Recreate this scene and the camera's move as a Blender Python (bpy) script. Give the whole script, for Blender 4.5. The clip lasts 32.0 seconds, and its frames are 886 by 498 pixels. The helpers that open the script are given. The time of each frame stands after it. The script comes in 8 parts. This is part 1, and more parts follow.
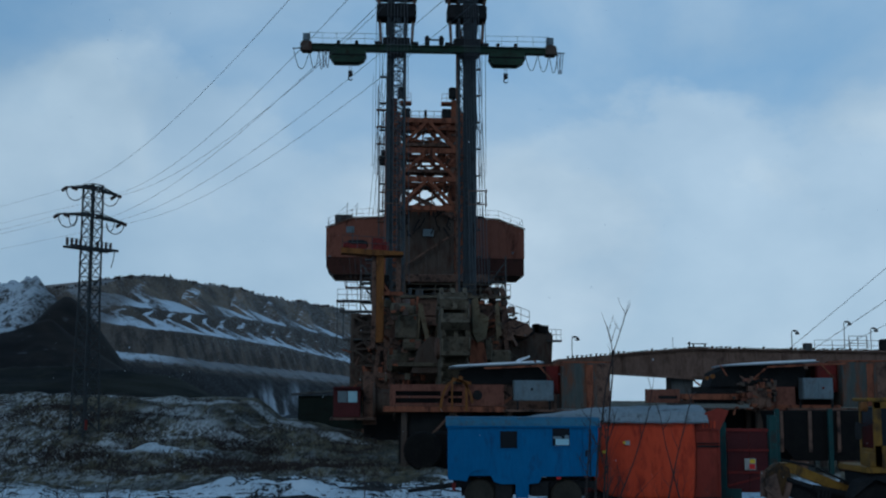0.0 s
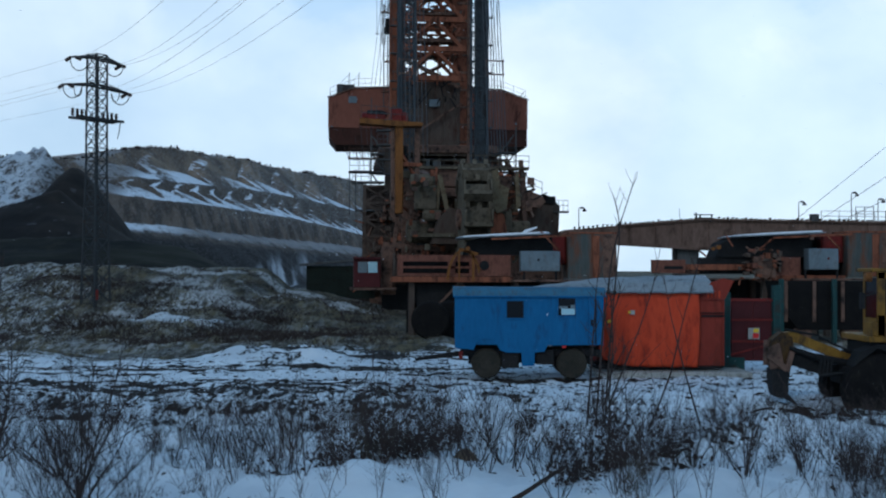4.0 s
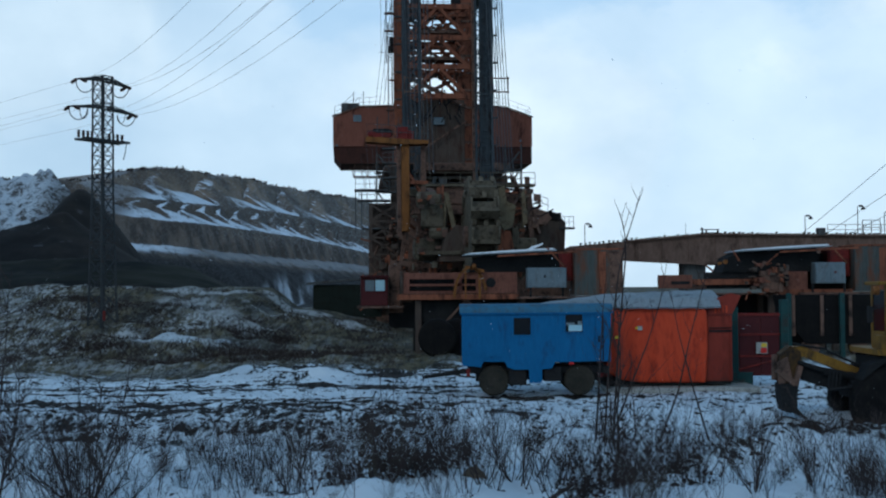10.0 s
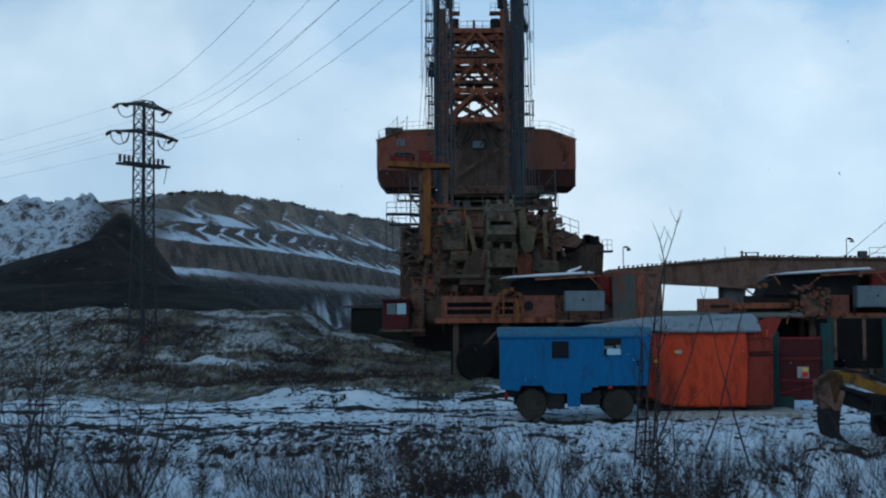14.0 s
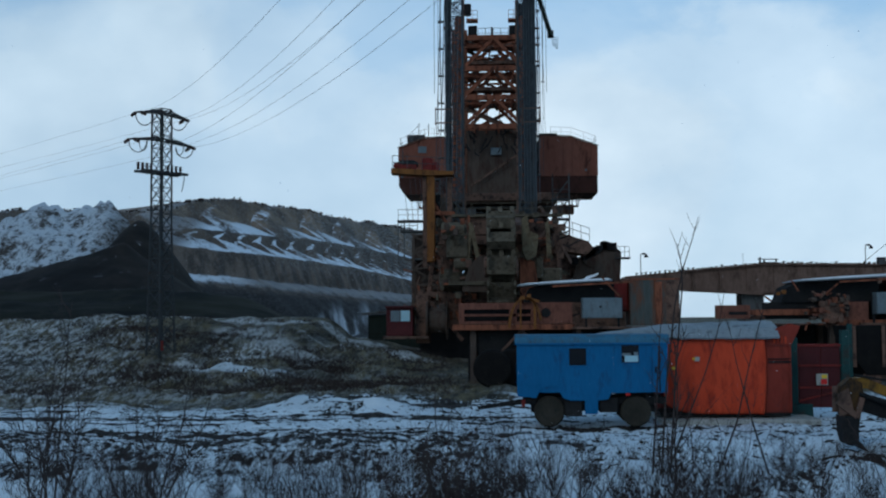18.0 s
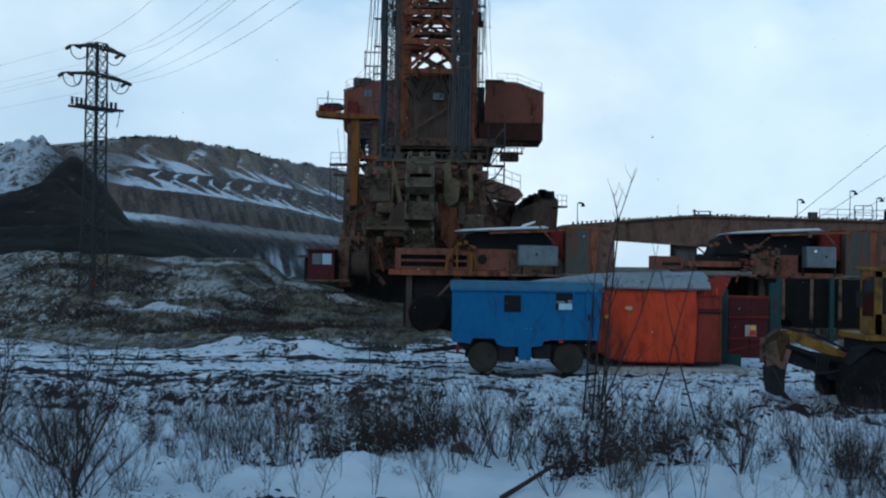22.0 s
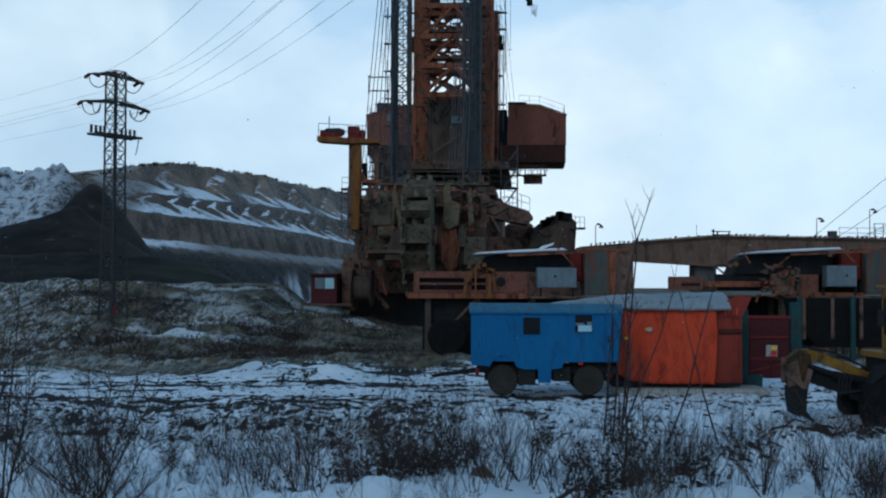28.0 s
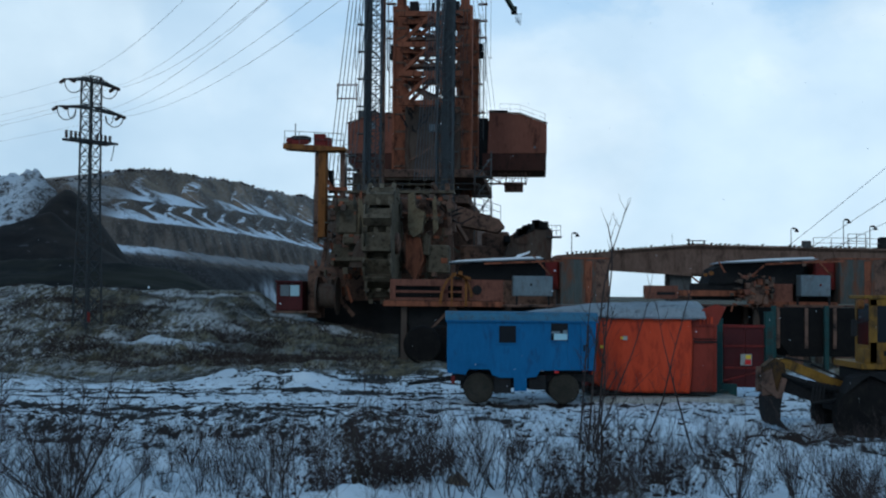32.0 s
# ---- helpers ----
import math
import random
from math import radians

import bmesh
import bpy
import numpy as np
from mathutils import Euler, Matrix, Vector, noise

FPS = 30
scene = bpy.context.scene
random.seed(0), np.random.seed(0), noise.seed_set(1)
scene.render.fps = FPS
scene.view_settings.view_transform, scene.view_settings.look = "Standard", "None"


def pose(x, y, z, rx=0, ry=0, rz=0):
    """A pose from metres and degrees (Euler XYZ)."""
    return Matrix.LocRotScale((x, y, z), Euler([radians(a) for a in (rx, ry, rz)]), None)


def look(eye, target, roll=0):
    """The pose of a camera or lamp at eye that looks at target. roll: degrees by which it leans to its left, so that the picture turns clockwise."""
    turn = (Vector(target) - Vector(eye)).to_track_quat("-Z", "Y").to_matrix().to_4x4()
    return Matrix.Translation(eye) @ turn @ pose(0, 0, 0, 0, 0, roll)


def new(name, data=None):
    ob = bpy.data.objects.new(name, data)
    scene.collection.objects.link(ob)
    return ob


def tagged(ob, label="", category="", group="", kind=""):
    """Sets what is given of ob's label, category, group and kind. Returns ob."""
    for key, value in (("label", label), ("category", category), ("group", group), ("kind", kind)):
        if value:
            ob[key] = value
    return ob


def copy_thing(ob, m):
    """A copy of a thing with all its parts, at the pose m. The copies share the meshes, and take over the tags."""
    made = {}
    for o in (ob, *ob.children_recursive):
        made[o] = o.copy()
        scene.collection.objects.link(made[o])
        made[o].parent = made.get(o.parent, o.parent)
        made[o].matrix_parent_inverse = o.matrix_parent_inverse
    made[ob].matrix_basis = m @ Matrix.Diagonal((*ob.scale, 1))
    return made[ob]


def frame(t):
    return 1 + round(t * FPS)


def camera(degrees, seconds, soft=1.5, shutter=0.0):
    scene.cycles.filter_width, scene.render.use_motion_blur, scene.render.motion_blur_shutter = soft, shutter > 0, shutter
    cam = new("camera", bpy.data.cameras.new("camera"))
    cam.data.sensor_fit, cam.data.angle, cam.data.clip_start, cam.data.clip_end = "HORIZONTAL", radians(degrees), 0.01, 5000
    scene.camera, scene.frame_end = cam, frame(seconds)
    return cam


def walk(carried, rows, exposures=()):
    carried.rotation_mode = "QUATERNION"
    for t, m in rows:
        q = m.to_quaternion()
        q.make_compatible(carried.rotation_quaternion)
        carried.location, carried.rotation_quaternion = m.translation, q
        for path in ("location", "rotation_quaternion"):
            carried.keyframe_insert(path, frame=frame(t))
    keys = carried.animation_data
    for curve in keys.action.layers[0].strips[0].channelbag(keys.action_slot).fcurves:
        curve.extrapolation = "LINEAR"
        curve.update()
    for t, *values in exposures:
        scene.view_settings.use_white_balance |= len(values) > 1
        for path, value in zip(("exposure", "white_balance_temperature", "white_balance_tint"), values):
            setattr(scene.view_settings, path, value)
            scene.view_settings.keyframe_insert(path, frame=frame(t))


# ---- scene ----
FOV = 40.0
cam = camera(FOV, 32.0, soft=2.15)
PATH = [
    (0, pose(0, 0, 3.65, 97.01, 0, -0.40) @ pose(0, 0, 0, 0, 0, 0.14)),
    (0.5, pose(0, 0, 3.65, 97.06, 0, -0.11) @ pose(0, 0, 0, 0, 0, 0.42)),
    (1, pose(0, 0, 3.65, 96.65, 0, 0.00) @ pose(0, 0, 0, 0, 0, 0.56)),
    (1.5, pose(0, 0, 3.65, 97.21, 0, -0.74) @ pose(0, 0, 0, 0, 0, 0.42)),
    (2, pose(0, 0, 3.65, 96.30, 0, -0.69) @ pose(0, 0, 0, 0, 0, 0.28)),
    (2.5, pose(0, 0, 3.65, 92.55, 0, -0.69) @ pose(0, 0, 0, 0, 0, 0.31)),
    (3, pose(0, 0, 3.65, 91.07, 0, -0.60) @ pose(0, 0, 0, 0, 0, 0.34)),
    (3.5, pose(0, 0, 3.65, 90.87, 0, -0.22) @ pose(0, 0, 0, 0, 0, 0.29)),
    (5.5, pose(0, 0, 3.65, 91.49, 0, 0.02) @ pose(0, 0, 0, 0, 0, 0.04)),
    (6, pose(0, 0, 3.65, 91.57, 0, 0.00) @ pose(0, 0, 0, 0, 0, 0.00)),
    (6.5, pose(0, 0, 3.65, 91.62, 0, 0.35) @ pose(0, 0, 0, 0, 0, 0.19)),
    (7, pose(0, 0, 3.65, 91.75, 0, 0.18) @ pose(0, 0, 0, 0, 0, -1.19)),
    (7.5, pose(0, 0, 3.65, 91.07, 0, 0.61) @ pose(0, 0, 0, 0, 0, -1.71)),
    (8, pose(0, 0, 3.65, 91.51, 0, 0.50) @ pose(0, 0, 0, 0, 0, -0.89)),
    (8.5, pose(0, 0, 3.65, 91.94, 0, 0.06) @ pose(0, 0, 0, 0, 0, -0.57)),
    (9, pose(0, 0, 3.65, 91.31, 0, 0.36) @ pose(0, 0, 0, 0, 0, -0.36)),
    (9.5, pose(0, 0, 3.65, 91.49, 0, 0.34) @ pose(0, 0, 0, 0, 0, -0.43)),
    (10, pose(0, 0, 3.65, 91.77, 0, 0.21) @ pose(0, 0, 0, 0, 0, -0.43)),
    (10.5, pose(0, 0, 3.65, 92.06, 0, 0.34) @ pose(0, 0, 0, 0, 0, -0.52)),
    (11, pose(0, 0, 3.65, 92.22, 0, 0.62) @ pose(0, 0, 0, 0, 0, -0.44)),
    (11.5, pose(0, 0, 3.65, 92.34, 0, 0.99) @ pose(0, 0, 0, 0, 0, -0.45)),
    (12, pose(0, 0, 3.65, 92.45, 0, 1.29) @ pose(0, 0, 0, 0, 0, -0.69)),
    (12.5, pose(0, 0, 3.65, 92.68, 0, 1.57) @ pose(0, 0, 0, 0, 0, -0.68)),
    (13, pose(0, 0, 3.65, 92.81, 0, 1.63) @ pose(0, 0, 0, 0, 0, -0.59)),
    (13.5, pose(0, 0, 3.65, 92.90, 0, 1.82) @ pose(0, 0, 0, 0, 0, -0.43)),
    (15.5, pose(0, 0, 3.65, 92.76, 0, 2.36) @ pose(0, 0, 0, 0, 0, -0.58)),
    (16, pose(0, 0, 3.65, 92.81, 0, 2.53) @ pose(0, 0, 0, 0, 0, -0.59)),
    (16.5, pose(0, 0, 3.65, 93.02, 0, 2.73) @ pose(0, 0, 0, 0, 0, -0.34)),
    (17, pose(0, 0, 3.65, 93.33, 0, 2.64) @ pose(0, 0, 0, 0, 0, -0.35)),
    (17.5, pose(0, 0, 3.65, 93.44, 0, 2.71) @ pose(0, 0, 0, 0, 0, -0.29)),
    (18, pose(0, 0, 3.65, 93.21, 0, 2.78) @ pose(0, 0, 0, 0, 0, -0.41)),
    (18.5, pose(0, 0, 3.65, 93.28, 0, 2.74) @ pose(0, 0, 0, 0, 0, -0.42)),
    (19, pose(0, 0, 3.65, 93.43, 0, 2.59) @ pose(0, 0, 0, 0, 0, -0.22)),
    (19.5, pose(0, 0, 3.65, 92.65, 0, 1.65) @ pose(0, 0, 0, 0, 0, -0.13)),
    (20, pose(0, 0, 3.65, 89.57, 0, 1.29) @ pose(0, 0, 0, 0, 0, -0.24)),
    (20.5, pose(0, 0, 3.65, 89.46, 0, 0.90) @ pose(0, 0, 0, 0, 0, 0.24)),
    (21, pose(0, 0, 3.65, 90.04, 0, 0.78) @ pose(0, 0, 0, 0, 0, 0.73)),
    (21.5, pose(0, 0, 3.65, 90.29, 0, 0.58) @ pose(0, 0, 0, 0, 0, 0.64)),
    (22, pose(0, 0, 3.65, 90.63, 0, -0.17) @ pose(0, 0, 0, 0, 0, 0.88)),
    (22.5, pose(0, 0, 3.65, 91.06, 0, -0.52) @ pose(0, 0, 0, 0, 0, 0.66)),
    (23, pose(0, 0, 3.65, 91.44, 0, -0.26) @ pose(0, 0, 0, 0, 0, 0.46)),
    (23.5, pose(0, 0, 3.65, 91.71, 0, -0.22) @ pose(0, 0, 0, 0, 0, 0.41)),
    (24, pose(0, 0, 3.65, 91.89, 0, -0.12) @ pose(0, 0, 0, 0, 0, 0.16)),
    (24.5, pose(0, 0, 3.65, 92.04, 0, 0.23) @ pose(0, 0, 0, 0, 0, 0.06)),
    (25, pose(0, 0, 3.65, 92.24, 0, 0.57) @ pose(0, 0, 0, 0, 0, 0.18)),
    (25.5, pose(0, 0, 3.65, 92.33, 0, 0.74) @ pose(0, 0, 0, 0, 0, 0.24)),
    (27.5, pose(0, 0, 3.65, 91.78, 0, 0.85) @ pose(0, 0, 0, 0, 0, 0.16)),
    (28, pose(0, 0, 3.65, 91.71, 0, 0.70) @ pose(0, 0, 0, 0, 0, 0.26)),
    (28.5, pose(0, 0, 3.65, 91.58, 0, 0.53) @ pose(0, 0, 0, 0, 0, 0.24)),
    (29, pose(0, 0, 3.65, 91.87, 0, 0.44) @ pose(0, 0, 0, 0, 0, 0.32)),
    (29.5, pose(0, 0, 3.65, 91.99, 0, 0.44) @ pose(0, 0, 0, 0, 0, 0.64)),
    (30, pose(0, 0, 3.65, 91.88, 0, 0.70) @ pose(0, 0, 0, 0, 0, 0.61)),
    (30.5, pose(0, 0, 3.65, 91.30, 0, 0.44) @ pose(0, 0, 0, 0, 0, -0.69)),
    (31, pose(0, 0, 3.65, 91.59, 0, -0.60) @ pose(0, 0, 0, 0, 0, -0.56)),
    (31.5, pose(0, 0, 3.65, 91.98, 0, -0.45) @ pose(0, 0, 0, 0, 0, 0.05)),
    (32, pose(0, 0, 3.65, 92.09, 0, -0.41) @ pose(0, 0, 0, 0, 0, 0.51)),
]
EXPOSURES = [(0, -0.5, 5480, 2), (2, -0.47, 5480, 2), (2.5, -0.08, 5660, 3), (3, 0.20, 5900, 12), (4, 0.22, 5880, 7), (6, 0.17, 5870, 4), (7.5, 0.16, 5870, 4), (11, 0.09, 5830, 4), (13, 0.0, 5810, 4), (17, -0.03, 5810, 4), (19, -0.11, 5810, 4), (22, 0.14, 5880, 4), (25, 0.12, 5880, 4), (32, 0.12, 5900, 4)]
walk(cam, PATH, EXPOSURES)

# heading of the slewing excavator: seconds, degrees
SLEW = [
    (0, 3.01), (1, 3.54), (2, 4.01), (3, 4.45), (4, 4.59), (5, 4.74), (6, 4.91), (7, 5.00), (8, 4.96),
    (9, 4.96), (10, 4.70), (11, 4.33), (12, 3.80), (13, 3.19), (14, 2.60), (15, 2.14), (16, 1.67), (17, 1.30),
    (18, 0.85), (19, 0.35), (20, -0.30), (21, -0.69), (22, -1.11), (23, -1.45), (24, -1.79), (25, -2.08),
    (26, -2.47), (27, -2.84), (28, -3.28), (29, -3.59), (30, -3.98), (31, -4.32), (32, -4.73),
]

# ---------- light ----------
world = bpy.data.worlds.new("overcast_winter_sky")
scene.world = world
world.use_nodes = True
wt = world.node_tree
for nd in list(wt.nodes):
    wt.nodes.remove(nd)


def wn(kind, **kw):
    nd = wt.nodes.new(kind)
    for k, v in kw.items():
        nd.inputs[k].default_value = v
    return nd


SUN_EL, SUN_AZ = 34, 205
sky = wn("ShaderNodeTexSky")
sky.sky_type, sky.sun_disc = "NISHITA", False
sky.sun_elevation, sky.sun_rotation = radians(SUN_EL), radians(SUN_AZ)
sky.air_density, sky.dust_density, sky.ozone_density = 1.0, 0.6, 1.5
coord = wn("ShaderNodeTexCoord")
place = wn("ShaderNodeMapping", Scale=(1.0, 1.0, 1.5), Location=(0.37, 0.2, 0.11))
big = wn("ShaderNodeTexNoise", Scale=3.4, Detail=7.0, Roughness=0.52, Distortion=0.35)
ramp = wn("ShaderNodeValToRGB")
ramp.color_ramp.elements[0].position, ramp.color_ramp.elements[1].position = 0.30, 0.61
fine = wn("ShaderNodeTexNoise", Scale=7.0, Detail=5.0, Roughness=0.5)
tone = wn("ShaderNodeValToRGB")
tone.color_ramp.elements[0].position, tone.color_ramp.elements[1].position = 0.3, 0.7
tone.color_ramp.elements[0].color = (6.0, 7.0, 7.9, 1)
tone.color_ramp.elements[1].color = (8.4, 9.1, 9.6, 1)
# thin high veil: the open sky between the clouds is pale
veil = wn("ShaderNodeMix")
veil.data_type = "RGBA"
veil.inputs[0].default_value = 0.80
veil.inputs[7].default_value = (4.1, 6.15, 8.15, 1)
mixc = wn("ShaderNodeMix")
mixc.data_type = "RGBA"
back = wn("ShaderNodeBackground", Strength=0.1)
wout = wn("ShaderNodeOutputWorld")
L = wt.links.new
L(coord.outputs["Generated"], place.inputs[0])
L(place.outputs[0], big.inputs["Vector"])
L(place.outputs[0], fine.inputs["Vector"])
L(big.outputs["Fac"], ramp.inputs[0])
L(fine.outputs["Fac"], tone.inputs[0])
L(sky.outputs[0], veil.inputs[6])
L(veil.outputs[2], mixc.inputs[6])
L(tone.outputs[0], mixc.inputs[7])
# the cover is thin towards the horizon and heavy overhead
split = wn("ShaderNodeSeparateXYZ")
heavy = wn("ShaderNodeValToRGB")
heavy.color_ramp.interpolation = "EASE"
heavy.color_ramp.elements[0].position, heavy.color_ramp.elements[1].position = 0.28, 0.75
heavy.color_ramp.elements[0].color, heavy.color_ramp.elements[1].color = (1, 1, 1, 1), (0.30, 0.42, 0.52, 1)
dim = wn("ShaderNodeMix")
dim.data_type, dim.blend_type = "RGBA", "MULTIPLY"
dim.inputs[0].default_value = 1.0
L(coord.outputs["Generated"], split.inputs[0])
L(split.outputs[2], heavy.inputs[0])


def wmath(kind, a, b=0.0):
    nd = wt.nodes.new("ShaderNodeMath")
    nd.operation = kind
    for slot, v in enumerate((a, b)):
        if isinstance(v, (int, float)):
            nd.inputs[slot].default_value = v
        else:
            L(v, nd.inputs[slot])
    return nd.outputs[0]


def swell(centre, width, height):
    """A cumulus head: how far the cloud bank rises round one bearing."""
    u = wmath("DIVIDE", wmath("SUBTRACT", split.outputs[0], centre), width)
    return wmath("MULTIPLY", wmath("EXPONENT", wmath("MULTIPLY", wmath("MULTIPLY", u, u), -1.0)), height)


# a bank of cumulus fills the lower sky; above its lumpy edge the sky is open, with thin wisps
lumps = wn("ShaderNodeTexNoise", Scale=15.0, Detail=6.0, Roughness=0.55)
L(place.outputs[0], lumps.inputs["Vector"])
edge = wmath("ADD", wmath("ADD", 0.20, swell(0.19, 0.085, 0.06)), wmath("ADD", swell(-0.25, 0.11, 0.085), swell(0.40, 0.10, 0.04)))
edge = wmath("ADD", edge, wmath("ADD", wmath("MULTIPLY", wmath("SUBTRACT", lumps.outputs["Fac"], 0.5), 0.10), wmath("MULTIPLY", wmath("SUBTRACT", big.outputs["Fac"], 0.5), 0.10)))
inside = wn("ShaderNodeMapRange")
inside.interpolation_type = "SMOOTHSTEP"
inside.inputs[1].default_value, inside.inputs[2].default_value = -0.012, 0.022
L(wmath("SUBTRACT", edge, split.outputs[2]), inside.inputs[0])
cover = wmath("ADD", wmath("MULTIPLY", wmath("MULTIPLY", ramp.outputs[0], 0.62), wmath("SUBTRACT", 1.0, inside.outputs[0])),
              wmath("MULTIPLY", wmath("MAXIMUM", ramp.outputs[0], 0.72), inside.outputs[0]))
L(cover, mixc.inputs[0])
# gaps between the clouds are deeper higher up
gap = wn("ShaderNodeMapRange")
gap.interpolation_type = "SMOOTHSTEP"
for i, q in enumerate((0.10, 0.34, 0.0, 1.0)):
    gap.inputs[i + 1].default_value = q
blue = wn("ShaderNodeMix")
blue.data_type = "RGBA"
blue.inputs[6].default_value, blue.inputs[7].default_value = (4.4, 6.3, 8.2, 1), (2.7, 5.0, 7.6, 1)
L(split.outputs[2], gap.inputs[0])
L(gap.outputs[0], blue.inputs[0])
L(blue.outputs[2], veil.inputs[7])
L(mixc.outputs[2], dim.inputs[6])
L(heavy.outputs[0], dim.inputs[7])
# and a shade greyer to the west
west = wn("ShaderNodeMapRange")
west.interpolation_type = "SMOOTHSTEP"
for i, q in enumerate((-0.42, 0.06, 0.0, 1.0)):
    west.inputs[i + 1].default_value = q
grey = wn("ShaderNodeMix")
grey.data_type = "RGBA"
grey.inputs[6].default_value, grey.inputs[7].default_value = (0.79, 0.84, 0.88, 1), (1, 1, 1, 1)
shade = wn("ShaderNodeMix")
shade.data_type, shade.blend_type = "RGBA", "MULTIPLY"
shade.inputs[0].default_value = 1.0
L(split.outputs[0], west.inputs[0])
L(west.outputs[0], grey.inputs[0])
L(dim.outputs[2], shade.inputs[6])
L(grey.outputs[2], shade.inputs[7])
L(shade.outputs[2], back.inputs[0])
L(back.outputs[0], wout.inputs[0])

sun = new("sun", bpy.data.lights.new("sun", "SUN"))
sun.data.energy, sun.data.angle, sun.data.color = 0.4, radians(14), (1.0, 0.95, 0.88)
az = radians(SUN_AZ)
sun.matrix_world = look((math.sin(az) * 60, math.cos(az) * 60, 60 * math.tan(radians(SUN_EL))), (0, 0, 0))


# ---------- materials ----------
def surface(name, dark, light, rough=0.8, metal=0.0, scale=1.5, stain=None, stain_amount=0.45, bump=0.3,
            streak=1.0, spec=0.14, per_piece=0.0):
    """Two-scale procedural surface: broad blotches, fine grain, and stains of another colour."""
    m = bpy.data.materials.new(name)
    m.use_nodes = True
    t = m.node_tree
    b = t.nodes["Principled BSDF"]
    b.inputs["Roughness"].default_value, b.inputs["Metallic"].default_value = rough, metal
    b.inputs["Specular IOR Level"].default_value = spec
    tc, mp = t.nodes.new("ShaderNodeTexCoord"), t.nodes.new("ShaderNodeMapping")
    mp.inputs["Scale"].default_value = (1, 1, 1 / streak)
    t.links.new(tc.outputs["Object"], mp.inputs[0])

    def nz(sc, det, ro):
        n = t.nodes.new("ShaderNodeTexNoise")
        n.inputs["Scale"].default_value, n.inputs["Detail"].default_value, n.inputs["Roughness"].default_value = sc, det, ro
        t.links.new(mp.outputs[0], n.inputs["Vector"])
        return n

    def mix(a, c, fac, blend="MIX"):
        n = t.nodes.new("ShaderNodeMix")
        n.data_type, n.blend_type = "RGBA", blend
        for slot, v in ((6, a), (7, c), (0, fac)):
            if isinstance(v, tuple):
                n.inputs[slot].default_value = (*v, 1)
            elif isinstance(v, (int, float)):
                n.inputs[slot].default_value = v
            else:
                t.links.new(v, n.inputs[slot])
        return n.outputs[2]

    def step(v, lo, hi):
        n = t.nodes.new("ShaderNodeMapRange")
        n.inputs[1].default_value, n.inputs[2].default_value = lo, hi
        t.links.new(v, n.inputs[0])
        return n.outputs[0]

    broad, grain = nz(scale, 4, 0.55), nz(scale * 11, 6, 0.65)
    col = mix(dark, light, step(broad.outputs["Fac"], 0.32, 0.68))
    col = mix(col, mix(dark, light, step(grain.outputs["Fac"], 0.35, 0.65)), 0.45)
    if stain:
        sn = nz(scale * 2.6, 8, 0.7)
        col = mix(col, stain, step(sn.outputs["Fac"], 0.66 - stain_amount * 0.35, 0.72 - stain_amount * 0.12))
    if per_piece:
        info = t.nodes.new("ShaderNodeObjectInfo")
        hs = t.nodes.new("ShaderNodeHueSaturation")
        mr = t.nodes.new("ShaderNodeMapRange")
        mr.inputs[3].default_value, mr.inputs[4].default_value = 1 - per_piece, 1 + per_piece
        t.links.new(info.outputs["Random"], mr.inputs[0])
        t.links.new(mr.outputs[0], hs.inputs["Value"])
        t.links.new(col, hs.inputs["Color"])
        col = hs.outputs[0]
    t.links.new(col, b.inputs["Base Color"])
    if bump:
        bp = t.nodes.new("ShaderNodeBump")
        bp.inputs["Strength"].default_value, bp.inputs["Distance"].default_value = bump, 0.03
        t.links.new(grain.outputs["Fac"], bp.inputs["Height"])
        t.links.new(bp.outputs[0], b.inputs["Normal"])
    return m


RUST = surface("rust_red_steel", (0.135, 0.048, 0.027), (0.29, 0.100, 0.054), 0.75, 0.0, 0.6, (0.030, 0.014, 0.010), 0.5, streak=3)
BRIDGE = surface("weathered_brown_girder", (0.10, 0.062, 0.048), (0.19, 0.125, 0.098), 0.85, 0, 0.35, (0.06, 0.037, 0.028), 0.45, streak=2)
RUST_PALE = surface("faded_salmon_steel", (0.12, 0.047, 0.032), (0.21, 0.088, 0.062), 0.8, 0, 0.9, (0.07, 0.028, 0.018), 0.5, streak=2)
# dark steels and house cladding are lifted, with distance haze in their colour
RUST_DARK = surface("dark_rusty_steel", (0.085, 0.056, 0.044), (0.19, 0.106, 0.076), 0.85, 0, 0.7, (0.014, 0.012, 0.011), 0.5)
HOUSE = surface("red_oxide_cladding", (0.17, 0.060, 0.040), (0.25, 0.098, 0.066), 0.7, 0, 0.35, (0.05, 0.018, 0.012), 0.35, streak=3)
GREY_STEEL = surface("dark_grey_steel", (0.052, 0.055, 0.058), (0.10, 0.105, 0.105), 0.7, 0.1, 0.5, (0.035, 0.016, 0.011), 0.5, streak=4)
MAST = surface("sooty_brown_mast_steel", (0.052, 0.041, 0.035), (0.105, 0.078, 0.062), 0.8, 0, 0.5, (0.05, 0.024, 0.016), 0.5, streak=4)
OLIVE = surface("muddy_olive_steel", (0.066, 0.057, 0.042), (0.145, 0.120, 0.086), 0.85, 0, 0.8, (0.028, 0.02, 0.014), 0.5)
CREAM = surface("dusty_cream_plate", (0.11, 0.088, 0.055), (0.19, 0.155, 0.10), 0.85, 0, 0.9, (0.08, 0.05, 0.03), 0.5)
SLATE = surface("dark_slate_steel", (0.028, 0.036, 0.042), (0.062, 0.074, 0.083), 0.75, 0, 0.5, (0.030, 0.018, 0.014), 0.35, streak=4)
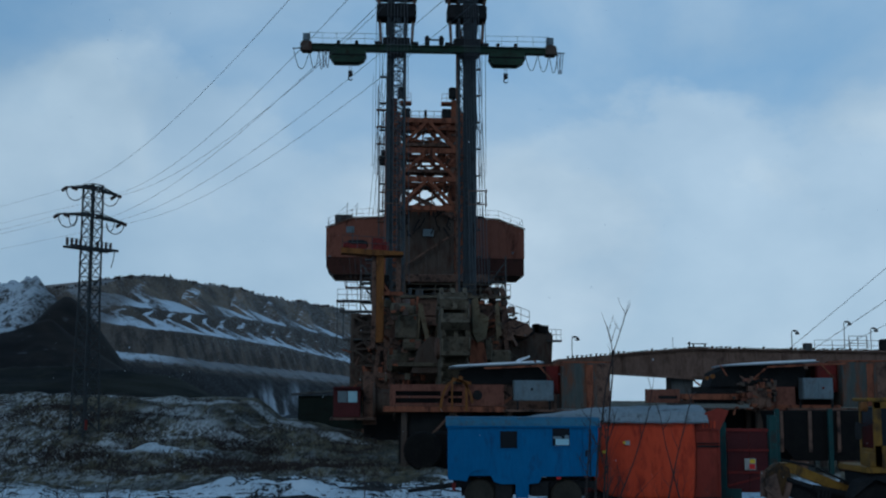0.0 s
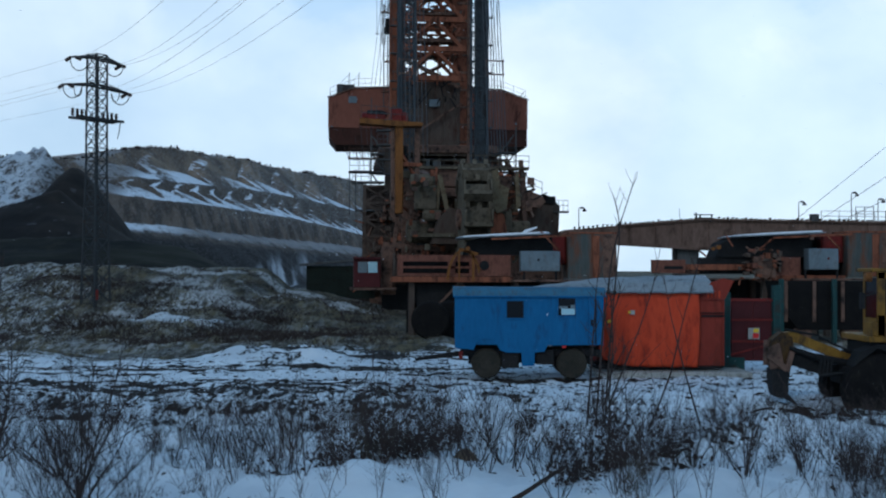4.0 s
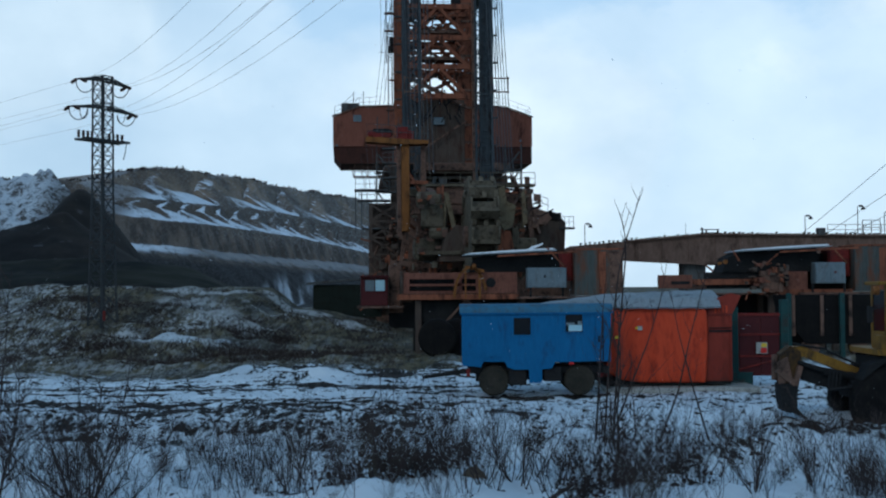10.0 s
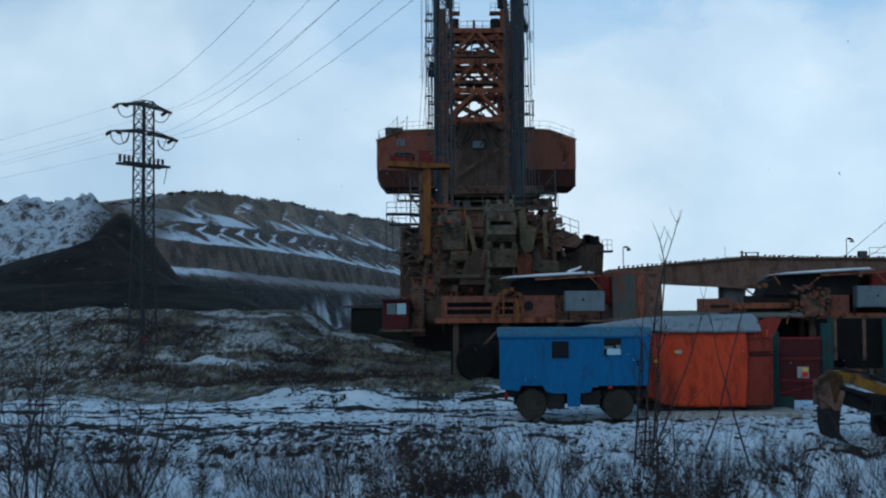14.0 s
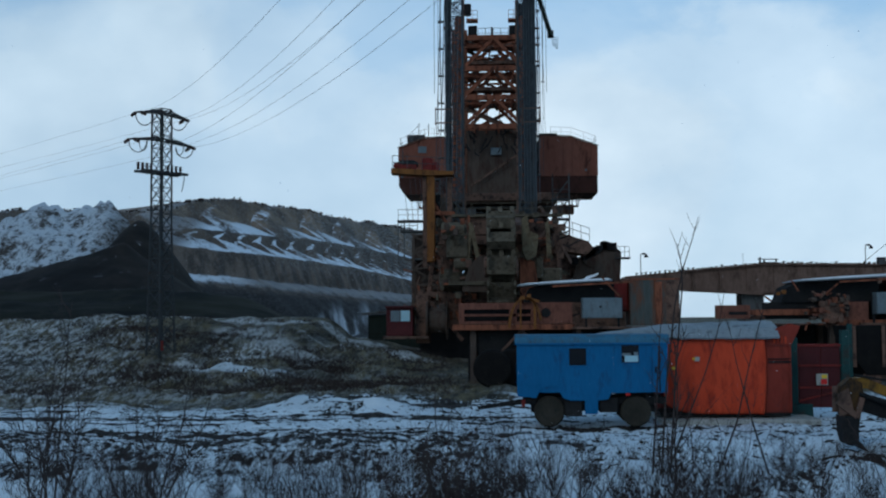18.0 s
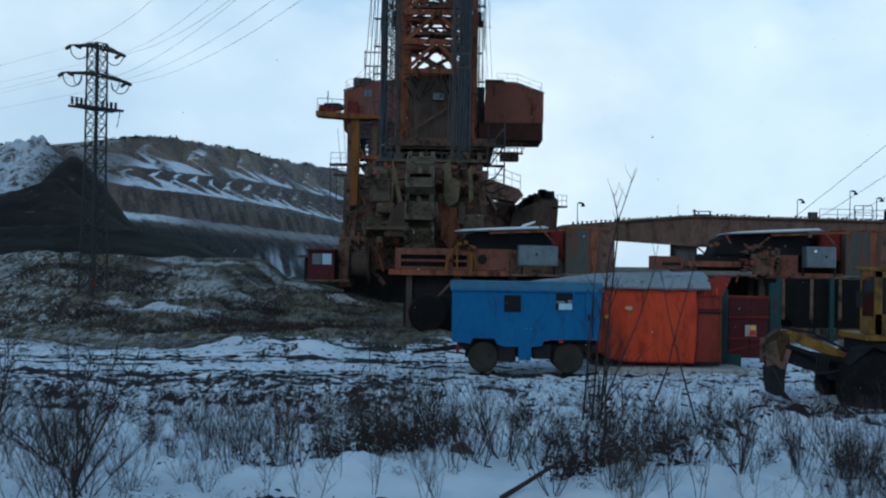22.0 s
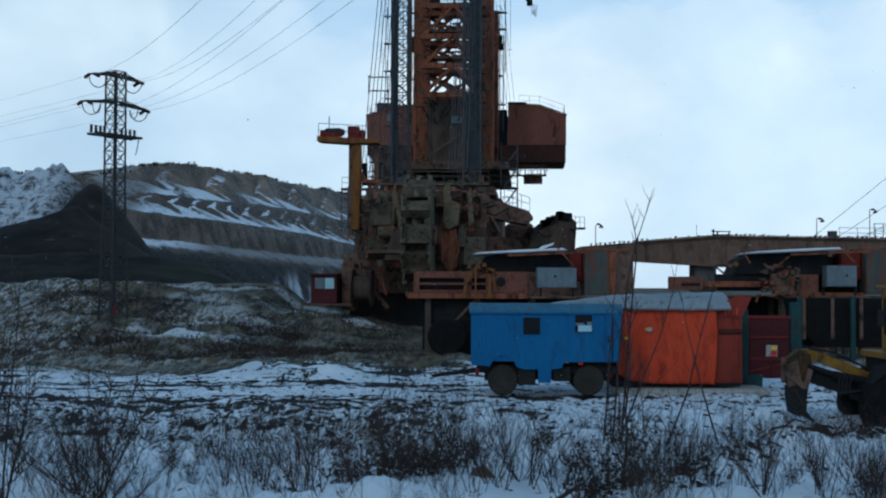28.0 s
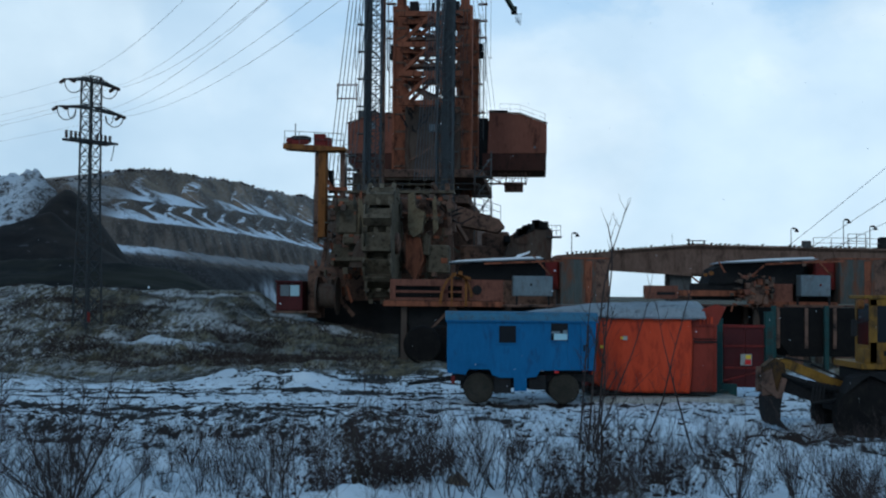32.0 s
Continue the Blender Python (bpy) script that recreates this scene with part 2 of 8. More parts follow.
SKIRT = surface("sooty_oxide_cladding", (0.045, 0.018, 0.014), (0.075, 0.030, 0.022), 0.75, 0, 0.5, (0.02, 0.012, 0.010), 0.4, streak=2)
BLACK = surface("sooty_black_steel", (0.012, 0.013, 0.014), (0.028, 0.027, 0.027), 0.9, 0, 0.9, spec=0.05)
YELLOW = surface("worn_yellow_paint", (0.15, 0.075, 0.012), (0.25, 0.135, 0.022), 0.6, 0, 1.2, (0.05, 0.03, 0.014), 0.6, streak=2)
MUDYELLOW = surface("mud_caked_yellow_paint", (0.032, 0.021, 0.012), (0.11, 0.055, 0.013), 0.75, 0, 2.2, (0.018, 0.014, 0.012), 0.75, streak=2)
OCHRE = surface("ochre_painted_steel", (0.15, 0.058, 0.016), (0.23, 0.094, 0.026), 0.7, 0, 1.0, (0.07, 0.03, 0.012), 0.5, streak=3)
GREEN = surface("dark_green_paint", (0.012, 0.026, 0.018), (0.03, 0.055, 0.035), 0.7, 0, 0.8, (0.02, 0.014, 0.01), 0.4)
DIMGREEN = surface("sooty_green_sheet", (0.009, 0.013, 0.011), (0.018, 0.025, 0.020), 0.85, 0, 0.8, (0.012, 0.010, 0.008), 0.4)
TEAL = surface("teal_green_paint", (0.011, 0.036, 0.037), (0.022, 0.062, 0.06), 0.7, 0, 1.0, (0.03, 0.03, 0.025), 0.4)
BLUE = surface("faded_blue_paint", (0.007, 0.085, 0.21), (0.013, 0.12, 0.28), 0.55, 0, 0.9, (0.012, 0.05, 0.13), 0.35, streak=3)
BLUE_ROOF = surface("weathered_blue_grey_roof", (0.025, 0.10, 0.18), (0.06, 0.16, 0.24), 0.8, 0, 1.4, (0.06, 0.09, 0.11), 0.45)
ORANGE = surface("orange_tarpaulin", (0.40, 0.040, 0.015), (0.56, 0.066, 0.024), 0.6, 0, 0.8, (0.20, 0.022, 0.012), 0.4, streak=3)
FADED = surface("faded_red_sheet", (0.16, 0.024, 0.016), (0.24, 0.038, 0.024), 0.65, 0, 0.8, (0.12, 0.022, 0.014), 0.4, streak=3)
RED = surface("dull_red_paint", (0.11, 0.014, 0.013), (0.19, 0.026, 0.022), 0.65, 0, 0.9, (0.06, 0.02, 0.016), 0.45)
# crimson is darkened, the shadow over the cab put into its colour
CRIMSON = surface("crimson_cab_paint", (0.045, 0.009, 0.011), (0.08, 0.017, 0.018), 0.5, 0, 0.9, (0.08, 0.012, 0.014), 0.4)
GREYBOX = surface("pale_blue_grey_steel", (0.10, 0.135, 0.155), (0.17, 0.21, 0.235), 0.6, 0, 0.8, (0.10, 0.10, 0.10), 0.4, streak=2)
CONTAINER = surface("grey_green_rusting_sheet", (0.055, 0.066, 0.063), (0.098, 0.11, 0.103), 0.75, 0, 0.6, (0.16, 0.05, 0.02), 0.62, streak=4)
TARP = surface("grey_roofing_sheet", (0.16, 0.19, 0.21), (0.27, 0.30, 0.32), 0.7, 0, 0.9, (0.10, 0.11, 0.12), 0.4)
SNOW = surface("settled_snow", (0.66, 0.70, 0.75), (0.80, 0.82, 0.85), 0.7, 0, 0.8)
RUBBER = surface("muddy_rubber", (0.006, 0.006, 0.007), (0.015, 0.014, 0.013), 0.9, 0, 2.0, (0.02, 0.018, 0.015), 0.3, spec=0.05)
MUDWHEEL = surface("mud_caked_wheel", (0.022, 0.020, 0.016), (0.045, 0.040, 0.031), 0.95, 0, 2.0, (0.02, 0.02, 0.018), 0.4)
CABLE = surface("steel_cable", (0.035, 0.04, 0.046), (0.07, 0.075, 0.08), 0.6, 0.2, 3)
LATTICE = surface("weathered_lattice_steel", (0.026, 0.029, 0.032), (0.05, 0.055, 0.058), 0.75, 0.0, 0.7, (0.05, 0.03, 0.02), 0.3)
INSUL = surface("brown_glazed_insulator", (0.025, 0.016, 0.014), (0.05, 0.03, 0.025), 0.3, 0, 2)
CONCRETE = surface("pale_concrete", (0.28, 0.28, 0.26), (0.40, 0.40, 0.37), 0.9, 0, 1.2, (0.18, 0.17, 0.15), 0.4)
TIMBER = surface("old_grey_timber", (0.07, 0.055, 0.04), (0.14, 0.11, 0.085), 0.9, 0, 2.0)
PALEBLUE = surface("pale_blue_board", (0.30, 0.50, 0.58), (0.42, 0.60, 0.66), 0.6, 0, 2)
SIGNRED = surface("sign_red", (0.45, 0.02, 0.02), (0.55, 0.035, 0.03), 0.5, 0, 3)
SIGNYELLOW = surface("sign_yellow", (0.62, 0.42, 0.03), (0.72, 0.5, 0.05), 0.5, 0, 3)
BARK = surface("dark_bark", (0.022, 0.017, 0.016), (0.055, 0.042, 0.038), 0.9, 0, 6)
BARK_RED = surface("reddish_twigs", (0.032, 0.023, 0.022), (0.065, 0.047, 0.042), 0.9, 0, 6)
GRASS = surface("dead_straw_grass", (0.05, 0.042, 0.032), (0.12, 0.10, 0.075), 0.9, 0, 2)
LEAFDRY = surface("dead_brown_leaves", (0.020, 0.014, 0.013), (0.055, 0.034, 0.027), 0.9, 0, 5)
CLOD = surface("wet_black_soil", (0.012, 0.010, 0.009), (0.04, 0.032, 0.026), 0.95, 0, 3)

GLASS = bpy.data.materials.new("dark_window_glass")
GLASS.use_nodes = True
gb = GLASS.node_tree.nodes["Principled BSDF"]
gb.inputs["Base Color"].default_value = (0.008, 0.01, 0.013, 1)
gb.inputs["Roughness"].default_value, gb.inputs["Specular IOR Level"].default_value = 0.15, 0.15


def ground_material(name, rules):
    """Snow lying in patches over soil and dead grass. rules(build) returns the snow cover and the grass share."""
    m = bpy.data.materials.new(name)
    m.use_nodes = True
    t = m.node_tree
    b = t.nodes["Principled BSDF"]
    b.inputs["Specular IOR Level"].default_value = 0.15
    geo = t.nodes.new("ShaderNodeNewGeometry")
    sp = t.nodes.new("ShaderNodeSeparateXYZ")
    t.links.new(geo.outputs["Position"], sp.inputs[0])
    sn = t.nodes.new("ShaderNodeSeparateXYZ")
    t.links.new(geo.outputs["Normal"], sn.inputs[0])

    class Build:
        x, y, z, up = sp.outputs[0], sp.outputs[1], sp.outputs[2], sn.outputs[2]

        def link(self, v, socket):
            if isinstance(v, (int, float)):
                socket.default_value = v
            elif isinstance(v, tuple):
                socket.default_value = (*v, 1)
            else:
                t.links.new(v, socket)

        def op(self, kind, a, c=0.0):
            n = t.nodes.new("ShaderNodeMath")
            n.operation = kind
            self.link(a, n.inputs[0])
            self.link(c, n.inputs[1])
            return n.outputs[0]

        def step(self, v, lo, hi, a=0.0, c=1.0):
            n = t.nodes.new("ShaderNodeMapRange")
            n.interpolation_type = "SMOOTHSTEP"
            for i, q in enumerate((v, lo, hi, a, c)):
                self.link(q, n.inputs[i])
            return n.outputs[0]

        def noise(self, scale, detail=5, rough=0.6, stretch=(1, 1, 1)):
            mp = t.nodes.new("ShaderNodeMapping")
            mp.inputs["Scale"].default_value = stretch
            t.links.new(geo.outputs["Position"], mp.inputs[0])
            n = t.nodes.new("ShaderNodeTexNoise")
            n.inputs["Scale"].default_value, n.inputs["Detail"].default_value = scale, detail
            n.inputs["Roughness"].default_value = rough
            t.links.new(mp.outputs[0], n.inputs["Vector"])
            return n.outputs["Fac"]

        def slant(self, scale, rise, along, detail=4):
            """Noise drawn out along lines that fall to the right."""
            cb = t.nodes.new("ShaderNodeCombineXYZ")
            t.links.new(self.op("ADD", self.op("MULTIPLY", self.x, 1.0), self.op("MULTIPLY", self.z, rise)), cb.inputs[0])
            t.links.new(self.op("MULTIPLY", self.z, along), cb.inputs[1])
            n = t.nodes.new("ShaderNodeTexNoise")
            n.inputs["Scale"].default_value, n.inputs["Detail"].default_value = scale, detail
            t.links.new(cb.outputs[0], n.inputs["Vector"])
            return n.outputs["Fac"]

        def spot(self, cx, cy, rx, ry):
            """One inside an oval on the plan, nought outside."""
            u, w = self.op("DIVIDE", self.op("SUBTRACT", self.x, cx), rx), self.op("DIVIDE", self.op("SUBTRACT", self.y, cy), ry)
            return self.step(self.op("ADD", self.op("MULTIPLY", u, u), self.op("MULTIPLY", w, w)), 1.25, 0.5)

        def rim(self, ax, ay, bx, by, w):
            """One along a line on the plan, nought away from it."""
            dx, dy = bx - ax, by - ay
            u, v = self.op("SUBTRACT", self.x, ax), self.op("SUBTRACT", self.y, ay)
            k = self.op("DIVIDE", self.op("ADD", self.op("MULTIPLY", u, dx), self.op("MULTIPLY", v, dy)), dx * dx + dy * dy)
            k = self.op("MINIMUM", self.op("MAXIMUM", k, 0.0), 1.0)
            u, v = self.op("SUBTRACT", u, self.op("MULTIPLY", k, dx)), self.op("SUBTRACT", v, self.op("MULTIPLY", k, dy))
            far = self.op("SQRT", self.op("ADD", self.op("MULTIPLY", u, u), self.op("MULTIPLY", v, v)))
            return self.step(far, w, w * 0.35)

        def mix(self, a, c, fac):
            n = t.nodes.new("ShaderNodeMix")
            n.data_type = "RGBA"
            self.link(a, n.inputs[6])
            self.link(c, n.inputs[7])
            self.link(fac, n.inputs[0])
            return n.outputs[2]

    g = Build()
    col, rough, height = rules(g)
    g.link(col, b.inputs["Base Color"])
    g.link(rough, b.inputs["Roughness"])
    bp = t.nodes.new("ShaderNodeBump")
    bp.inputs["Strength"].default_value, bp.inputs["Distance"].default_value = 0.6, 0.12
    g.link(height, bp.inputs["Height"])
    t.links.new(bp.outputs[0], b.inputs["Normal"])
    return m


def site_rules(g):
    clump, patch = g.noise(1.1, 9, 0.72, (0.62, 0.42, 1)), g.noise(0.16, 4, 0.55, (0.5, 1, 1))
    grit = g.noise(7.0, 6, 0.66, (1, 0.17, 1))
    ruts, lines = g.noise(1.1, 4, 0.6, (0.06, 1, 1)), g.noise(3.4, 4, 0.6, (0.07, 1, 1))
    v = g.op("ADD", g.op("MULTIPLY", clump, 0.62), g.op("ADD", g.op("MULTIPLY", patch, 0.38), g.op("MULTIPLY", grit, g.step(g.y, 54.0, 64.0, 0.46, 0.24))))
    far_streak = g.op("MULTIPLY", g.step(g.y, 58.0, 66.0), g.op("SUBTRACT", 0.5, g.noise(0.34, 5, 0.62, (0.55, 0.8, 1))))
    # the turf of the bank breaks up in tussocks and runnels down its slope
    tuss, run = g.noise(0.75, 7, 0.68, (0.9, 0.17, 1)), g.noise(0.22, 4, 0.55, (0.9, 0.25, 1))
    vf = g.op("ADD", g.op("MULTIPLY", tuss, 0.62), g.op("ADD", g.op("MULTIPLY", run, 0.38), g.op("MULTIPLY", g.noise(3.0, 5, 0.65, (1, 0.2, 1)), 0.24)))
    ragged = g.op("ADD", g.op("MULTIPLY", g.op("SUBTRACT", g.noise(0.8, 7, 0.7, (0.7, 0.3, 1)), 0.5), 9.0), g.op("MULTIPLY", g.op("SUBTRACT", grit, 0.5), 7.0))
    back = g.op("ADD", g.op("SUBTRACT", g.y, g.step(g.x, -8.5, -3.0, 0.0, 6.0)), ragged)
    m = g.step(back, 49.0, 54.0)
    v = g.op("ADD", g.op("MULTIPLY", v, g.op("SUBTRACT", 1.0, m)), g.op("MULTIPLY", vf, m))
    # the track: packed snow, broken along its length by long dark ruts
    on_track = g.op("MULTIPLY", g.step(g.y, 34.0, 39.0), g.step(g.y, 60.0, 52.0))
    # ploughed bands run along it: white, a dark verge of turned soil, white
    wob = g.op("ADD", g.y, g.op("MULTIPLY", g.op("SUBTRACT", g.noise(0.3, 4, 0.6, (1, 0.3, 1)), 0.5), 2.2))
    strip_w = g.op("ADD", g.op("MULTIPLY", g.step(wob, 45.2, 46.0), g.step(wob, 48.9, 48.2)), g.op("MULTIPLY", g.step(wob, 39.6, 40.4), g.step(wob, 43.4, 42.6)))
    strip_d = g.op("MULTIPLY", g.step(wob, 43.2, 43.8), g.step(wob, 45.4, 44.8))
    bands = g.op("MULTIPLY", g.op("SUBTRACT", g.op("MULTIPLY", strip_w, 0.05), g.op("MULTIPLY", strip_d, 0.10)), g.step(g.x, 2.0, -3.0))
    v = g.op("ADD", v, bands)
    v = g.op("SUBTRACT", v, g.op("MULTIPLY", on_track, g.op("MULTIPLY", g.step(lines, 0.52, 0.62), g.step(g.x, -2.0, 4.0, 0.15, 0.05))))
    v = g.op("SUBTRACT", v, g.op("MULTIPLY", on_track, g.op("MULTIPLY", g.step(ruts, 0.50, 0.64), g.step(g.x, 1.0, 5.0, 0.23, 0.10))))
    # snow lies thick in the near scrub, a dark weedy strip crosses it, the verge is churned
    strip = g.op("MULTIPLY", g.step(g.y, 28.0, 29.2), g.step(g.y, 32.2, 30.8))
    strip = g.op("MULTIPLY", strip, g.op("ADD", g.step(g.x, 1.2, -0.4), g.step(g.x, 7.6, 8.8)))
    # brambles: a round mass, and a tongue of it that runs off to the digger
    mass = g.spot(3.6, 24.6, 1.7, 5.0)
    off = g.op("ABSOLUTE", g.op("SUBTRACT", g.op("SUBTRACT", g.x, 3.4), g.op("MULTIPLY", g.op("SUBTRACT", g.y, 21.2), 0.56)))
    tongue = g.op("MULTIPLY", g.step(off, 0.55, 0.2), g.op("MULTIPLY", g.step(g.y, 21.0, 22.0), g.step(g.y, 33.0, 31.5)))
    near = g.step(g.y, 21.0, 28.0, 0.580, 0.622)
    verge = g.op("MULTIPLY", g.op("MULTIPLY", g.step(g.y, 31.0, 33.0), g.step(g.y, 41.0, 38.6)), g.step(g.x, 1.0, -1.0, 0.35, 1.0))
    past = g.step(g.y, 50.0, 60.0, 0.0, 0.03)
    bank = g.op("ADD", g.step(g.x, -24.0, -14.0, -0.005, 0.0), g.op("MULTIPLY", far_streak, 0.22))
    edge = g.op("ADD", g.op("ADD", near, g.op("MULTIPLY", strip, 0.09)), g.op("ADD", past, bank))
    # the last oval thins the snow to a dark strip under the trailer
    edge = g.op("ADD", edge, g.op("ADD", g.op("ADD", g.op("MULTIPLY", mass, 0.015), g.op("ADD", g.op("MULTIPLY", tongue, 0.06), g.op("MULTIPLY", g.spot(-1.75, 17.25, 0.95, 0.75), 0.28))), g.op("ADD", g.op("MULTIPLY", verge, 0.08), g.op("MULTIPLY", g.spot(2.8, 40.6, 3.4, 0.6), 0.12))))
    # a white ridge and a bare hollow on the bank
    edge = g.op("ADD", edge, g.op("SUBTRACT", g.op("MULTIPLY", g.spot(-18.6, 66.5, 2.2, 3.2), 0.16), g.op("ADD", g.op("MULTIPLY", g.spot(-16.2, 71.8, 4.4, 0.9), 0.14), g.op("ADD", g.op("MULTIPLY", g.spot(-6.3, 46.4, 1.3, 1.3), -0.11), g.op("MULTIPLY", g.op("MAXIMUM", g.spot(-1.4, 50.0, 2.4, 8.0), g.spot(-9.0, 52.0, 3.0, 4.0)), -0.10)))))
    edge = g.op("ADD", edge, g.op("ADD", g.op("MULTIPLY", g.step(g.y, 54.0, 64.0), 0.055), g.op("MULTIPLY", g.spot(-24.0, 93.0, 6.5, 5.0), 0.12)))
    snow = g.step(v, g.op("SUBTRACT", edge, 0.024), g.op("ADD", edge, 0.024))
    # on the bank only the back of one low ridge keeps whole snow, the rest is dusted turf
    ridge = g.spot(-15.9, 71.9, 3.2, 0.75)
    snow = g.op("MULTIPLY", snow, g.op("SUBTRACT", 1.0, g.op("MULTIPLY", g.step(back, 48.6, 51.5, 0.0, 1.0), g.op("SUBTRACT", 0.92, g.op("MULTIPLY", ridge, 0.6)))))
    tone = g.noise(0.5, 5, 0.6)
    soil = g.mix((0.012, 0.011, 0.011), (0.045, 0.040, 0.036), g.step(grit, 0.35, 0.65))
    grass = g.mix((0.026, 0.023, 0.015), (0.125, 0.102, 0.056), g.step(g.noise(1.6, 8, 0.72, (0.9, 0.2, 1)), 0.38, 0.62))
    far = g.step(back, 46.5, 51.0)
    grass = g.mix(grass, (0.020, 0.019, 0.015), g.op("MULTIPLY", g.step(g.noise(0.17, 6, 0.65, (0.8, 0.3, 1)), 0.50, 0.62), 0.75))
    bare = g.mix(soil, grass, g.op("MULTIPLY", far, 0.9))
    white = g.mix((0.52, 0.58, 0.63), (0.70, 0.755, 0.795), g.step(tone, 0.3, 0.7))
    # thin dusting caught in the turf of the bank, thickest on its left flank, a pale slope and the lip
    thin = g.op("ADD", g.step(g.noise(0.10, 5, 0.6, (0.8, 0.35, 1)), 0.44, 0.66, 0.04, 0.42), g.op("ADD", g.op("MULTIPLY", g.step(g.x, -18.0, -22.5), 0.85), g.op("MULTIPLY", g.step(g.y, 64.0, 58.0), 0.45)))
    thin = g.op("ADD", thin, g.op("ADD", g.op("MULTIPLY", g.spot(-16.2, 80.5, 3.2, 5.5), 1.0), g.op("MULTIPLY", g.spot(-9.5, 90.5, 6.0, 2.2), 0.9)))
    thin = g.op("MULTIPLY", thin, g.op("SUBTRACT", 1.0, g.op("MULTIPLY", g.op("MAXIMUM", g.op("MAXIMUM", g.spot(-22.6, 84.0, 2.2, 7.0), g.spot(-24.0, 93.0, 6.5, 5.0)), g.spot(-18.6, 66.5, 2.2, 3.2)), 0.85)))
    dust = g.op("MULTIPLY", g.op("MULTIPLY", g.step(g.noise(2.6, 10, 0.8, (1, 0.16, 1)), 0.46, 0.58), g.step(back, 49.0, 56.0)), thin)
    # drifted lines of snow along the bank's lips and down a pale slope
    lips = g.op("MAXIMUM", g.rim(-22.5, 98.5, -16.5, 97.8, 1.5), g.op("MAXIMUM", g.rim(-14.5, 101.5, -10.8, 101.0, 1.6), g.rim(-10.8, 101.0, -7.0, 90.8, 1.2)))
    lips = g.op("MAXIMUM", lips, g.op("MAXIMUM", g.rim(-20.8, 77.6, -13.0, 68.0, 0.7), g.op("MULTIPLY", g.rim(-20.5, 92.5, -13.3, 81.5, 2.4), 0.8)))
    dust = g.op("MAXIMUM", dust, g.op("MULTIPLY", lips, g.step(g.noise(1.9, 8, 0.75, (1, 0.25, 1)), 0.36, 0.52, 0.0, 0.95)))
    bare = g.mix(bare, (0.40, 0.40, 0.39), dust)
    col = g.mix(bare, white, snow)
    return col, g.step(snow, 0, 1, 0.95, 0.65), g.op("ADD", g.op("MULTIPLY", snow, 0.6), clump)


def spoil_rules(g):
    rub, band = g.noise(0.35, 6, 0.65), g.noise(0.05, 5, 0.6)
    fines = g.noise(0.12, 4, 0.6, (1, 1, 0.12))
    gully = g.noise(0.9, 4, 0.65, (1, 1, 0.16))
    drape = g.op("MULTIPLY", g.op("SUBTRACT", g.slant(0.16, 1.5, 0.25), 0.5), 0.22)
    flat = g.op("ADD", g.op("ADD", g.up, drape), g.op("ADD", g.op("MULTIPLY", g.op("SUBTRACT", rub, 0.5), 0.26), g.op("MULTIPLY", g.op("SUBTRACT", gully, 0.5), 0.22)))
    # the benches fall away to the right; below the lowest the face stays bare
    rise = g.op("ADD", g.z, g.op("MULTIPLY", g.x, 0.1))
    snow = g.op("MULTIPLY", g.op("MULTIPLY", g.step(flat, 0.765, 0.90), g.op("MAXIMUM", g.step(rise, 11.0, 14.0), g.step(g.x, -100.0, -84.0, 0.9, 0.22))), g.op("MULTIPLY", g.step(rise, 5.2, 6.6, 0.02, 1.0), g.step(g.z, 45.0, 48.0, 1.0, 0.35)))
    # the near flank, in the lee of the heap, is nearly bare
    snow = g.op("MULTIPLY", snow, g.op("MAXIMUM", g.step(g.x, -113.0, -105.0, 0.22, 1.0), g.step(g.z, 25.0, 21.5)))
    # earth tones are raised to carry distance haze
    earth = g.mix((0.095, 0.075, 0.060), (0.205, 0.158, 0.118), g.step(band, 0.35, 0.65))
    earth = g.mix(earth, (0.070, 0.060, 0.054), g.op("MULTIPLY", g.step(fines, 0.45, 0.6), 0.7))
    earth = g.mix(earth, (0.24, 0.19, 0.14), g.op("MULTIPLY", g.step(g.slant(0.30, 1.3, 0.12), 0.52, 0.66), 0.45))
    # darker seams lower down, the foot nearly black
    earth = g.mix(g.mix((0.048, 0.041, 0.037), earth, 0.35), earth, g.step(rise, 26.5, 31.0))
    earth = g.mix(g.mix((0.060, 0.052, 0.047), (0.125, 0.104, 0.088), g.step(g.noise(0.25, 4, 0.6, (1, 1, 0.05)), 0.42, 0.60)), earth, g.step(rise, 14.0, 24.0))
    earth = g.mix((0.022, 0.021, 0.021), earth, g.step(rise, 3.0, 7.0))
    # fine snow powders the upper slope, and carries painted distance haze to the right
    powder_haze = g.op("MULTIPLY", g.step(g.noise(1.4, 7, 0.7), 0.48, 0.64), g.op("ADD", g.step(g.z, 28.0, 44.0, 0.10, 0.26), g.op("MULTIPLY", g.step(g.x, -98.0, -70.0, 0.0, 0.42), g.step(rise, 10.0, 20.0))))
    earth = g.mix(earth, (0.42, 0.45, 0.48), powder_haze)
    gap = g.op("MULTIPLY", g.step(g.x, -66.0, -62.0), g.step(g.x, -48.0, -53.0))
    fan = g.op("MULTIPLY", g.op("MULTIPLY", gap, g.step(g.slant(0.36, 0.55, 0.10, 6), 0.42, 0.70)), g.step(g.z, 12.0, 1.0, 0.0, 0.8))
    snow = g.op("MAXIMUM", snow, fan)
    col = g.mix(earth, (0.60, 0.66, 0.73), snow)
    return col, 0.9, rub


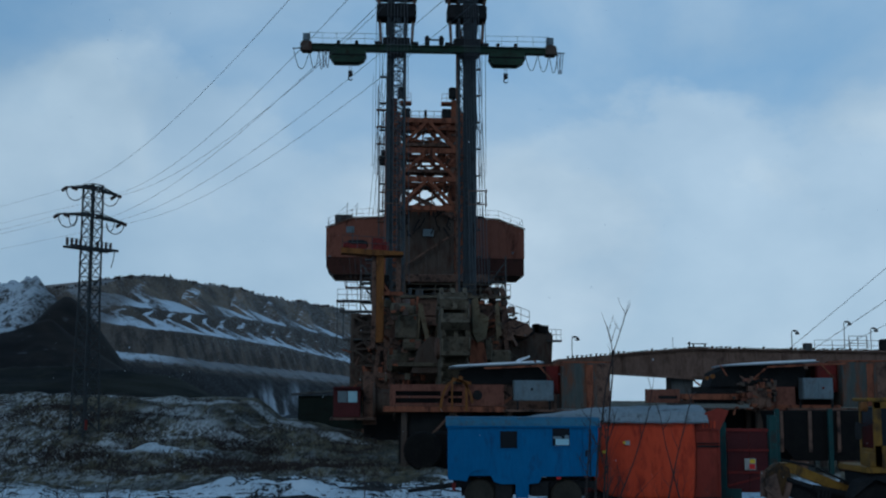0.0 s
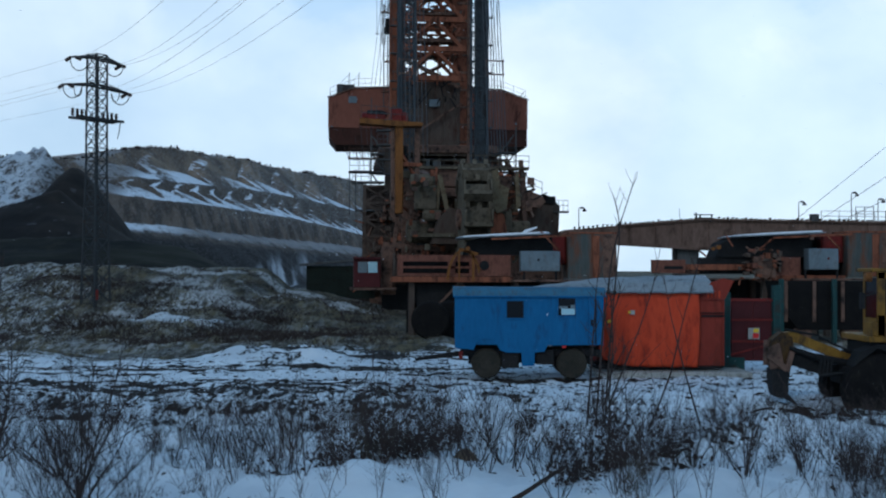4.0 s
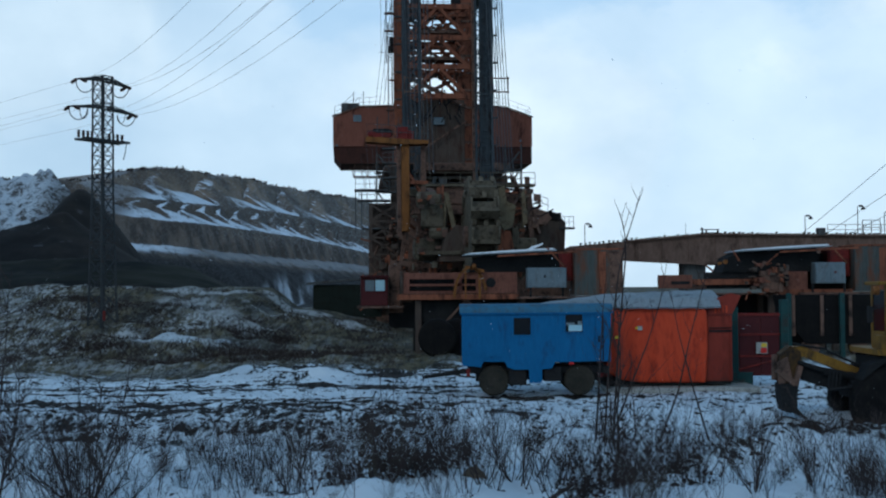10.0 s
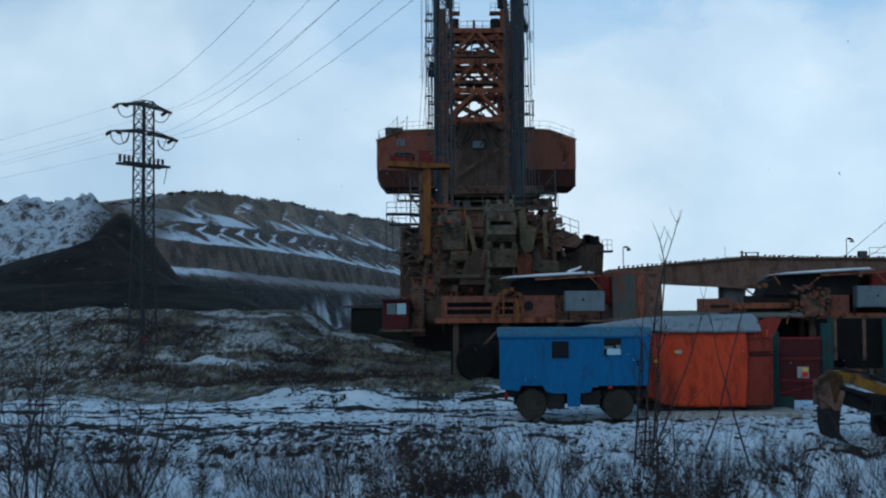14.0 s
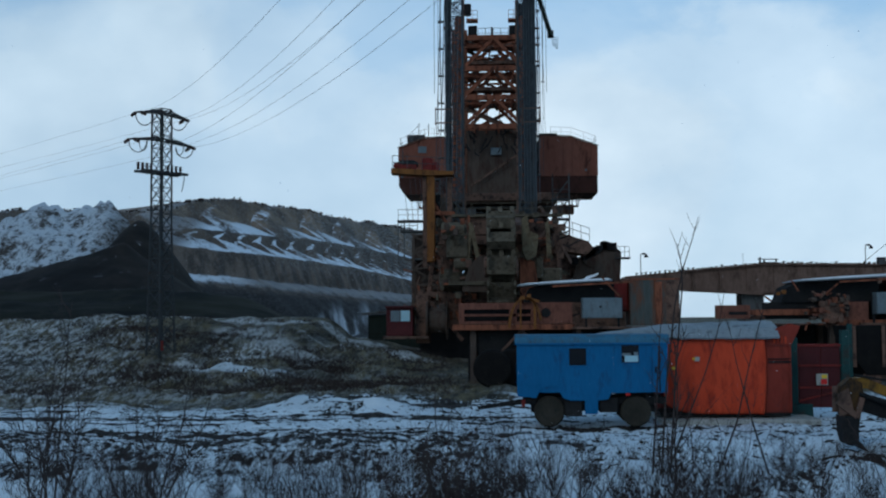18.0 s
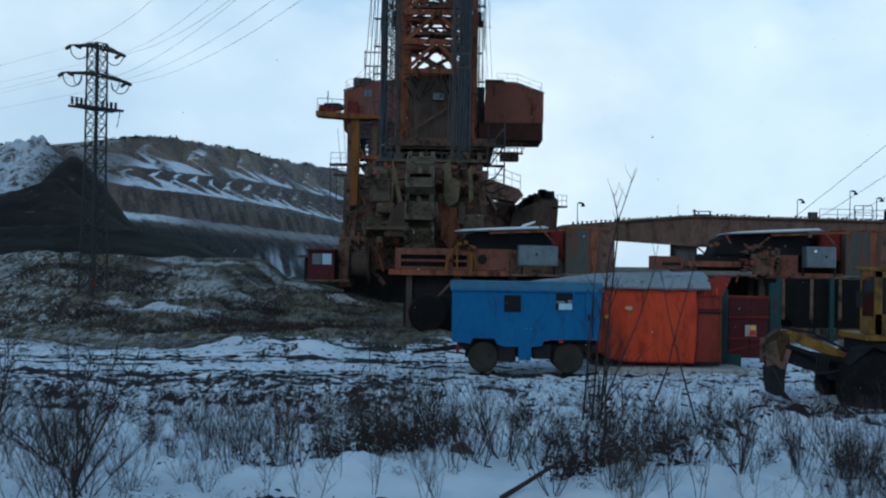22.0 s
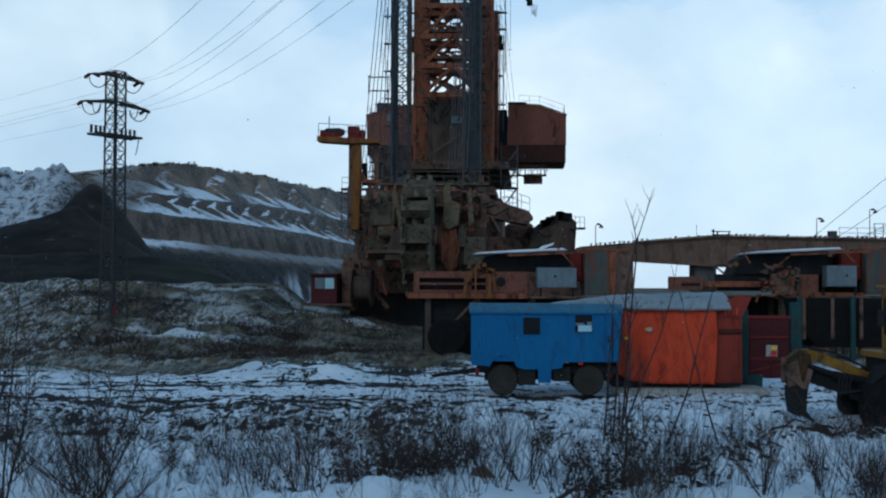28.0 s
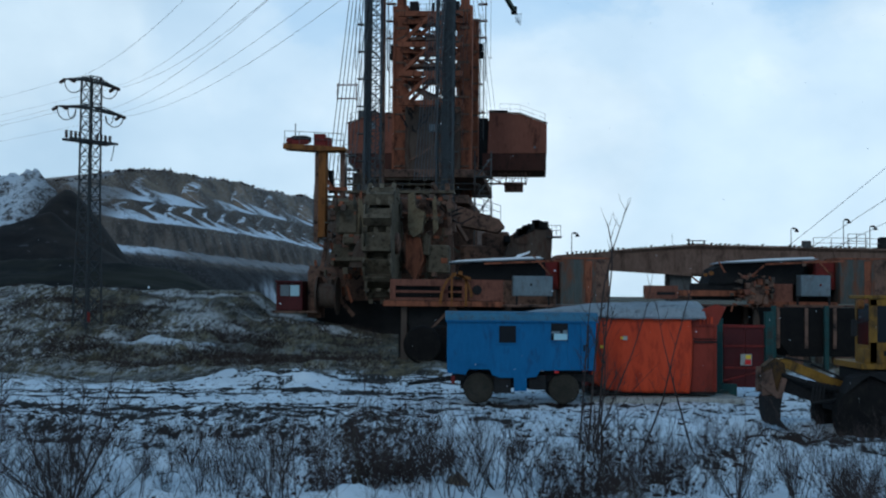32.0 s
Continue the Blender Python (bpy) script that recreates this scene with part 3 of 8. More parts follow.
def mire_rules(g):
    rub, band = g.noise(0.3, 6, 0.6), g.noise(0.05, 5, 0.6, (0.6, 1, 2.5))
    earth = g.mix((0.007, 0.007, 0.007), (0.020, 0.020, 0.014), g.step(band, 0.35, 0.65))
    return g.mix(earth, (0.030, 0.029, 0.020), g.op("MULTIPLY", g.step(rub, 0.5, 0.7), 0.5)), 0.95, rub


def coal_rules(g):
    rub, band = g.noise(0.3, 6, 0.6), g.noise(0.06, 4, 0.6)
    dust = g.op("MULTIPLY", g.step(rub, 0.62, 0.75), 0.08)
    earth = g.mix((0.011, 0.010, 0.010), (0.026, 0.022, 0.019), g.step(band, 0.35, 0.65))
    return g.mix(earth, (0.6, 0.64, 0.7), dust), 0.95, rub


def rugged_rules(g):
    lump, fine_ = g.noise(0.42, 10, 0.8), g.noise(1.6, 7, 0.72)
    lie = g.op("ADD", g.op("ADD", lump, g.op("MULTIPLY", g.op("SUBTRACT", fine_, 0.5), 0.35)), g.op("MULTIPLY", g.op("SUBTRACT", g.up, 0.75), 0.35))
    earth = g.mix((0.030, 0.028, 0.027), (0.075, 0.066, 0.060), g.step(fine_, 0.35, 0.65))
    return g.mix(earth, (0.46, 0.51, 0.56), g.op("MULTIPLY", g.step(lie, 0.37, 0.53), g.step(g.x, -124.0, -116.0, 0.94, 0.42))), 0.9, lump


GROUND = ground_material("patchy_snow_on_soil", site_rules)
RUGGED = ground_material("snow_flecked_rubble", rugged_rules)
SPOIL = ground_material("snowy_overburden", spoil_rules)
COAL = ground_material("dark_coaly_spoil", coal_rules)
MIRE = ground_material("dark_grassy_mire", mire_rules)


# ---------- mesh tools ----------
class Build:
    """Collects verts and faces of one mesh."""

    def __init__(self):
        self.v, self.f = [], []

    def add(self, vs, fs):
        n = len(self.v)
        self.v += [tuple(p) for p in vs]
        self.f += [tuple(i + n for i in q) for q in fs]
        return self

    def box(self, x0, x1, y0, y1, z0, z1, c=0.0):
        """A box, its upright edges and rims chamfered by c."""
        if c <= 0:
            vs = [(x, y, z) for z in (z0, z1) for x, y in ((x0, y0), (x1, y0), (x1, y1), (x0, y1))]
            return self.add(vs, [(3, 2, 1, 0), (4, 5, 6, 7), (0, 1, 5, 4), (1, 2, 6, 5), (2, 3, 7, 6), (3, 0, 4, 7)])
        ring = lambda d: [(x0 + c + d, y0 + d), (x1 - c - d, y0 + d), (x1 - d, y0 + c + d), (x1 - d, y1 - c - d),
                          (x1 - c - d, y1 - d), (x0 + c + d, y1 - d), (x0 + d, y1 - c - d), (x0 + d, y0 + c + d)]
        vs = []
        for z, d in ((z0, c * 0.5), (z0 + c * 0.5, 0), (z1 - c * 0.5, 0), (z1, c * 0.5)):
            vs += [(x, y, z) for x, y in ring(d)]
        fs = [tuple(range(7, -1, -1)), tuple(range(24, 32))]
        for k in range(3):
            fs += [(k * 8 + i, k * 8 + (i + 1) % 8, k * 8 + 8 + (i + 1) % 8, k * 8 + 8 + i) for i in range(8)]
        return self.add(vs, fs)

    def rod(self, p, q, r, n=6, r2=None):
        p, q = Vector(p), Vector(q)
        d = q - p
        if d.length < 1e-6:
            return self
        d.normalize()
        side = d.cross(Vector((0, 0, 1)) if abs(d.z) < 0.95 else Vector((1, 0, 0))).normalized()
        up = side.cross(d)
        r2 = r if r2 is None else r2
        vs = []
        for c, rr in ((p, r), (q, r2)):
            vs += [c + (side * math.cos(a) + up * math.sin(a)) * rr for a in (2 * math.pi * (i + 0.5) / n for i in range(n))]
        fs = [(i, (i + 1) % n, n + (i + 1) % n, n + i) for i in range(n)] + [tuple(range(n - 1, -1, -1)), tuple(range(n, 2 * n))]
        return self.add(vs, fs)

    def beam(self, p, q, w, h=None):
        """A bar of rectangular section from p to q: w across, h upright."""
        p, q = Vector(p), Vector(q)
        h = w if h is None else h
        d = (q - p).normalized()
        side = d.cross(Vector((0, 0, 1)) if abs(d.z) < 0.95 else Vector((0, 1, 0))).normalized()
        up = side.cross(d)
        vs = [c + side * sx * w / 2 + up * sz * h / 2 for c in (p, q) for sx, sz in ((-1, -1), (1, -1), (1, 1), (-1, 1))]
        return self.add(vs, [(0, 1, 5, 4), (1, 2, 6, 5), (2, 3, 7, 6), (3, 0, 4, 7), (3, 2, 1, 0), (4, 5, 6, 7)])

    def prism(self, outline, y0, y1):
        """An x-z outline pushed from y0 to y1."""
        n = len(outline)
        vs = [(x, y, z) for y in (y0, y1) for x, z in outline]
        return self.add(vs, [(i, (i + 1) % n, n + (i + 1) % n, n + i) for i in range(n)] + [tuple(range(n - 1, -1, -1)), tuple(range(n, 2 * n))])

    def prism_x(self, outline, x0, x1):
        """A y-z outline pushed from x0 to x1."""
        n = len(outline)
        vs = [(x, y, z) for x in (x0, x1) for y, z in outline]
        return self.add(vs, [(i, (i + 1) % n, n + (i + 1) % n, n + i) for i in range(n)] + [tuple(range(n - 1, -1, -1)), tuple(range(n, 2 * n))])

    def lathe(self, c, axis, rings, n=20):
        """Rings (offset along axis, radius) round a centre. axis: 'x', 'y' or 'z'."""
        vs = []
        for o, r in rings:
            for i in range(n):
                a = 2 * math.pi * i / n
                u, w = r * math.cos(a), r * math.sin(a)
                d = {"x": (o, u, w), "y": (u, o, w), "z": (u, w, o)}[axis]
                vs.append((c[0] + d[0], c[1] + d[1], c[2] + d[2]))
        fs = []
        for k in range(len(rings) - 1):
            fs += [(k * n + i, k * n + (i + 1) % n, (k + 1) * n + (i + 1) % n, (k + 1) * n + i) for i in range(n)]
        m = (len(rings) - 1) * n
        fs += [tuple(range(n - 1, -1, -1)), tuple(range(m, m + n))]
        return self.add(vs, fs)

    def tube(self, pts, radii, n=5):
        """One unbroken tube through pts."""
        pts = [Vector(p) for p in pts]
        vs, side = [], None
        for k, p in enumerate(pts):
            d = (pts[min(k + 1, len(pts) - 1)] - pts[max(k - 1, 0)]).normalized()
            side = d.cross(Vector((0, 0, 1)) if abs(d.z) < 0.95 else Vector((1, 0, 0))) if side is None else side - d * side.dot(d)
            side.normalize()
            up = side.cross(d)
            vs += [p + (side * math.cos(a) + up * math.sin(a)) * radii[k] for a in (2 * math.pi * i / n for i in range(n))]
        m = (len(pts) - 1) * n
        return self.add(vs, [(k * n + i, k * n + (i + 1) % n, k * n + n + (i + 1) % n, k * n + n + i) for k in range(len(pts) - 1) for i in range(n)] + [tuple(range(n - 1, -1, -1)), tuple(range(m, m + n))])

    def rail(self, pts, h=1.1, gap=1.8, r=0.03):
        """A handrail with posts, mid rail and top rail along pts."""
        for a, b in zip(pts, pts[1:]):
            a, b = Vector(a), Vector(b)
            n = max(1, round((b - a).length / gap))
            for i in range(n + 1):
                p = a.lerp(b, i / n)
                self.rod(p, p + Vector((0, 0, h)), r, 4)
            for z in (h * 0.5, h):
                self.rod(a + Vector((0, 0, z)), b + Vector((0, 0, z)), r, 4)
        return self

    def lattice(self, p, q, w0, w1, bays, chord=0.12, web=0.07, d0=None, d1=None):
        """An upright lattice mast of four chords from p to q, w0 wide at the foot and w1 at the head."""
        p, q = Vector(p), Vector(q)
        d0, d1 = d0 or w0, d1 or w1
        c = lambda f: [p.lerp(q, f) + Vector((sx * (w0 + (w1 - w0) * f) / 2, sy * (d0 + (d1 - d0) * f) / 2, 0))
                       for sx, sy in ((-1, -1), (1, -1), (1, 1), (-1, 1))]
        lo, hi = c(0), c(1)
        for a, b in zip(lo, hi):
            self.beam(a, b, chord)
        for k in range(bays):
            a, b = c(k / bays), c((k + 1) / bays)
            for i in range(4):
                j = (i + 1) % 4
                self.beam(b[i], b[j], web)
                self.beam(a[i], b[j], web)
                self.beam(a[j], b[i], web)
        return self

    def mesh(self, name):
        me = bpy.data.meshes.new(name)
        me.from_pydata(self.v, [], self.f)
        me.update()
        bm = bmesh.new()
        bm.from_mesh(me)
        bmesh.ops.recalc_face_normals(bm, faces=bm.faces)
        bm.to_mesh(me)
        bm.free()
        return me


def put(name, b, material, parent=None, label="", at=None, smooth=False):
    """Links one mesh object, under a thing or a part where one is given."""
    me = b.mesh(name) if isinstance(b, Build) else b
    if not me.materials:
        me.materials.append(material)
    if smooth:
        me.shade_smooth()
    ob = new(name, me)
    if parent is not None:
        ob.parent = parent
    if at is not None:
        ob.matrix_basis = at
    if label:
        ob["label"] = label
    return ob


def thing(name, at, label, category, group="", kind=""):
    e = new(name)
    e.empty_display_size = 0.5
    e.matrix_basis = at
    return tagged(e, label, category, group, kind)


# ---------- terrain ----------
def hash_noise(x, y, seed):
    """Smooth value noise on arrays, 0 to 1."""
    xi, yi = np.floor(x).astype(np.int64), np.floor(y).astype(np.int64)
    fx, fy = x - xi, y - yi
    fx, fy = fx * fx * (3 - 2 * fx), fy * fy * (3 - 2 * fy)

    def h(a, b):
        n = (a * 374761393 + b * 668265263 + seed * 974634777) & 0xFFFFFFFF
        n = ((n ^ (n >> 13)) * 1274126177) & 0xFFFFFFFF
        return ((n ^ (n >> 16)) & 0xFFFF) / 65535.0

    return (h(xi, yi) * (1 - fx) + h(xi + 1, yi) * fx) * (1 - fy) + (h(xi, yi + 1) * (1 - fx) + h(xi + 1, yi + 1) * fx) * fy


def fbm(x, y, seed, octaves=5, gain=0.5):
    s, amp, tot = 0.0, 1.0, 0.0
    for k in range(octaves):
        s, tot = s + amp * hash_noise(x * 2 ** k, y * 2 ** k, seed + k), tot + amp
        amp *= gain
    return s / tot


def ease(v, a, b):
    f = np.clip((v - a) / (b - a), 0, 1)
    return f * f * (3 - 2 * f)


def land(x, y):
    """Height of the ground, in metres."""
    x, y = np.asarray(x, float), np.asarray(y, float)
    z = 1.9 * (1 - ease(y, 1, 17))
    rough = ease(y, 6, 14) * (1 - 0.6 * ease(y, 60, 120))
    track = ease(y, 34, 37) * (1 - ease(y, 47, 50))
    z = z + rough * ((fbm(x * 0.35, y * 0.35, 11) - 0.5) * (0.9 - 0.65 * track) + (fbm(x * 1.7, y * 1.7, 23, 4) - 0.5) * 0.28)
    # scraped heap beside the track
    z = z + (0.36 * np.exp(-((x + 7.9) / 1.2) ** 2 - ((y - 47.4) / 1.2) ** 2) + 0.40 * np.exp(-((x + 5.0) / 1.6) ** 2 - ((y - 47.2) / 1.2) ** 2)
             + 0.25 * np.exp(-((x + 5.8) / 3.2) ** 2 - ((y - 47.3) / 1.8) ** 2)) * (0.3 + 1.4 * fbm(x * 1.6, y * 1.6, 5))
    # wheel ruts along the track
    z = z - 0.10 * track * (np.exp(-((y - 39.2 - 0.02 * x) / 0.35) ** 2) + np.exp(-((y - 41.4 - 0.02 * x) / 0.35) ** 2))
    # grassed bank that rises towards the pit edge and runs out to the right
    crest = 1.9 * (1 - ease(x, -15.6, -12.4)) + 1.4 * (1 - ease(x, -13.0, -3.5)) + 0.25
    lip = ease(y, 66, 104) * crest
    z = z + (lip + 0.9 * (fbm(x * 0.12, y * 0.12, 41) - 0.5) * ease(y, 60, 80) * (1 - ease(x, -9, -2))) * (1 - ease(y, 106, 118))
    z = z + 0.80 * np.exp(-((x + 16.6 - 0.25 * (y - 72.0)) / 2.9) ** 2 - ((y - 72.5) / 1.6) ** 2) - 0.35 * np.exp(-((x + 18.8) / 1.8) ** 2 - ((y - 67.5) / 2.4) ** 2)
    z = z + 1.1 * (fbm(x * 0.42, y * 0.13, 43, 4) - 0.5) * ease(y, 60, 72) * (1 - ease(x, -9, -3)) * (1 - ease(y, 96, 106))
    # old cuts and shelves run slantwise over the bank
    slant = (x * 0.55 + y) / 7.0
    shelf = slant - np.floor(slant)
    z = z + 0.55 * (ease(shelf, 0.0, 0.75) - ease(shelf, 0.78, 1.0) - 0.35) * ease(y, 62, 72) * (1 - ease(y, 98, 108)) * (1 - ease(x, -9, -3)) * (0.4 + fbm(x * 0.1, y * 0.1, 57))
    # a smooth drift and a bare hollow in the near snow
    z = z + 0.36 * np.exp(-((x + 1.55) / 1.15) ** 2 - ((y - 19.5) / 0.7) ** 2) + 0.25 * np.exp(-((x + 6.5) / 1.6) ** 2 - ((y - 20.5) / 1.2) ** 2)
    z = z - 0.26 * np.exp(-((x + 1.75) / 0.8) ** 2 - ((y - 17.3) / 0.7) ** 2)
    # a low tongue of turned soil runs to the digger, whose wheels stand in a rut
    z = z + 0.22 * np.exp(-((x - 3.4 - (y - 21.2) * 0.56) / 0.5) ** 2) * ease(y, 20.5, 22.5) * (1 - ease(y, 31, 33))
    z = z - 0.40 * np.exp(-((x - 12.4) / 2.6) ** 2 - ((y - 33.0) / 1.3) ** 2)
    # dents and small humps in the soft snow
    z = z + (0.16 * (fbm(x * 1.3, y * 1.3, 311, 4) - 0.5) + 0.06 * (fbm(x * 5.0, y * 5.0, 313, 3) - 0.5)) * ease(y, 10, 15) * (1 - ease(y, 26, 33))
    z = z - 3.0 * ease(y, 112, 150)
    return z


def grid_mesh(name, X, Y, Z):
    r, c = X.shape
    co = np.stack([X, Y, Z], -1).reshape(-1, 3)
    i = np.arange(r * c).reshape(r, c)
    q = np.stack([i[:-1, :-1], i[:-1, 1:], i[1:, 1:], i[1:, :-1]], -1).reshape(-1, 4)
    me = bpy.data.meshes.new(name)
    me.vertices.add(len(co))
    me.vertices.foreach_set("co", co.ravel())
    me.loops.add(q.size)
    me.loops.foreach_set("vertex_index", q.ravel().astype(np.int32))
    me.polygons.add(len(q))
    me.polygons.foreach_set("loop_start", np.arange(0, q.size, 4, dtype=np.int32))
    me.update(calc_edges=True)
    me.validate()
    me.shade_smooth()
    return me


rows_y = np.concatenate([[-4000, -1500, -500, -150, -50, -15], np.arange(-6, 62, 0.22), np.arange(62, 130, 0.8),
                         130 * (4500 / 130) ** np.linspace(0, 1, 40)])
fan = np.concatenate([[-60, -8, -3, -1.6, -1.0], np.linspace(-0.62, 0.62, 420), [1.0, 1.6, 3, 8, 60]])
gy = np.repeat(rows_y[:, None], len(fan), 1)
gx = fan[None, :] * (np.maximum(gy, 0) + 12)
gx = np.where(np.abs(fan)[None, :] >= 60, np.sign(fan)[None, :] * 4500, gx)
ground = put("ground", grid_mesh("ground", gx, gy, land(gx, gy)), GROUND)
tagged(ground, "churned dark soil and dead grass under patchy snow", "ground", kind="structure")


# ---------- the far spoil benches ----------
def spoil_face():
    """A long face cut in three benches: concave scallops with spurs between them, snow aprons at their toes."""
    line = [(-420, 330), (-215, 395), (-122, 425), (-40, 600), (70, 780)]
    seg = [0.0]
    for a, b in zip(line, line[1:]):
        seg.append(seg[-1] + math.dist(a, b))
    s = np.arange(0, seg[-1], 0.5)
    lx = np.interp(s, seg, [p[0] for p in line])
    ly = np.interp(s, seg, [p[1] for p in line])
    lx, ly = [np.convolve(np.pad(v, 60, "edge"), np.ones(121) / 121, "valid") for v in (lx, ly)]
    tx, ty = np.gradient(lx), np.gradient(ly)
    n = np.hypot(tx, ty)
    ox, oy = ty / n, -tx / n
    at = [-420, -215, -150, -126, -118, -112, -102, -82, -66, -42, -10, 25, 70]
    crest = np.interp(lx, at, [37, 40, 42, 42.5, 45, 47.6, 49.6, 49.6, 48.0, 46.5, 38, 8, -4]) + 1.6 * (fbm(s / 14, s * 0, 99) - 0.5) + 0.9 * (fbm(s / 2.2, s * 0, 98, 3) - 0.5)
    # the lower benches stand further out, so their falls are read further along
    ledge = [np.interp(lx + 6, at, [28, 31, 35, 37, 39, 40, 39.2, 39.6, 38.0, 34.3, 27, 6, -4]),
             np.interp(lx + 17, at, [20, 24, 27, 29, 31.5, 32.5, 31, 29.3, 27.6, 22.4, 17, 3, -4]),
             np.interp(lx + 27, at, [13, 16, 19, 20.5, 21, 20.2, 19.3, 16.5, 15.2, 13.2, 9, 1, -4])]
    # bench: width of a scallop, reach of its spur, fall along its toe, lean of the spur, run of the riser, width of the apron
    kinds = [(29.0, 5.0, 2.6, 1.2, 2.6, 11.5), (11.5, 2.9, 1.5, 0.9, 2.4, 10.0), (6.0, 1.2, 0.3, 0.2, 3.2, 6.5)]
    rows_d, rows_z = [], []
    for pd, dz in ((-160, -6), (-60, -2), (-14, 0), (-4, 0)):
        rows_d.append(s * 0 + pd), rows_z.append(crest + dz)
    top, out = crest, s * 0 - 2.0
    for k, ((width, reach, fall, lean, run, apron), shelf) in enumerate(zip(kinds, ledge)):
        warp = 0.9 * fbm(s / 40, s * 0 + k, 71 + k)
        toe = shelf + (3.2, 2.5, 1.4)[k]
        for i in range(8):
            f = i / 7
            ph = (s - lean * (1 - f) * 9 * (1 - 0.5 * f)) / width + warp
            saw = ph - np.floor(ph)
            spur = reach * ease(saw, 0, 0.14) * np.clip(1 - saw, 0, 1) ** 1.4 * f ** 0.8 * (0.55 + 0.9 * fbm(np.floor(ph) * 1.7, s * 0, 73 + k, 1))
            rows_d.append(out + run * f + spur)
            rows_z.append(top + (toe - fall * saw - top) * f + 0.8 * (fbm(s / 5, s * 0 + 3 * i, 77 + k, 3) - 0.5) * f)
        inner, foot = rows_d[-1], rows_z[-1]
        lip = out + run + apron + 1.5 * (fbm(s / 9, s * 0 + k, 79) - 0.5)
        for f in (0.35, 0.7, 1.0):
            rows_d.append(inner + np.maximum(lip - inner, 2.5) * f)
            rows_z.append(foot + (shelf - (2.2, 2.0, 1.4)[k] - fall * 0.5 - foot) * f + 0.4 * (fbm(s / 4, s * 0 + f, 81 + k, 3) - 0.5))
        out, top = rows_d[-1] + 0.4, rows_z[-1] - 0.4
    for f in (0.15, 0.35, 0.6, 0.8, 1.0):
        ph = s / 9 + 0.8 * fbm(s / 30, s * 0, 85)
        rows_d.append(out + 22 * f + 3.0 * np.abs(np.sin(math.pi * ph)) * f * (1 - 0.5 * f))
        rows_z.append(top * (1 - f) - 2.5 * f)
    rows_d.append(out + 50), rows_z.append(s * 0 - 4)
    d, z = np.array(rows_d), np.array(rows_z)
    # finer steps down the profile, and a rough skin
    f = np.linspace(0, len(d) - 1, len(d) * 2)
    i0 = np.clip(f.astype(int), 0, len(d) - 2)
    w = (f - i0)[:, None]
    d, z = d[i0] * (1 - w) + d[i0 + 1] * w, z[i0] * (1 - w) + z[i0 + 1] * w
    d = d + 0.9 * (fbm(s[None, :] / 2.6 + z / 5.0, z / 6.0, 107, 3) - 0.5)
    z = 3.65 + (z - 3.65) * (1 - 0.0011 * np.clip(d, 0, 60))
    # low scrub along the crest
    r = random.Random(61)
    b = Build()
    for _ in range(900):
        k, row = r.randrange(len(s)), r.choice((4, 5, 6, 7, 8))
        p = Vector((lx[k] + d[row, k] * ox[k], ly[k] + d[row, k] * oy[k], z[row, k]))
        for _ in range(5):
            h, a = r.uniform(0.4, 1.3), r.uniform(0, 6.28)
            q = p + Vector((r.gauss(0, 0.7), r.gauss(0, 0.7), -0.4))
            b.add([q + Vector((-0.3 * math.cos(a), -0.3 * math.sin(a), 0)), q + Vector((0.3 * math.cos(a), 0.3 * math.sin(a), 0)), q + Vector((0.4 * math.cos(a), 0.3, h)), q + Vector((-0.25 * math.sin(a), 0, h * 1.15))], [(0, 1, 2, 3)])
    tagged(put("crest_scrub", b.mesh("crest_scrub"), BARK), "fringe of dark scrub along the spoil crest", "vegetation", kind="stuff")
    ob = put("backdrop_spoil_benches", grid_mesh("spoil", lx[None, :] + d * ox[None, :], ly[None, :] + d * oy[None, :], z), SPOIL)
    tagged(ob, "distant terraced brown overburden face with snowy ledges", "hill", kind="structure")


def heap(name, material, label, cx, cy, rx, ry, peak, lean, rough, seed, steep=1.0, cliff=0.0, jag=0.35):
    u, v = np.meshgrid(np.linspace(-1, 1, 190), np.linspace(-1, 1, 110))
    r = np.hypot(u, v)
    x, y = cx + u * rx, cy + v * ry
    skew = np.where(u < 0, np.abs(u) ** lean, np.abs(u) * steep)
    if cliff:
        skew = np.where(u < 0, np.abs(u) ** lean, np.abs(u / cliff) ** 6)
    cone = np.clip(1 - np.hypot(skew, v), 0, 1)
    z = peak * cone + rough * ((fbm(x / 9, y / 9, seed) - 0.5) + jag * (fbm(x / 2.6, y / 2.6, seed + 3) - 0.5)) * np.clip(cone * 5, 0, 1) - 2 * ease(r, 0.8, 1.1) - 2.5
    ob = put(name, grid_mesh(name, x, y, z), material)
    tagged(ob, label, "hill", kind="structure")


def tip_cone(name, label, x0, y0, top, drop, left, right, deep, seed, blunt=0.004):
    """A dumped cone of coaly spoil: its left and right runs differ."""
    u, v = np.meshgrid(np.linspace(-2.6, 2.6, 120), np.linspace(-2.6, 2.6, 70))
    x, y = x0 + u * np.where(u < 0, left, right), y0 + v * deep
    r = np.sqrt(u * u + v * v + blunt)
    z = top - drop * (r - 0.25 * np.clip(r - 0.5, 0, 3)) + 0.9 * (fbm(x / 5, y / 5, seed) - 0.5)
    tagged(put(name, grid_mesh(name, x, y, z), COAL), label, "hill", kind="structure")


spoil_face()
heap("backdrop_snowy_heap", RUGGED, "rugged distant spoil heap flecked with snow", -121, 372, 80, 46, 41.5, 3.0, 9, 131, 2.6, jag=0.4)
tip_cone("backdrop_dark_shoulder", "dark shoulder of coaly spoil beside the snowy heap", -105.5, 350, 38.2, 13.0, 6.5, 6.5, 14, 147, 0.18)
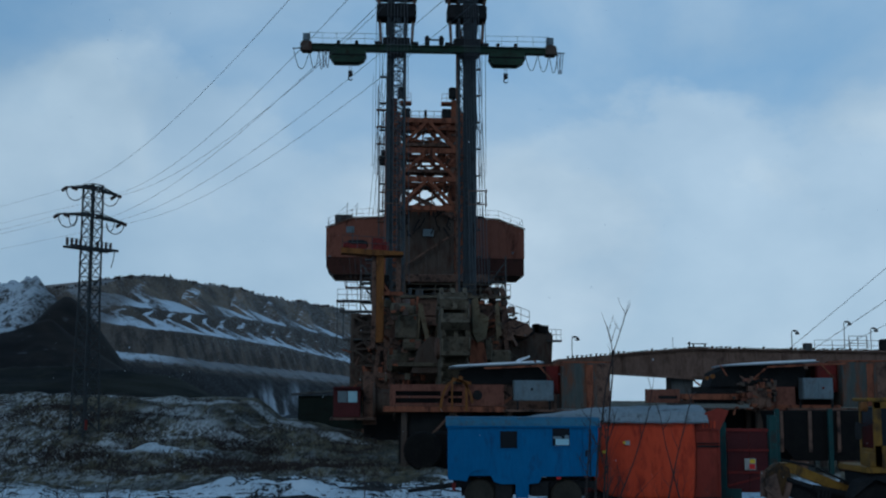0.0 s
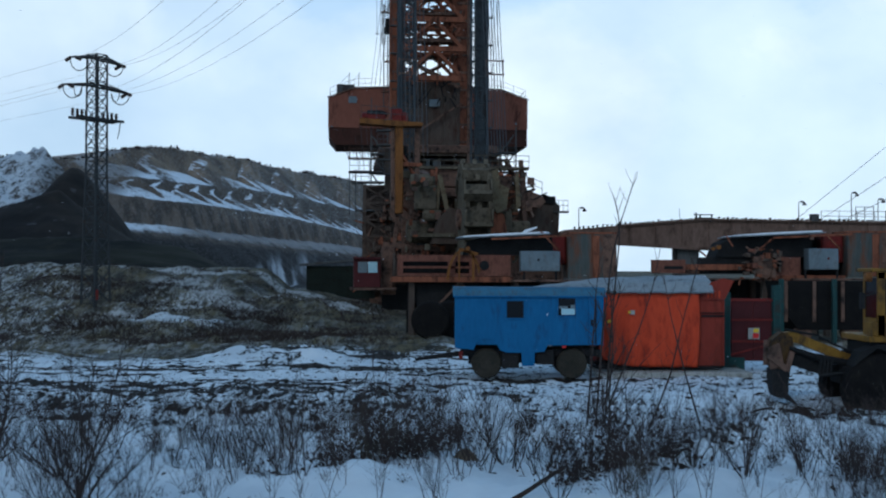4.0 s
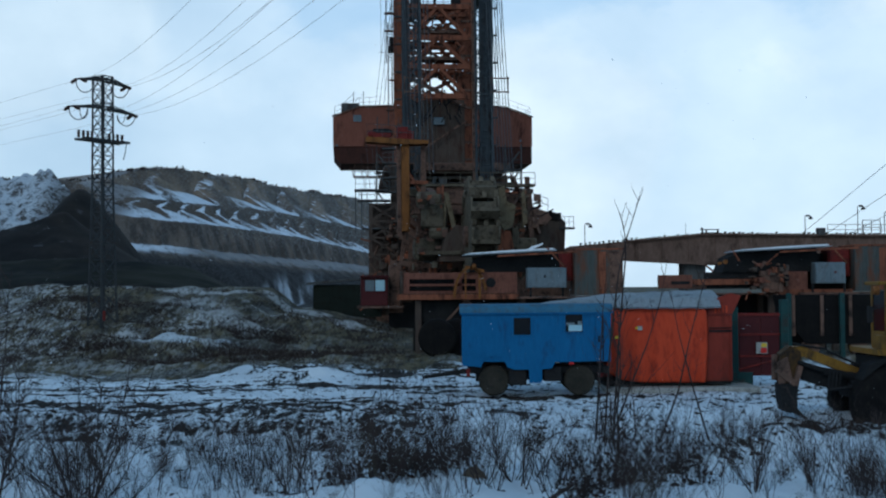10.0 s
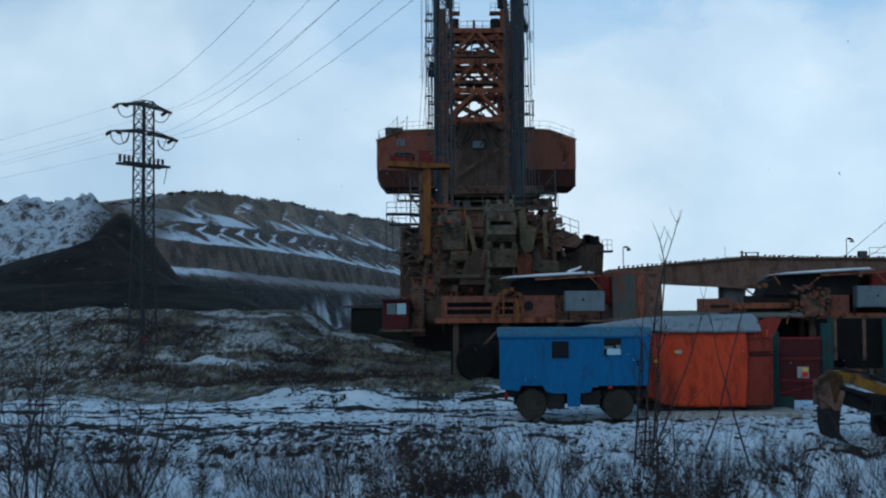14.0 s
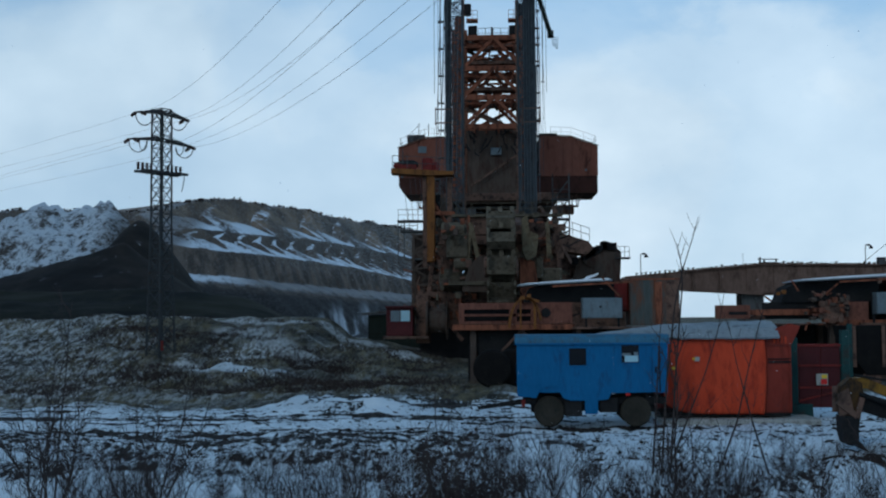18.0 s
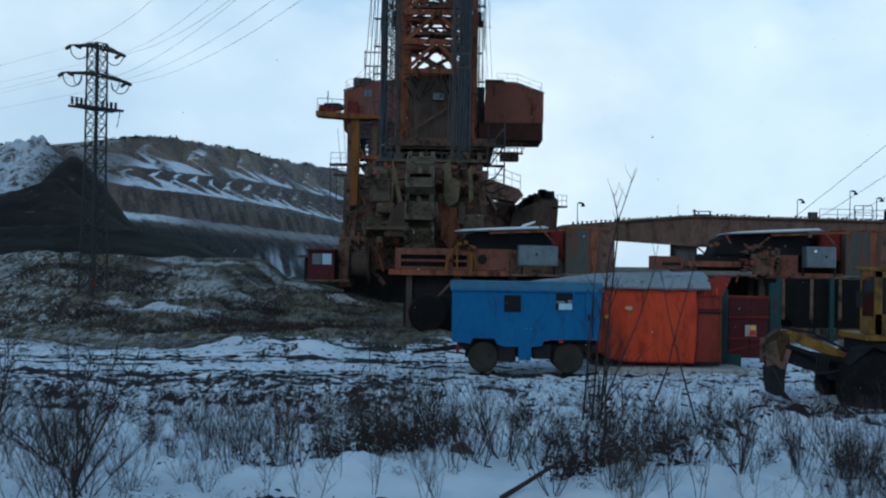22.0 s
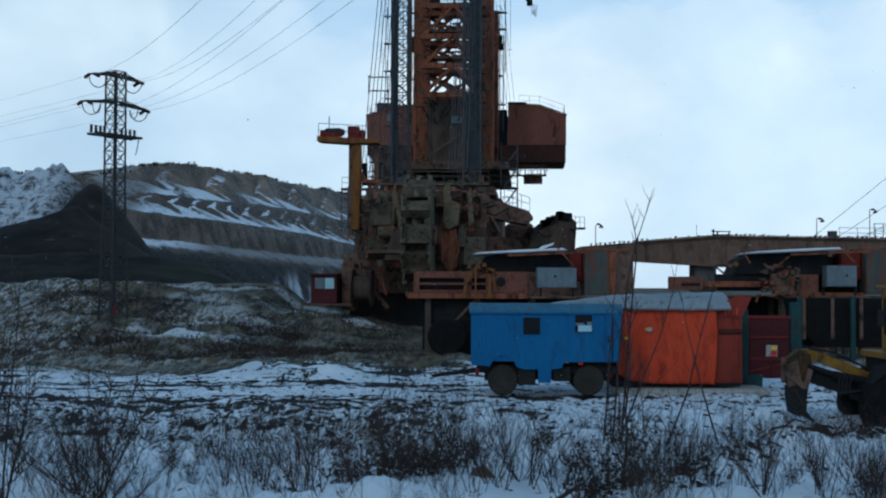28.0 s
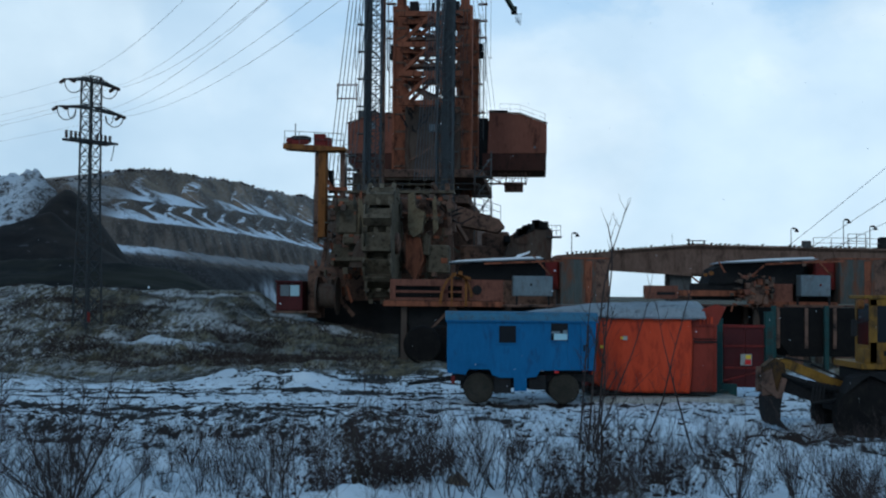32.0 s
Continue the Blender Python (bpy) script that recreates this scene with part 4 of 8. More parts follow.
tip_cone("backdrop_dark_heap", "smooth dark coaly spoil heap", -102.5, 326, 24.9, 8.0, 23.0, 9.0, 12, 141)
heap("backdrop_dark_bank", MIRE, "low dark grassy earth bank before the benches", -104, 250, 150, 40, 12.3, 1.8, 1.5, 151, 1.0, 0.445)


# ---------- power line ----------
def pylon(at, rise=0.0):
    """A pylon; one on lower ground stands on a taller foot section."""
    e = thing("power_pylon", at, "grey lattice steel power pylon with three crossarms", "pylon", "power line pylons")
    b = Build()
    b.lattice((0, 0, -rise), (0, 0, 9.5), 1.35, 0.95, 9, 0.10, 0.04)
    b.lattice((0, 0, 9.5), (0, 0, 17.4), 0.95, 0.9, 9, 0.09, 0.04)
    put("mast", b, LATTICE, e)
    for z, half in ((17.2, 1.95), (15.36, 2.5)):
        arm = None
        for sy in (-0.47, 0.47):
            b = Build()
            for h in (-half, half):
                b.beam((h, sy * 0.3, z - 0.2), (0, sy, z), 0.08, 0.11).beam((h, sy * 0.3, z - 0.2), (0, sy, z + 0.2), 0.05)
            if arm is None:
                arm = put("crossarm", b, LATTICE, e)
            else:
                put("arm_chord", b, LATTICE, arm)
        for k in range(-4, 5):
            f = abs(k) / 4
            put("arm_tie", Build().beam((k * half / 4, -0.47 + 0.30 * f, z - 0.2 * f), (k * half / 4, 0.47 - 0.30 * f, z - 0.2 * f), 0.07), LATTICE, arm)
        for sx in (-1, 1):
            for sy in (-1, 1):
                b = Build()
                for i in range(5):
                    b.lathe((sx * half + sy * sx * 0.1, sy * (0.2 + i * 0.085), z - 0.27 - i * 0.03), "y", [(-0.04, 0.04), (-0.02, 0.12), (0.02, 0.12), (0.04, 0.04)], 8)
                put("insulator_string", b, INSUL, arm)
            pts = [(sx * half, 0.58 * math.cos(a), z - 0.32 - 0.72 * math.sin(a)) for a in (math.pi * i / 10 for i in range(11))]
            b = Build().tube(pts, [0.035] * len(pts))
            # the jumper hangs out sideways from the arm's end
            if half > 2:
                inner = [(sx * (half - 0.95), 0.4 * math.cos(a), z - 0.3 - 0.6 * math.sin(a)) for a in (math.pi * i / 10 for i in range(11))]
                put("jumper_loop", Build().tube(inner, [0.028] * len(inner)), CABLE, arm)
            put("jumper_loop", b, CABLE, arm, at=Matrix.Translation((sx * (half - 0.5), 0, 0)) @ Matrix.Rotation(radians(40), 4, "Z") @ Matrix.Translation((-sx * half, 0, 0)))
    plat = put("switch_platform", Build().beam((-1.85, -0.5, 13.12), (1.85, -0.5, 13.12), 0.12, 0.16), LATTICE, e)
    put("platform_beam", Build().beam((-1.85, 0.5, 13.12), (1.85, 0.5, 13.12), 0.12, 0.16), LATTICE, plat)
    for k in range(-3, 4):
        put("platform_tie", Build().beam((k * 0.6, -0.44, 13.12), (k * 0.6, 0.44, 13.12), 0.08), LATTICE, plat)
    for x in (-1.8, -1.42, -1.06, -0.72, 0.72, 1.06, 1.42, 1.8):
        b = Build().lathe((x, 0.2, 13.2), "z", [(0, 0.06), (0.1, 0.12), (0.2, 0.07), (0.3, 0.12), (0.4, 0.07), (0.5, 0.12), (0.47, 0.05)], 8)
        put("post_insulator", b, INSUL, plat)
    for x, q in ((-1.35, -1.6), (1.35, 1.05)):
        put("drop_cable", Build().rod((x, -0.75, 13.0), ((x + q) / 2, -0.8, 12.4), 0.03, 5).rod(((x + q) / 2, -0.8, 12.4), (q, -0.8, 11.9), 0.03, 5), CABLE, plat)
    put("warning_plate", Build().box(-0.82, -0.62, -1.02, -0.99, 1.3, 1.95), RED, e, "small red warning plate")
    for sx in (-1, 1):
        for sy in (-1, 1):
            put("footing", Build().box(sx * 0.68 - 0.22, sx * 0.68 + 0.22, sy * 0.68 - 0.22, sy * 0.68 + 0.22, -1.2 - rise, 0.12 - rise, 0.06), CONCRETE, e)
    return e


P1 = Vector((-22.7, 80.0, 0.3))
first = pylon(Matrix.Translation(P1) @ Matrix.Rotation(radians(56), 4, "Z"))
P2 = Vector((17.87, -13.94, 3.99))
TURN2 = 192.65
pylon(Matrix.Translation(P2) @ Matrix.Rotation(radians(TURN2), 4, "Z"), 2.2)
P3 = Vector((-120.0, 170.0, 0.0))
copy_thing(first, Matrix.Translation(P3) @ Matrix.Rotation(radians(-40), 4, "Z"))


def wire(p, q, sag, r=0.014, n=36, name="power_line", label="thin sagging power line conductor", parent=None):
    p, q = Vector(p), Vector(q)
    b = Build()
    pts = [p.lerp(q, i / n) - Vector((0, 0, sag * 4 * (i / n) * (1 - i / n))) for i in range(n + 1)]
    for a, c in zip(pts, pts[1:]):
        b.rod(a, c, r, 5)
    ob = put(name, b, CABLE, parent)
    if parent is None:
        tagged(ob, label, "cable", "power line conductors", "structure")
    return ob


# each conductor's place on the first pylon, then where it lands on the second
for x, z, x2, z2 in ((-1.95, 16.95, 2.4, 15.05), (1.5, 16.95, 2.16, 15.19), (1.95, 16.95, 0.46, 15.13),
                     (0.6, 15.1, -0.4, 17.03), (1.6, 15.1, -2.48, 16.91), (2.5, 15.1, -1.38, 15.04)):
    here = P1 + Matrix.Rotation(radians(56), 3, "Z") @ Vector((x, 0, z))
    wire(here, P2 + Matrix.Rotation(radians(TURN2), 3, "Z") @ Vector((x2, 0, z2)), 3.97, 0.0075, 60)
for x, z in ((-1.95, 16.95), (1.95, 16.95), (-2.5, 15.1), (-1.6, 15.1), (2.5, 15.1)):
    here = P1 + Matrix.Rotation(radians(56), 3, "Z") @ Vector((x, 0, z))
    wire(here, P3 + Matrix.Rotation(radians(-40), 3, "Z") @ Vector((x, 0, z)), 1.0, 0.007)


# ---------- blue workshop trailer ----------
def wheel(parent, x, y, z, r, w, tyre=RUBBER, rim=MUDWHEEL, lugs=0):
    """A wheel on a cross axle: tyre and rim."""
    t = Build().lathe((x, y, z), "y", [(-w / 2, r * 0.47), (-w / 2, r * 0.9), (-w * 0.36, r), (w * 0.36, r), (w / 2, r * 0.9), (w / 2, r * 0.47)], 28)
    for i in range(lugs):
        a = 2 * math.pi * i / lugs
        p = (x + r * 1.0 * math.cos(a), y, z + r * 1.0 * math.sin(a))
        t.beam((p[0], y - w * 0.48, p[2]), (p[0] + 0.08 * math.sin(a), y + w * 0.48, p[2] - 0.08 * math.cos(a)), r * 0.09)
    tyre_ob = put("tyre", t, tyre, parent, smooth=False)
    h = Build().lathe((x, y, z), "y", [(-w * 0.40, r * 0.10), (-w * 0.40, r * 0.2), (-w * 0.3, r * 0.28), (-w * 0.36, r * 0.52), (-w * 0.5, r * 0.63), (w * 0.5, r * 0.63), (w * 0.4, r * 0.2)], 24)
    put("rim", h, rim, tyre_ob)
    return tyre_ob


def rounded_body(x0, x1, y0, y1, z0, z1, r, n=5):
    """A body with its long roof edges rounded: outline in y-z, pushed along x."""
    out = [(y0, z0), (y1, z0)]
    out += [(y1 - r + r * math.cos(a), z1 - r + r * math.sin(a)) for a in (math.pi / 2 * i / n for i in range(n + 1))]
    out += [(y0 + r - r * math.sin(a), z1 - r + r * math.cos(a)) for a in (math.pi / 2 * i / n for i in range(n + 1))]
    return Build().prism_x(out, x0, x1)


def trailer():
    e = thing("workshop_trailer", pose(0.45, 40.0, 0.05), "faded blue sheet metal workshop trailer on four muddy wheels", "trailer")
    # front wall in its outline with wheel arches, thick shell behind
    L_ = 4.9
    front = [(0.06, 0.98), (0.38, 0.98)]
    front += [(1.05 - 0.47 * math.cos(a), 0.72 + 0.60 * math.sin(a)) for a in (math.pi * (0.12 + 0.76 * i / 8) for i in range(9))]
    front += [(1.72, 0.86), (2.2, 0.86), (2.2, 0.42), (2.62, 0.42), (2.62, 0.86), (2.95, 0.90), (3.05, 1.10), (4.35, 1.12), (4.88, 1.10), (4.9, 2.72), (0, 2.72), (0, 1.05)]
    put("front_wall", Build().prism(front, 0.0, 0.05), BLUE, e)
    shell = rounded_body(0.02, L_ - 0.02, 0.055, 2.25, 1.12, 2.70, 0.05)
    put("body", shell, BLUE, e)
    put("roof", rounded_body(-0.05, L_ + 0.05, -0.06, 2.36, 2.72, 3.0, 0.24), BLUE_ROOF, e, "weathered blue-grey curved roof")
    put("drip_rail", Build().box(-0.06, L_ + 0.06, -0.075, -0.03, 2.68, 2.73), BLUE, e)
    for x in (0.47, 1.4, 2.35, 3.15, 3.95):
        put("panel_seam", Build().box(x, x + 0.025, -0.012, 0.0, 1.15 if x > 2.9 else 1.35, 2.68), BLUE, e)
    for x, z, board in ((1.7, 2.0, False), (3.4, 2.09, True)):
        w = put("window", Build().box(x - 0.04, x + 0.60, -0.035, -0.004, z - 0.04, z + 0.0).box(x - 0.04, x + 0.6, -0.035, -0.004, z + 0.56, z + 0.60)
                .box(x - 0.04, x, -0.035, -0.004, z, z + 0.56).box(x + 0.56, x + 0.6, -0.035, -0.004, z, z + 0.56), BLUE, e)
        put("pane", Build().box(x, x + 0.56, -0.014, -0.004, z, z + 0.56), GLASS, w)
        if board:
            put("curtain", Build().box(x + 0.10, x + 0.54, -0.022, -0.016, z + 0.02, z + 0.22), PALEBLUE, w, "pale blue board in the window")
            put("curtain", Build().box(x + 0.02, x + 0.30, -0.024, -0.018, z + 0.22, z + 0.30).box(x + 0.4, x + 0.54, -0.024, -0.018, z + 0.22, z + 0.34), GREYBOX, w, "grey board in the window")
    door = put("end_door", Build().box(4.40, 4.86, -0.05, -0.01, 1.14, 2.66), BLUE, e)
    put("door_handle", Build().box(4.46, 4.52, -0.09, -0.05, 1.75, 1.95), BLACK, door)
    put("door_bar", Build().rod((4.62, -0.075, 1.16), (4.62, -0.075, 2.62), 0.02, 6), BLACK, door)
    put("chassis", Build().box(0.2, 4.85, 0.35, 0.55, 0.72, 0.95).box(0.2, 4.85, 1.7, 1.9, 0.72, 0.95).box(2.0, 2.9, 0.3, 1.9, 0.5, 0.75).box(0.8, 1.3, 0.2, 2.1, 0.45, 0.6).box(3.6, 4.1, 0.2, 2.1, 0.45, 0.6), BLACK, e)
    # black boards behind the wheels stand in for shade in the arches
    for x in (0.45, 3.25):
        put("arch_lining", Build().box(x, x + 1.25, 0.52, 0.56, 0.45, 1.15), BLACK, e)
    put("tool_box", Build().box(1.55, 2.12, 0.12, 0.7, 0.34, 0.88, 0.03), BLACK, e)
    # second dark box added to close the bright gap under the body
    put("tool_box", Build().box(2.68, 3.28, 0.15, 0.8, 0.46, 0.95, 0.03), BLACK, e)
    put("reflector", Build().box(3.52, 3.66, -0.03, 0.0, 1.02, 1.09), SIGNRED, e)
    for x in (1.05, 3.87):
        for y in (0.32, 1.98):
            wheel(e, x, y, 0.49, 0.50, 0.30, MUDWHEEL, MUDWHEEL)
    put("drawbar", Build().beam((0.2, 0.6, 0.75), (-1.3, 1.1, 0.55), 0.1).beam((0.2, 1.7, 0.75), (-1.3, 1.1, 0.55), 0.1), BLACK, e)
    put("tail_lamp", Build().box(0.14, 0.26, -0.03, 0.0, 0.66, 0.9), RED, e)


trailer()


# ---------- orange tarpaulin shelter ----------
def shelter():
    e = thing("tarpaulin_shelter", pose(5.45, 42.0, 0.0), "long site shelter hung with bright orange tarpaulin, grey sheet roof", "shelter")
    nx, nz = 70, 26
    u, v = np.meshgrid(np.linspace(0, 1, nx), np.linspace(0, 1, nz))
    x = u * 3.36 + 0.02
    z = 0.30 + 0.42 * np.exp(-u * 9) * (1 - v) + v * (2.86 - 0.30 - 0.42 * np.exp(-u * 9) * (1 - v))
    y = 0.05 * np.sin(u * 31 + 2 * v) * (1.1 - v) + 0.06 * (fbm(u * 6, v * 3, 201) - 0.5) - 0.10 * np.exp(-((u - 0.97) / 0.04) ** 2)
    x = x + 0.10 * np.sin(v * 2.6) * ease(u, 0.9, 1.0)
    tarp = put("tarpaulin", grid_mesh("tarpaulin", x, y, z), ORANGE, e)
    so = tarp.modifiers.new("thick", "SOLIDIFY")
    so.thickness = 0.03
    for px, pz, w, h, m in ((0.28, 1.82, 0.16, 0.09, SIGNYELLOW), (1.05, 2.10, 0.17, 0.15, CONCRETE), (0.98, 2.14, 0.09, 0.08, SIGNYELLOW)):
        put("patch", Build().box(px, px + w, -0.14 if m is SIGNYELLOW and px < 1 and px > 0.5 else -0.12, -0.105, pz, pz + h, 0.012), m, tarp, "torn taped patch")
    # return panel, set back, with slatted top
    put("side_panel", Build().box(3.42, 4.34, 0.12, 0.22, 0.34, 2.60).box(3.44, 3.50, 0.08, 0.12, 0.34, 2.6).box(4.28, 4.34, 0.08, 0.12, 0.34, 2.6), FADED, e, "faded red return panel")
    put("side_strip", Build().box(3.56, 4.34, 0.06, 0.12, 2.02, 2.08).box(3.56, 4.34, 0.06, 0.12, 2.14, 2.17), BLACK, e)
    put("gable_sheet", Build().prism([(3.45, 2.62), (4.34, 2.62), (4.66, 3.26), (4.3, 3.36), (3.86, 3.2)], 0.04, 0.10), FADED, e, "bright red gable sheet")
    for i in range(4):
        put("vent_slot", Build().box(3.74 + i * 0.13, 3.79 + i * 0.13, 0.02, 0.038, 2.68, 2.92), ORANGE, e)
    # the roofing sheet sags and runs out low over the trailer's end
    us, ring = np.linspace(0, 1, 30), [(-0.18, 0.0), (-0.22, 0.10), (-0.05, 0.34), (0.15, 0.62), (0.6, 0.84), (1.2, 1.0), (1.8, 0.9), (2.4, 0.74), (2.5, 0.1), (2.4, 0.0)]
    top = np.interp(us, [0, 0.16, 0.45, 0.8, 1], [2.96, 3.12, 3.36, 3.44, 3.46])
    low = np.interp(us, [0, 0.42, 0.5, 1], [2.92, 2.90, 2.84, 2.84])
    b = Build()
    n = len(ring)
    b.add([(-2.7 + 6.6 * u, y + 0.02 * math.sin(31 * u + 3 * h), lo + (hi - lo) * h + 0.015 * math.sin(47 * u + y)) for u, hi, lo in zip(us, top, low) for y, h in ring],
          [(k * n + i, k * n + (i + 1) % n, (k + 1) * n + (i + 1) % n, (k + 1) * n + i) for k in range(29) for i in range(n)] + [tuple(range(n)), tuple(range(29 * n, 30 * n))])
    put("roof", b, TARP, e, "sagging grey roofing sheet")
    for i in range(7):
        put("roof_seam", Build().beam((0.2 + i * 0.5, -0.23, 2.9), (0.22 + i * 0.5, 0.16, 3.24 + 0.01 * i), 0.03, 0.02), TARP, e)
    put("back_wall", Build().box(-0.2, 4.3, 2.2, 2.3, 0.3, 2.85), RED, e)
    put("end_wall", Build().box(-0.2, -0.1, 0.1, 2.2, 0.5, 2.85), RED, e)
    put("floor_frame", Build().box(-0.1, 4.3, 0.15, 2.2, 0.22, 0.34), BLACK, e)


shelter()
skid = put("concrete_slab", Build().box(5.3, 10.6, 41.4, 45.0, -0.4, 0.16, 0.05), CONCRETE)
tagged(skid, "pale concrete slab under the tarpaulin shelter", "slab", kind="structure")


def guard_cage():
    e = thing("red_guard_cage", pose(9.9, 43.6, 0.1), "dull red panelled cage between teal posts", "cage")
    for x in (0.15, 1.95):
        put("post", Build().box(x, x + 0.3, -0.1, 0.12, -0.1, 2.75 + 0.25 * (x > 1), 0.03), TEAL, e)
    for x0, x1 in ((-0.5, 0.1), (0.5, 1.25), (1.28, 1.92)):
        put("panel", Build().box(x0, x1, 0.0, 0.06, 0.35, 2.45), CRIMSON, e)
    for z in (0.95, 1.72, 2.42):
        put("rail", Build().box(-0.5, 2.2, -0.06, -0.01, z, z + 0.08), RED, e)
    s = put("safety_sign", Build().box(1.06, 1.46, -0.16, -0.13, 1.08, 1.48), CONCRETE, e, "small white, yellow and red safety sign")
    put("sign_field", Build().box(1.22, 1.43, -0.172, -0.164, 1.11, 1.29), SIGNRED, s)
    put("sign_field", Build().box(1.24, 1.43, -0.172, -0.164, 1.32, 1.45), SIGNYELLOW, s)
    put("teal_box", Build().box(-0.05, 0.95, -0.12, 0.5, -0.15, 0.42, 0.03), TEAL, e)
    put("back_panel", Build().box(-0.5, 2.3, 1.2, 1.26, 0.2, 2.5), RED, e)
    put("cross_tie", Build().beam((-0.4, -0.03, 0.3), (2.0, -0.03, 0.9), 0.06), RED, e)


guard_cage()


# ---------- yellow wheeled digger ----------
def digger():
    e = thing("wheeled_digger", pose(10.2, 33.0, float(land(11.5, 33)) - 0.13), "muddy yellow wheeled excavator with a folded digging arm", "excavator")
    for x in (1.4, 4.1):
        for y in (0.2, 2.1):
            wheel(e, x + 0.3, y, 0.66, 0.98, 0.55, RUBBER, BLACK)
    put("chassis", Build().box(0.9, 4.6, 0.5, 1.8, 0.75, 1.25, 0.05), BLACK, e)
    put("mudguard", Build().prism([(0.95, 1.3), (1.15, 1.72), (1.6, 1.87), (2.6, 1.92), (2.6, 1.3), (2.3, 1.5), (1.6, 1.8), (1.2, 1.5)], -0.1, 0.55), BLACK, e)
    put("turntable", Build().lathe((2.6, 1.15, 1.25), "z", [(0, 0.75), (0.25, 0.75)], 24), BLACK, e)
    put("deck", Build().box(1.4, 5.2, 0.0, 2.3, 1.95, 2.12, 0.03), YELLOW, e)
    put("belly", Build().box(1.5, 5.0, 0.1, 2.2, 1.1, 1.96, 0.1), BLACK, e)
    put("side_box", Build().box(1.5, 1.95, -0.02, 0.6, 2.12, 2.5, 0.04), YELLOW, e)
    put("engine_cover", Build().box(3.3, 5.3, 0.05, 2.25, 2.12, 3.1, 0.12), YELLOW, e)
    put("counterweight", Build().box(5.2, 5.8, 0.1, 2.2, 1.7, 2.9, 0.15), BLACK, e)
    cab = put("cab_frame", Build().box(1.62, 1.84, -0.03, 0.05, 2.12, 3.85, 0.02).box(2.9, 3.05, -0.03, 0.05, 2.12, 3.85, 0.02).box(1.62, 3.05, -0.03, 0.05, 2.12, 2.68)
              .box(1.62, 3.05, -0.03, 0.05, 3.68, 3.86).box(1.62, 1.72, 1.0, 1.1, 2.12, 3.85).box(2.95, 3.05, 0.05, 1.1, 2.12, 3.85).box(1.62, 1.7, 0.05, 1.0, 2.12, 2.6), YELLOW, e)
    put("cab_window", Build().box(1.84, 2.9, 0.0, 0.02, 2.68, 3.68), GLASS, cab)
    put("cab_window", Build().box(1.65, 1.67, 0.05, 1.0, 2.6, 3.7), GLASS, cab)
    put("cab_roof", Build().box(1.45, 3.15, -0.08, 1.18, 3.86, 3.96, 0.04), YELLOW, cab)
    put("lettering_bar", Build().box(2.0, 2.7, -0.045, -0.034, 2.32, 2.46), BLACK, cab)
    put("work_lamp", Build().lathe((1.42, 0.1, 3.72), "x", [(-0.1, 0.04), (-0.08, 0.12), (0.06, 0.14)], 12), OCHRE, cab)
    put("mirror_arm", Build().rod((1.62, -0.05, 3.3), (1.2, -0.2, 3.2), 0.02), BLACK, cab)
    put("mirror", Build().box(1.1, 1.22, -0.25, -0.05, 2.85, 3.3, 0.03), BLACK, cab)
    # boom folded low, dipper hanging, claw bucket
    boom = put("boom", Build().prism([(1.75, 1.22), (1.1, 1.46), (-0.35, 2.04), (-0.72, 2.02), (-0.8, 1.80), (-0.3, 1.74), (0.9, 1.26), (1.75, 0.95)], 0.95, 1.3), YELLOW, e, at=pose(0, 0, 0.14))
    put("boom_ram", Build().rod((1.5, 0.8, 1.1), (0.2, 0.85, 1.35), 0.11, 10).rod((0.2, 0.85, 1.35), (-0.5, 0.9, 1.6), 0.06, 8), BLACK, boom)
    put("boom_ram", Build().rod((1.6, 1.45, 0.95), (0.0, 1.4, 1.15), 0.13, 10).rod((0.0, 1.4, 1.15), (-0.4, 1.4, 1.6), 0.06, 8), BLACK, boom)
    put("ram_guard", Build().prism([(-0.34, 1.62), (-0.44, 1.12), (0.6, 0.78), (1.25, 1.0), (1.2, 1.2), (0.3, 1.42)], 1.02, 1.36), BLACK, boom, "black greasy plates below the boom")
    put("hose", Build().rod((1.2, 0.88, 1.5), (0.3, 0.84, 1.9), 0.03).rod((0.3, 0.84, 1.95), (-0.6, 0.9, 2.1), 0.03), BLACK, boom)
    dip = put("dipper", Build().prism([(-0.98, 1.82), (-0.70, 2.05), (-0.42, 1.9), (-0.36, 1.45), (-0.5, 0.98), (-0.95, 0.98), (-1.12, 1.35)], 0.9, 1.35), MUDYELLOW, e, "mud-caked yellow dipper arm", at=pose(0, 0, 0.14))
    put("dipper_ram", Build().rod((-1.08, 1.1, 1.8), (-1.1, 1.1, 1.1), 0.09, 10), RUST_DARK, dip)
    put("linkage", Build().beam((-1.1, 0.85, 1.4), (-0.6, 0.85, 1.0), 0.16).beam((-0.45, 0.85, 1.5), (-0.6, 0.85, 0.95), 0.14), RUST_DARK, dip)
    put("muddy_plate", Build().prism([(-1.1, 1.6), (-0.8, 1.75), (-0.66, 1.1), (-1.05, 1.0)], 0.84, 0.9), RUST_DARK, dip)
    bucket = put("bucket", Build().prism([(-1.02, 1.05), (-0.5, 1.05), (-0.56, 0.7), (-0.55, 0.42), (-0.74, 0.22), (-0.92, 0.30), (-1.0, 0.6)], 0.8, 1.4), BLACK, e, "black toothed bucket", at=pose(0, 0, 0.1))
    for y in (0.78, 1.0, 1.22, 1.44):
        put("tooth", Build().prism([(-0.9, 0.34), (-0.62, 0.42), (-0.36, 0.14), (-0.34, 0.08), (-0.55, 0.2)], y - 0.05, y + 0.05), BLACK, bucket)
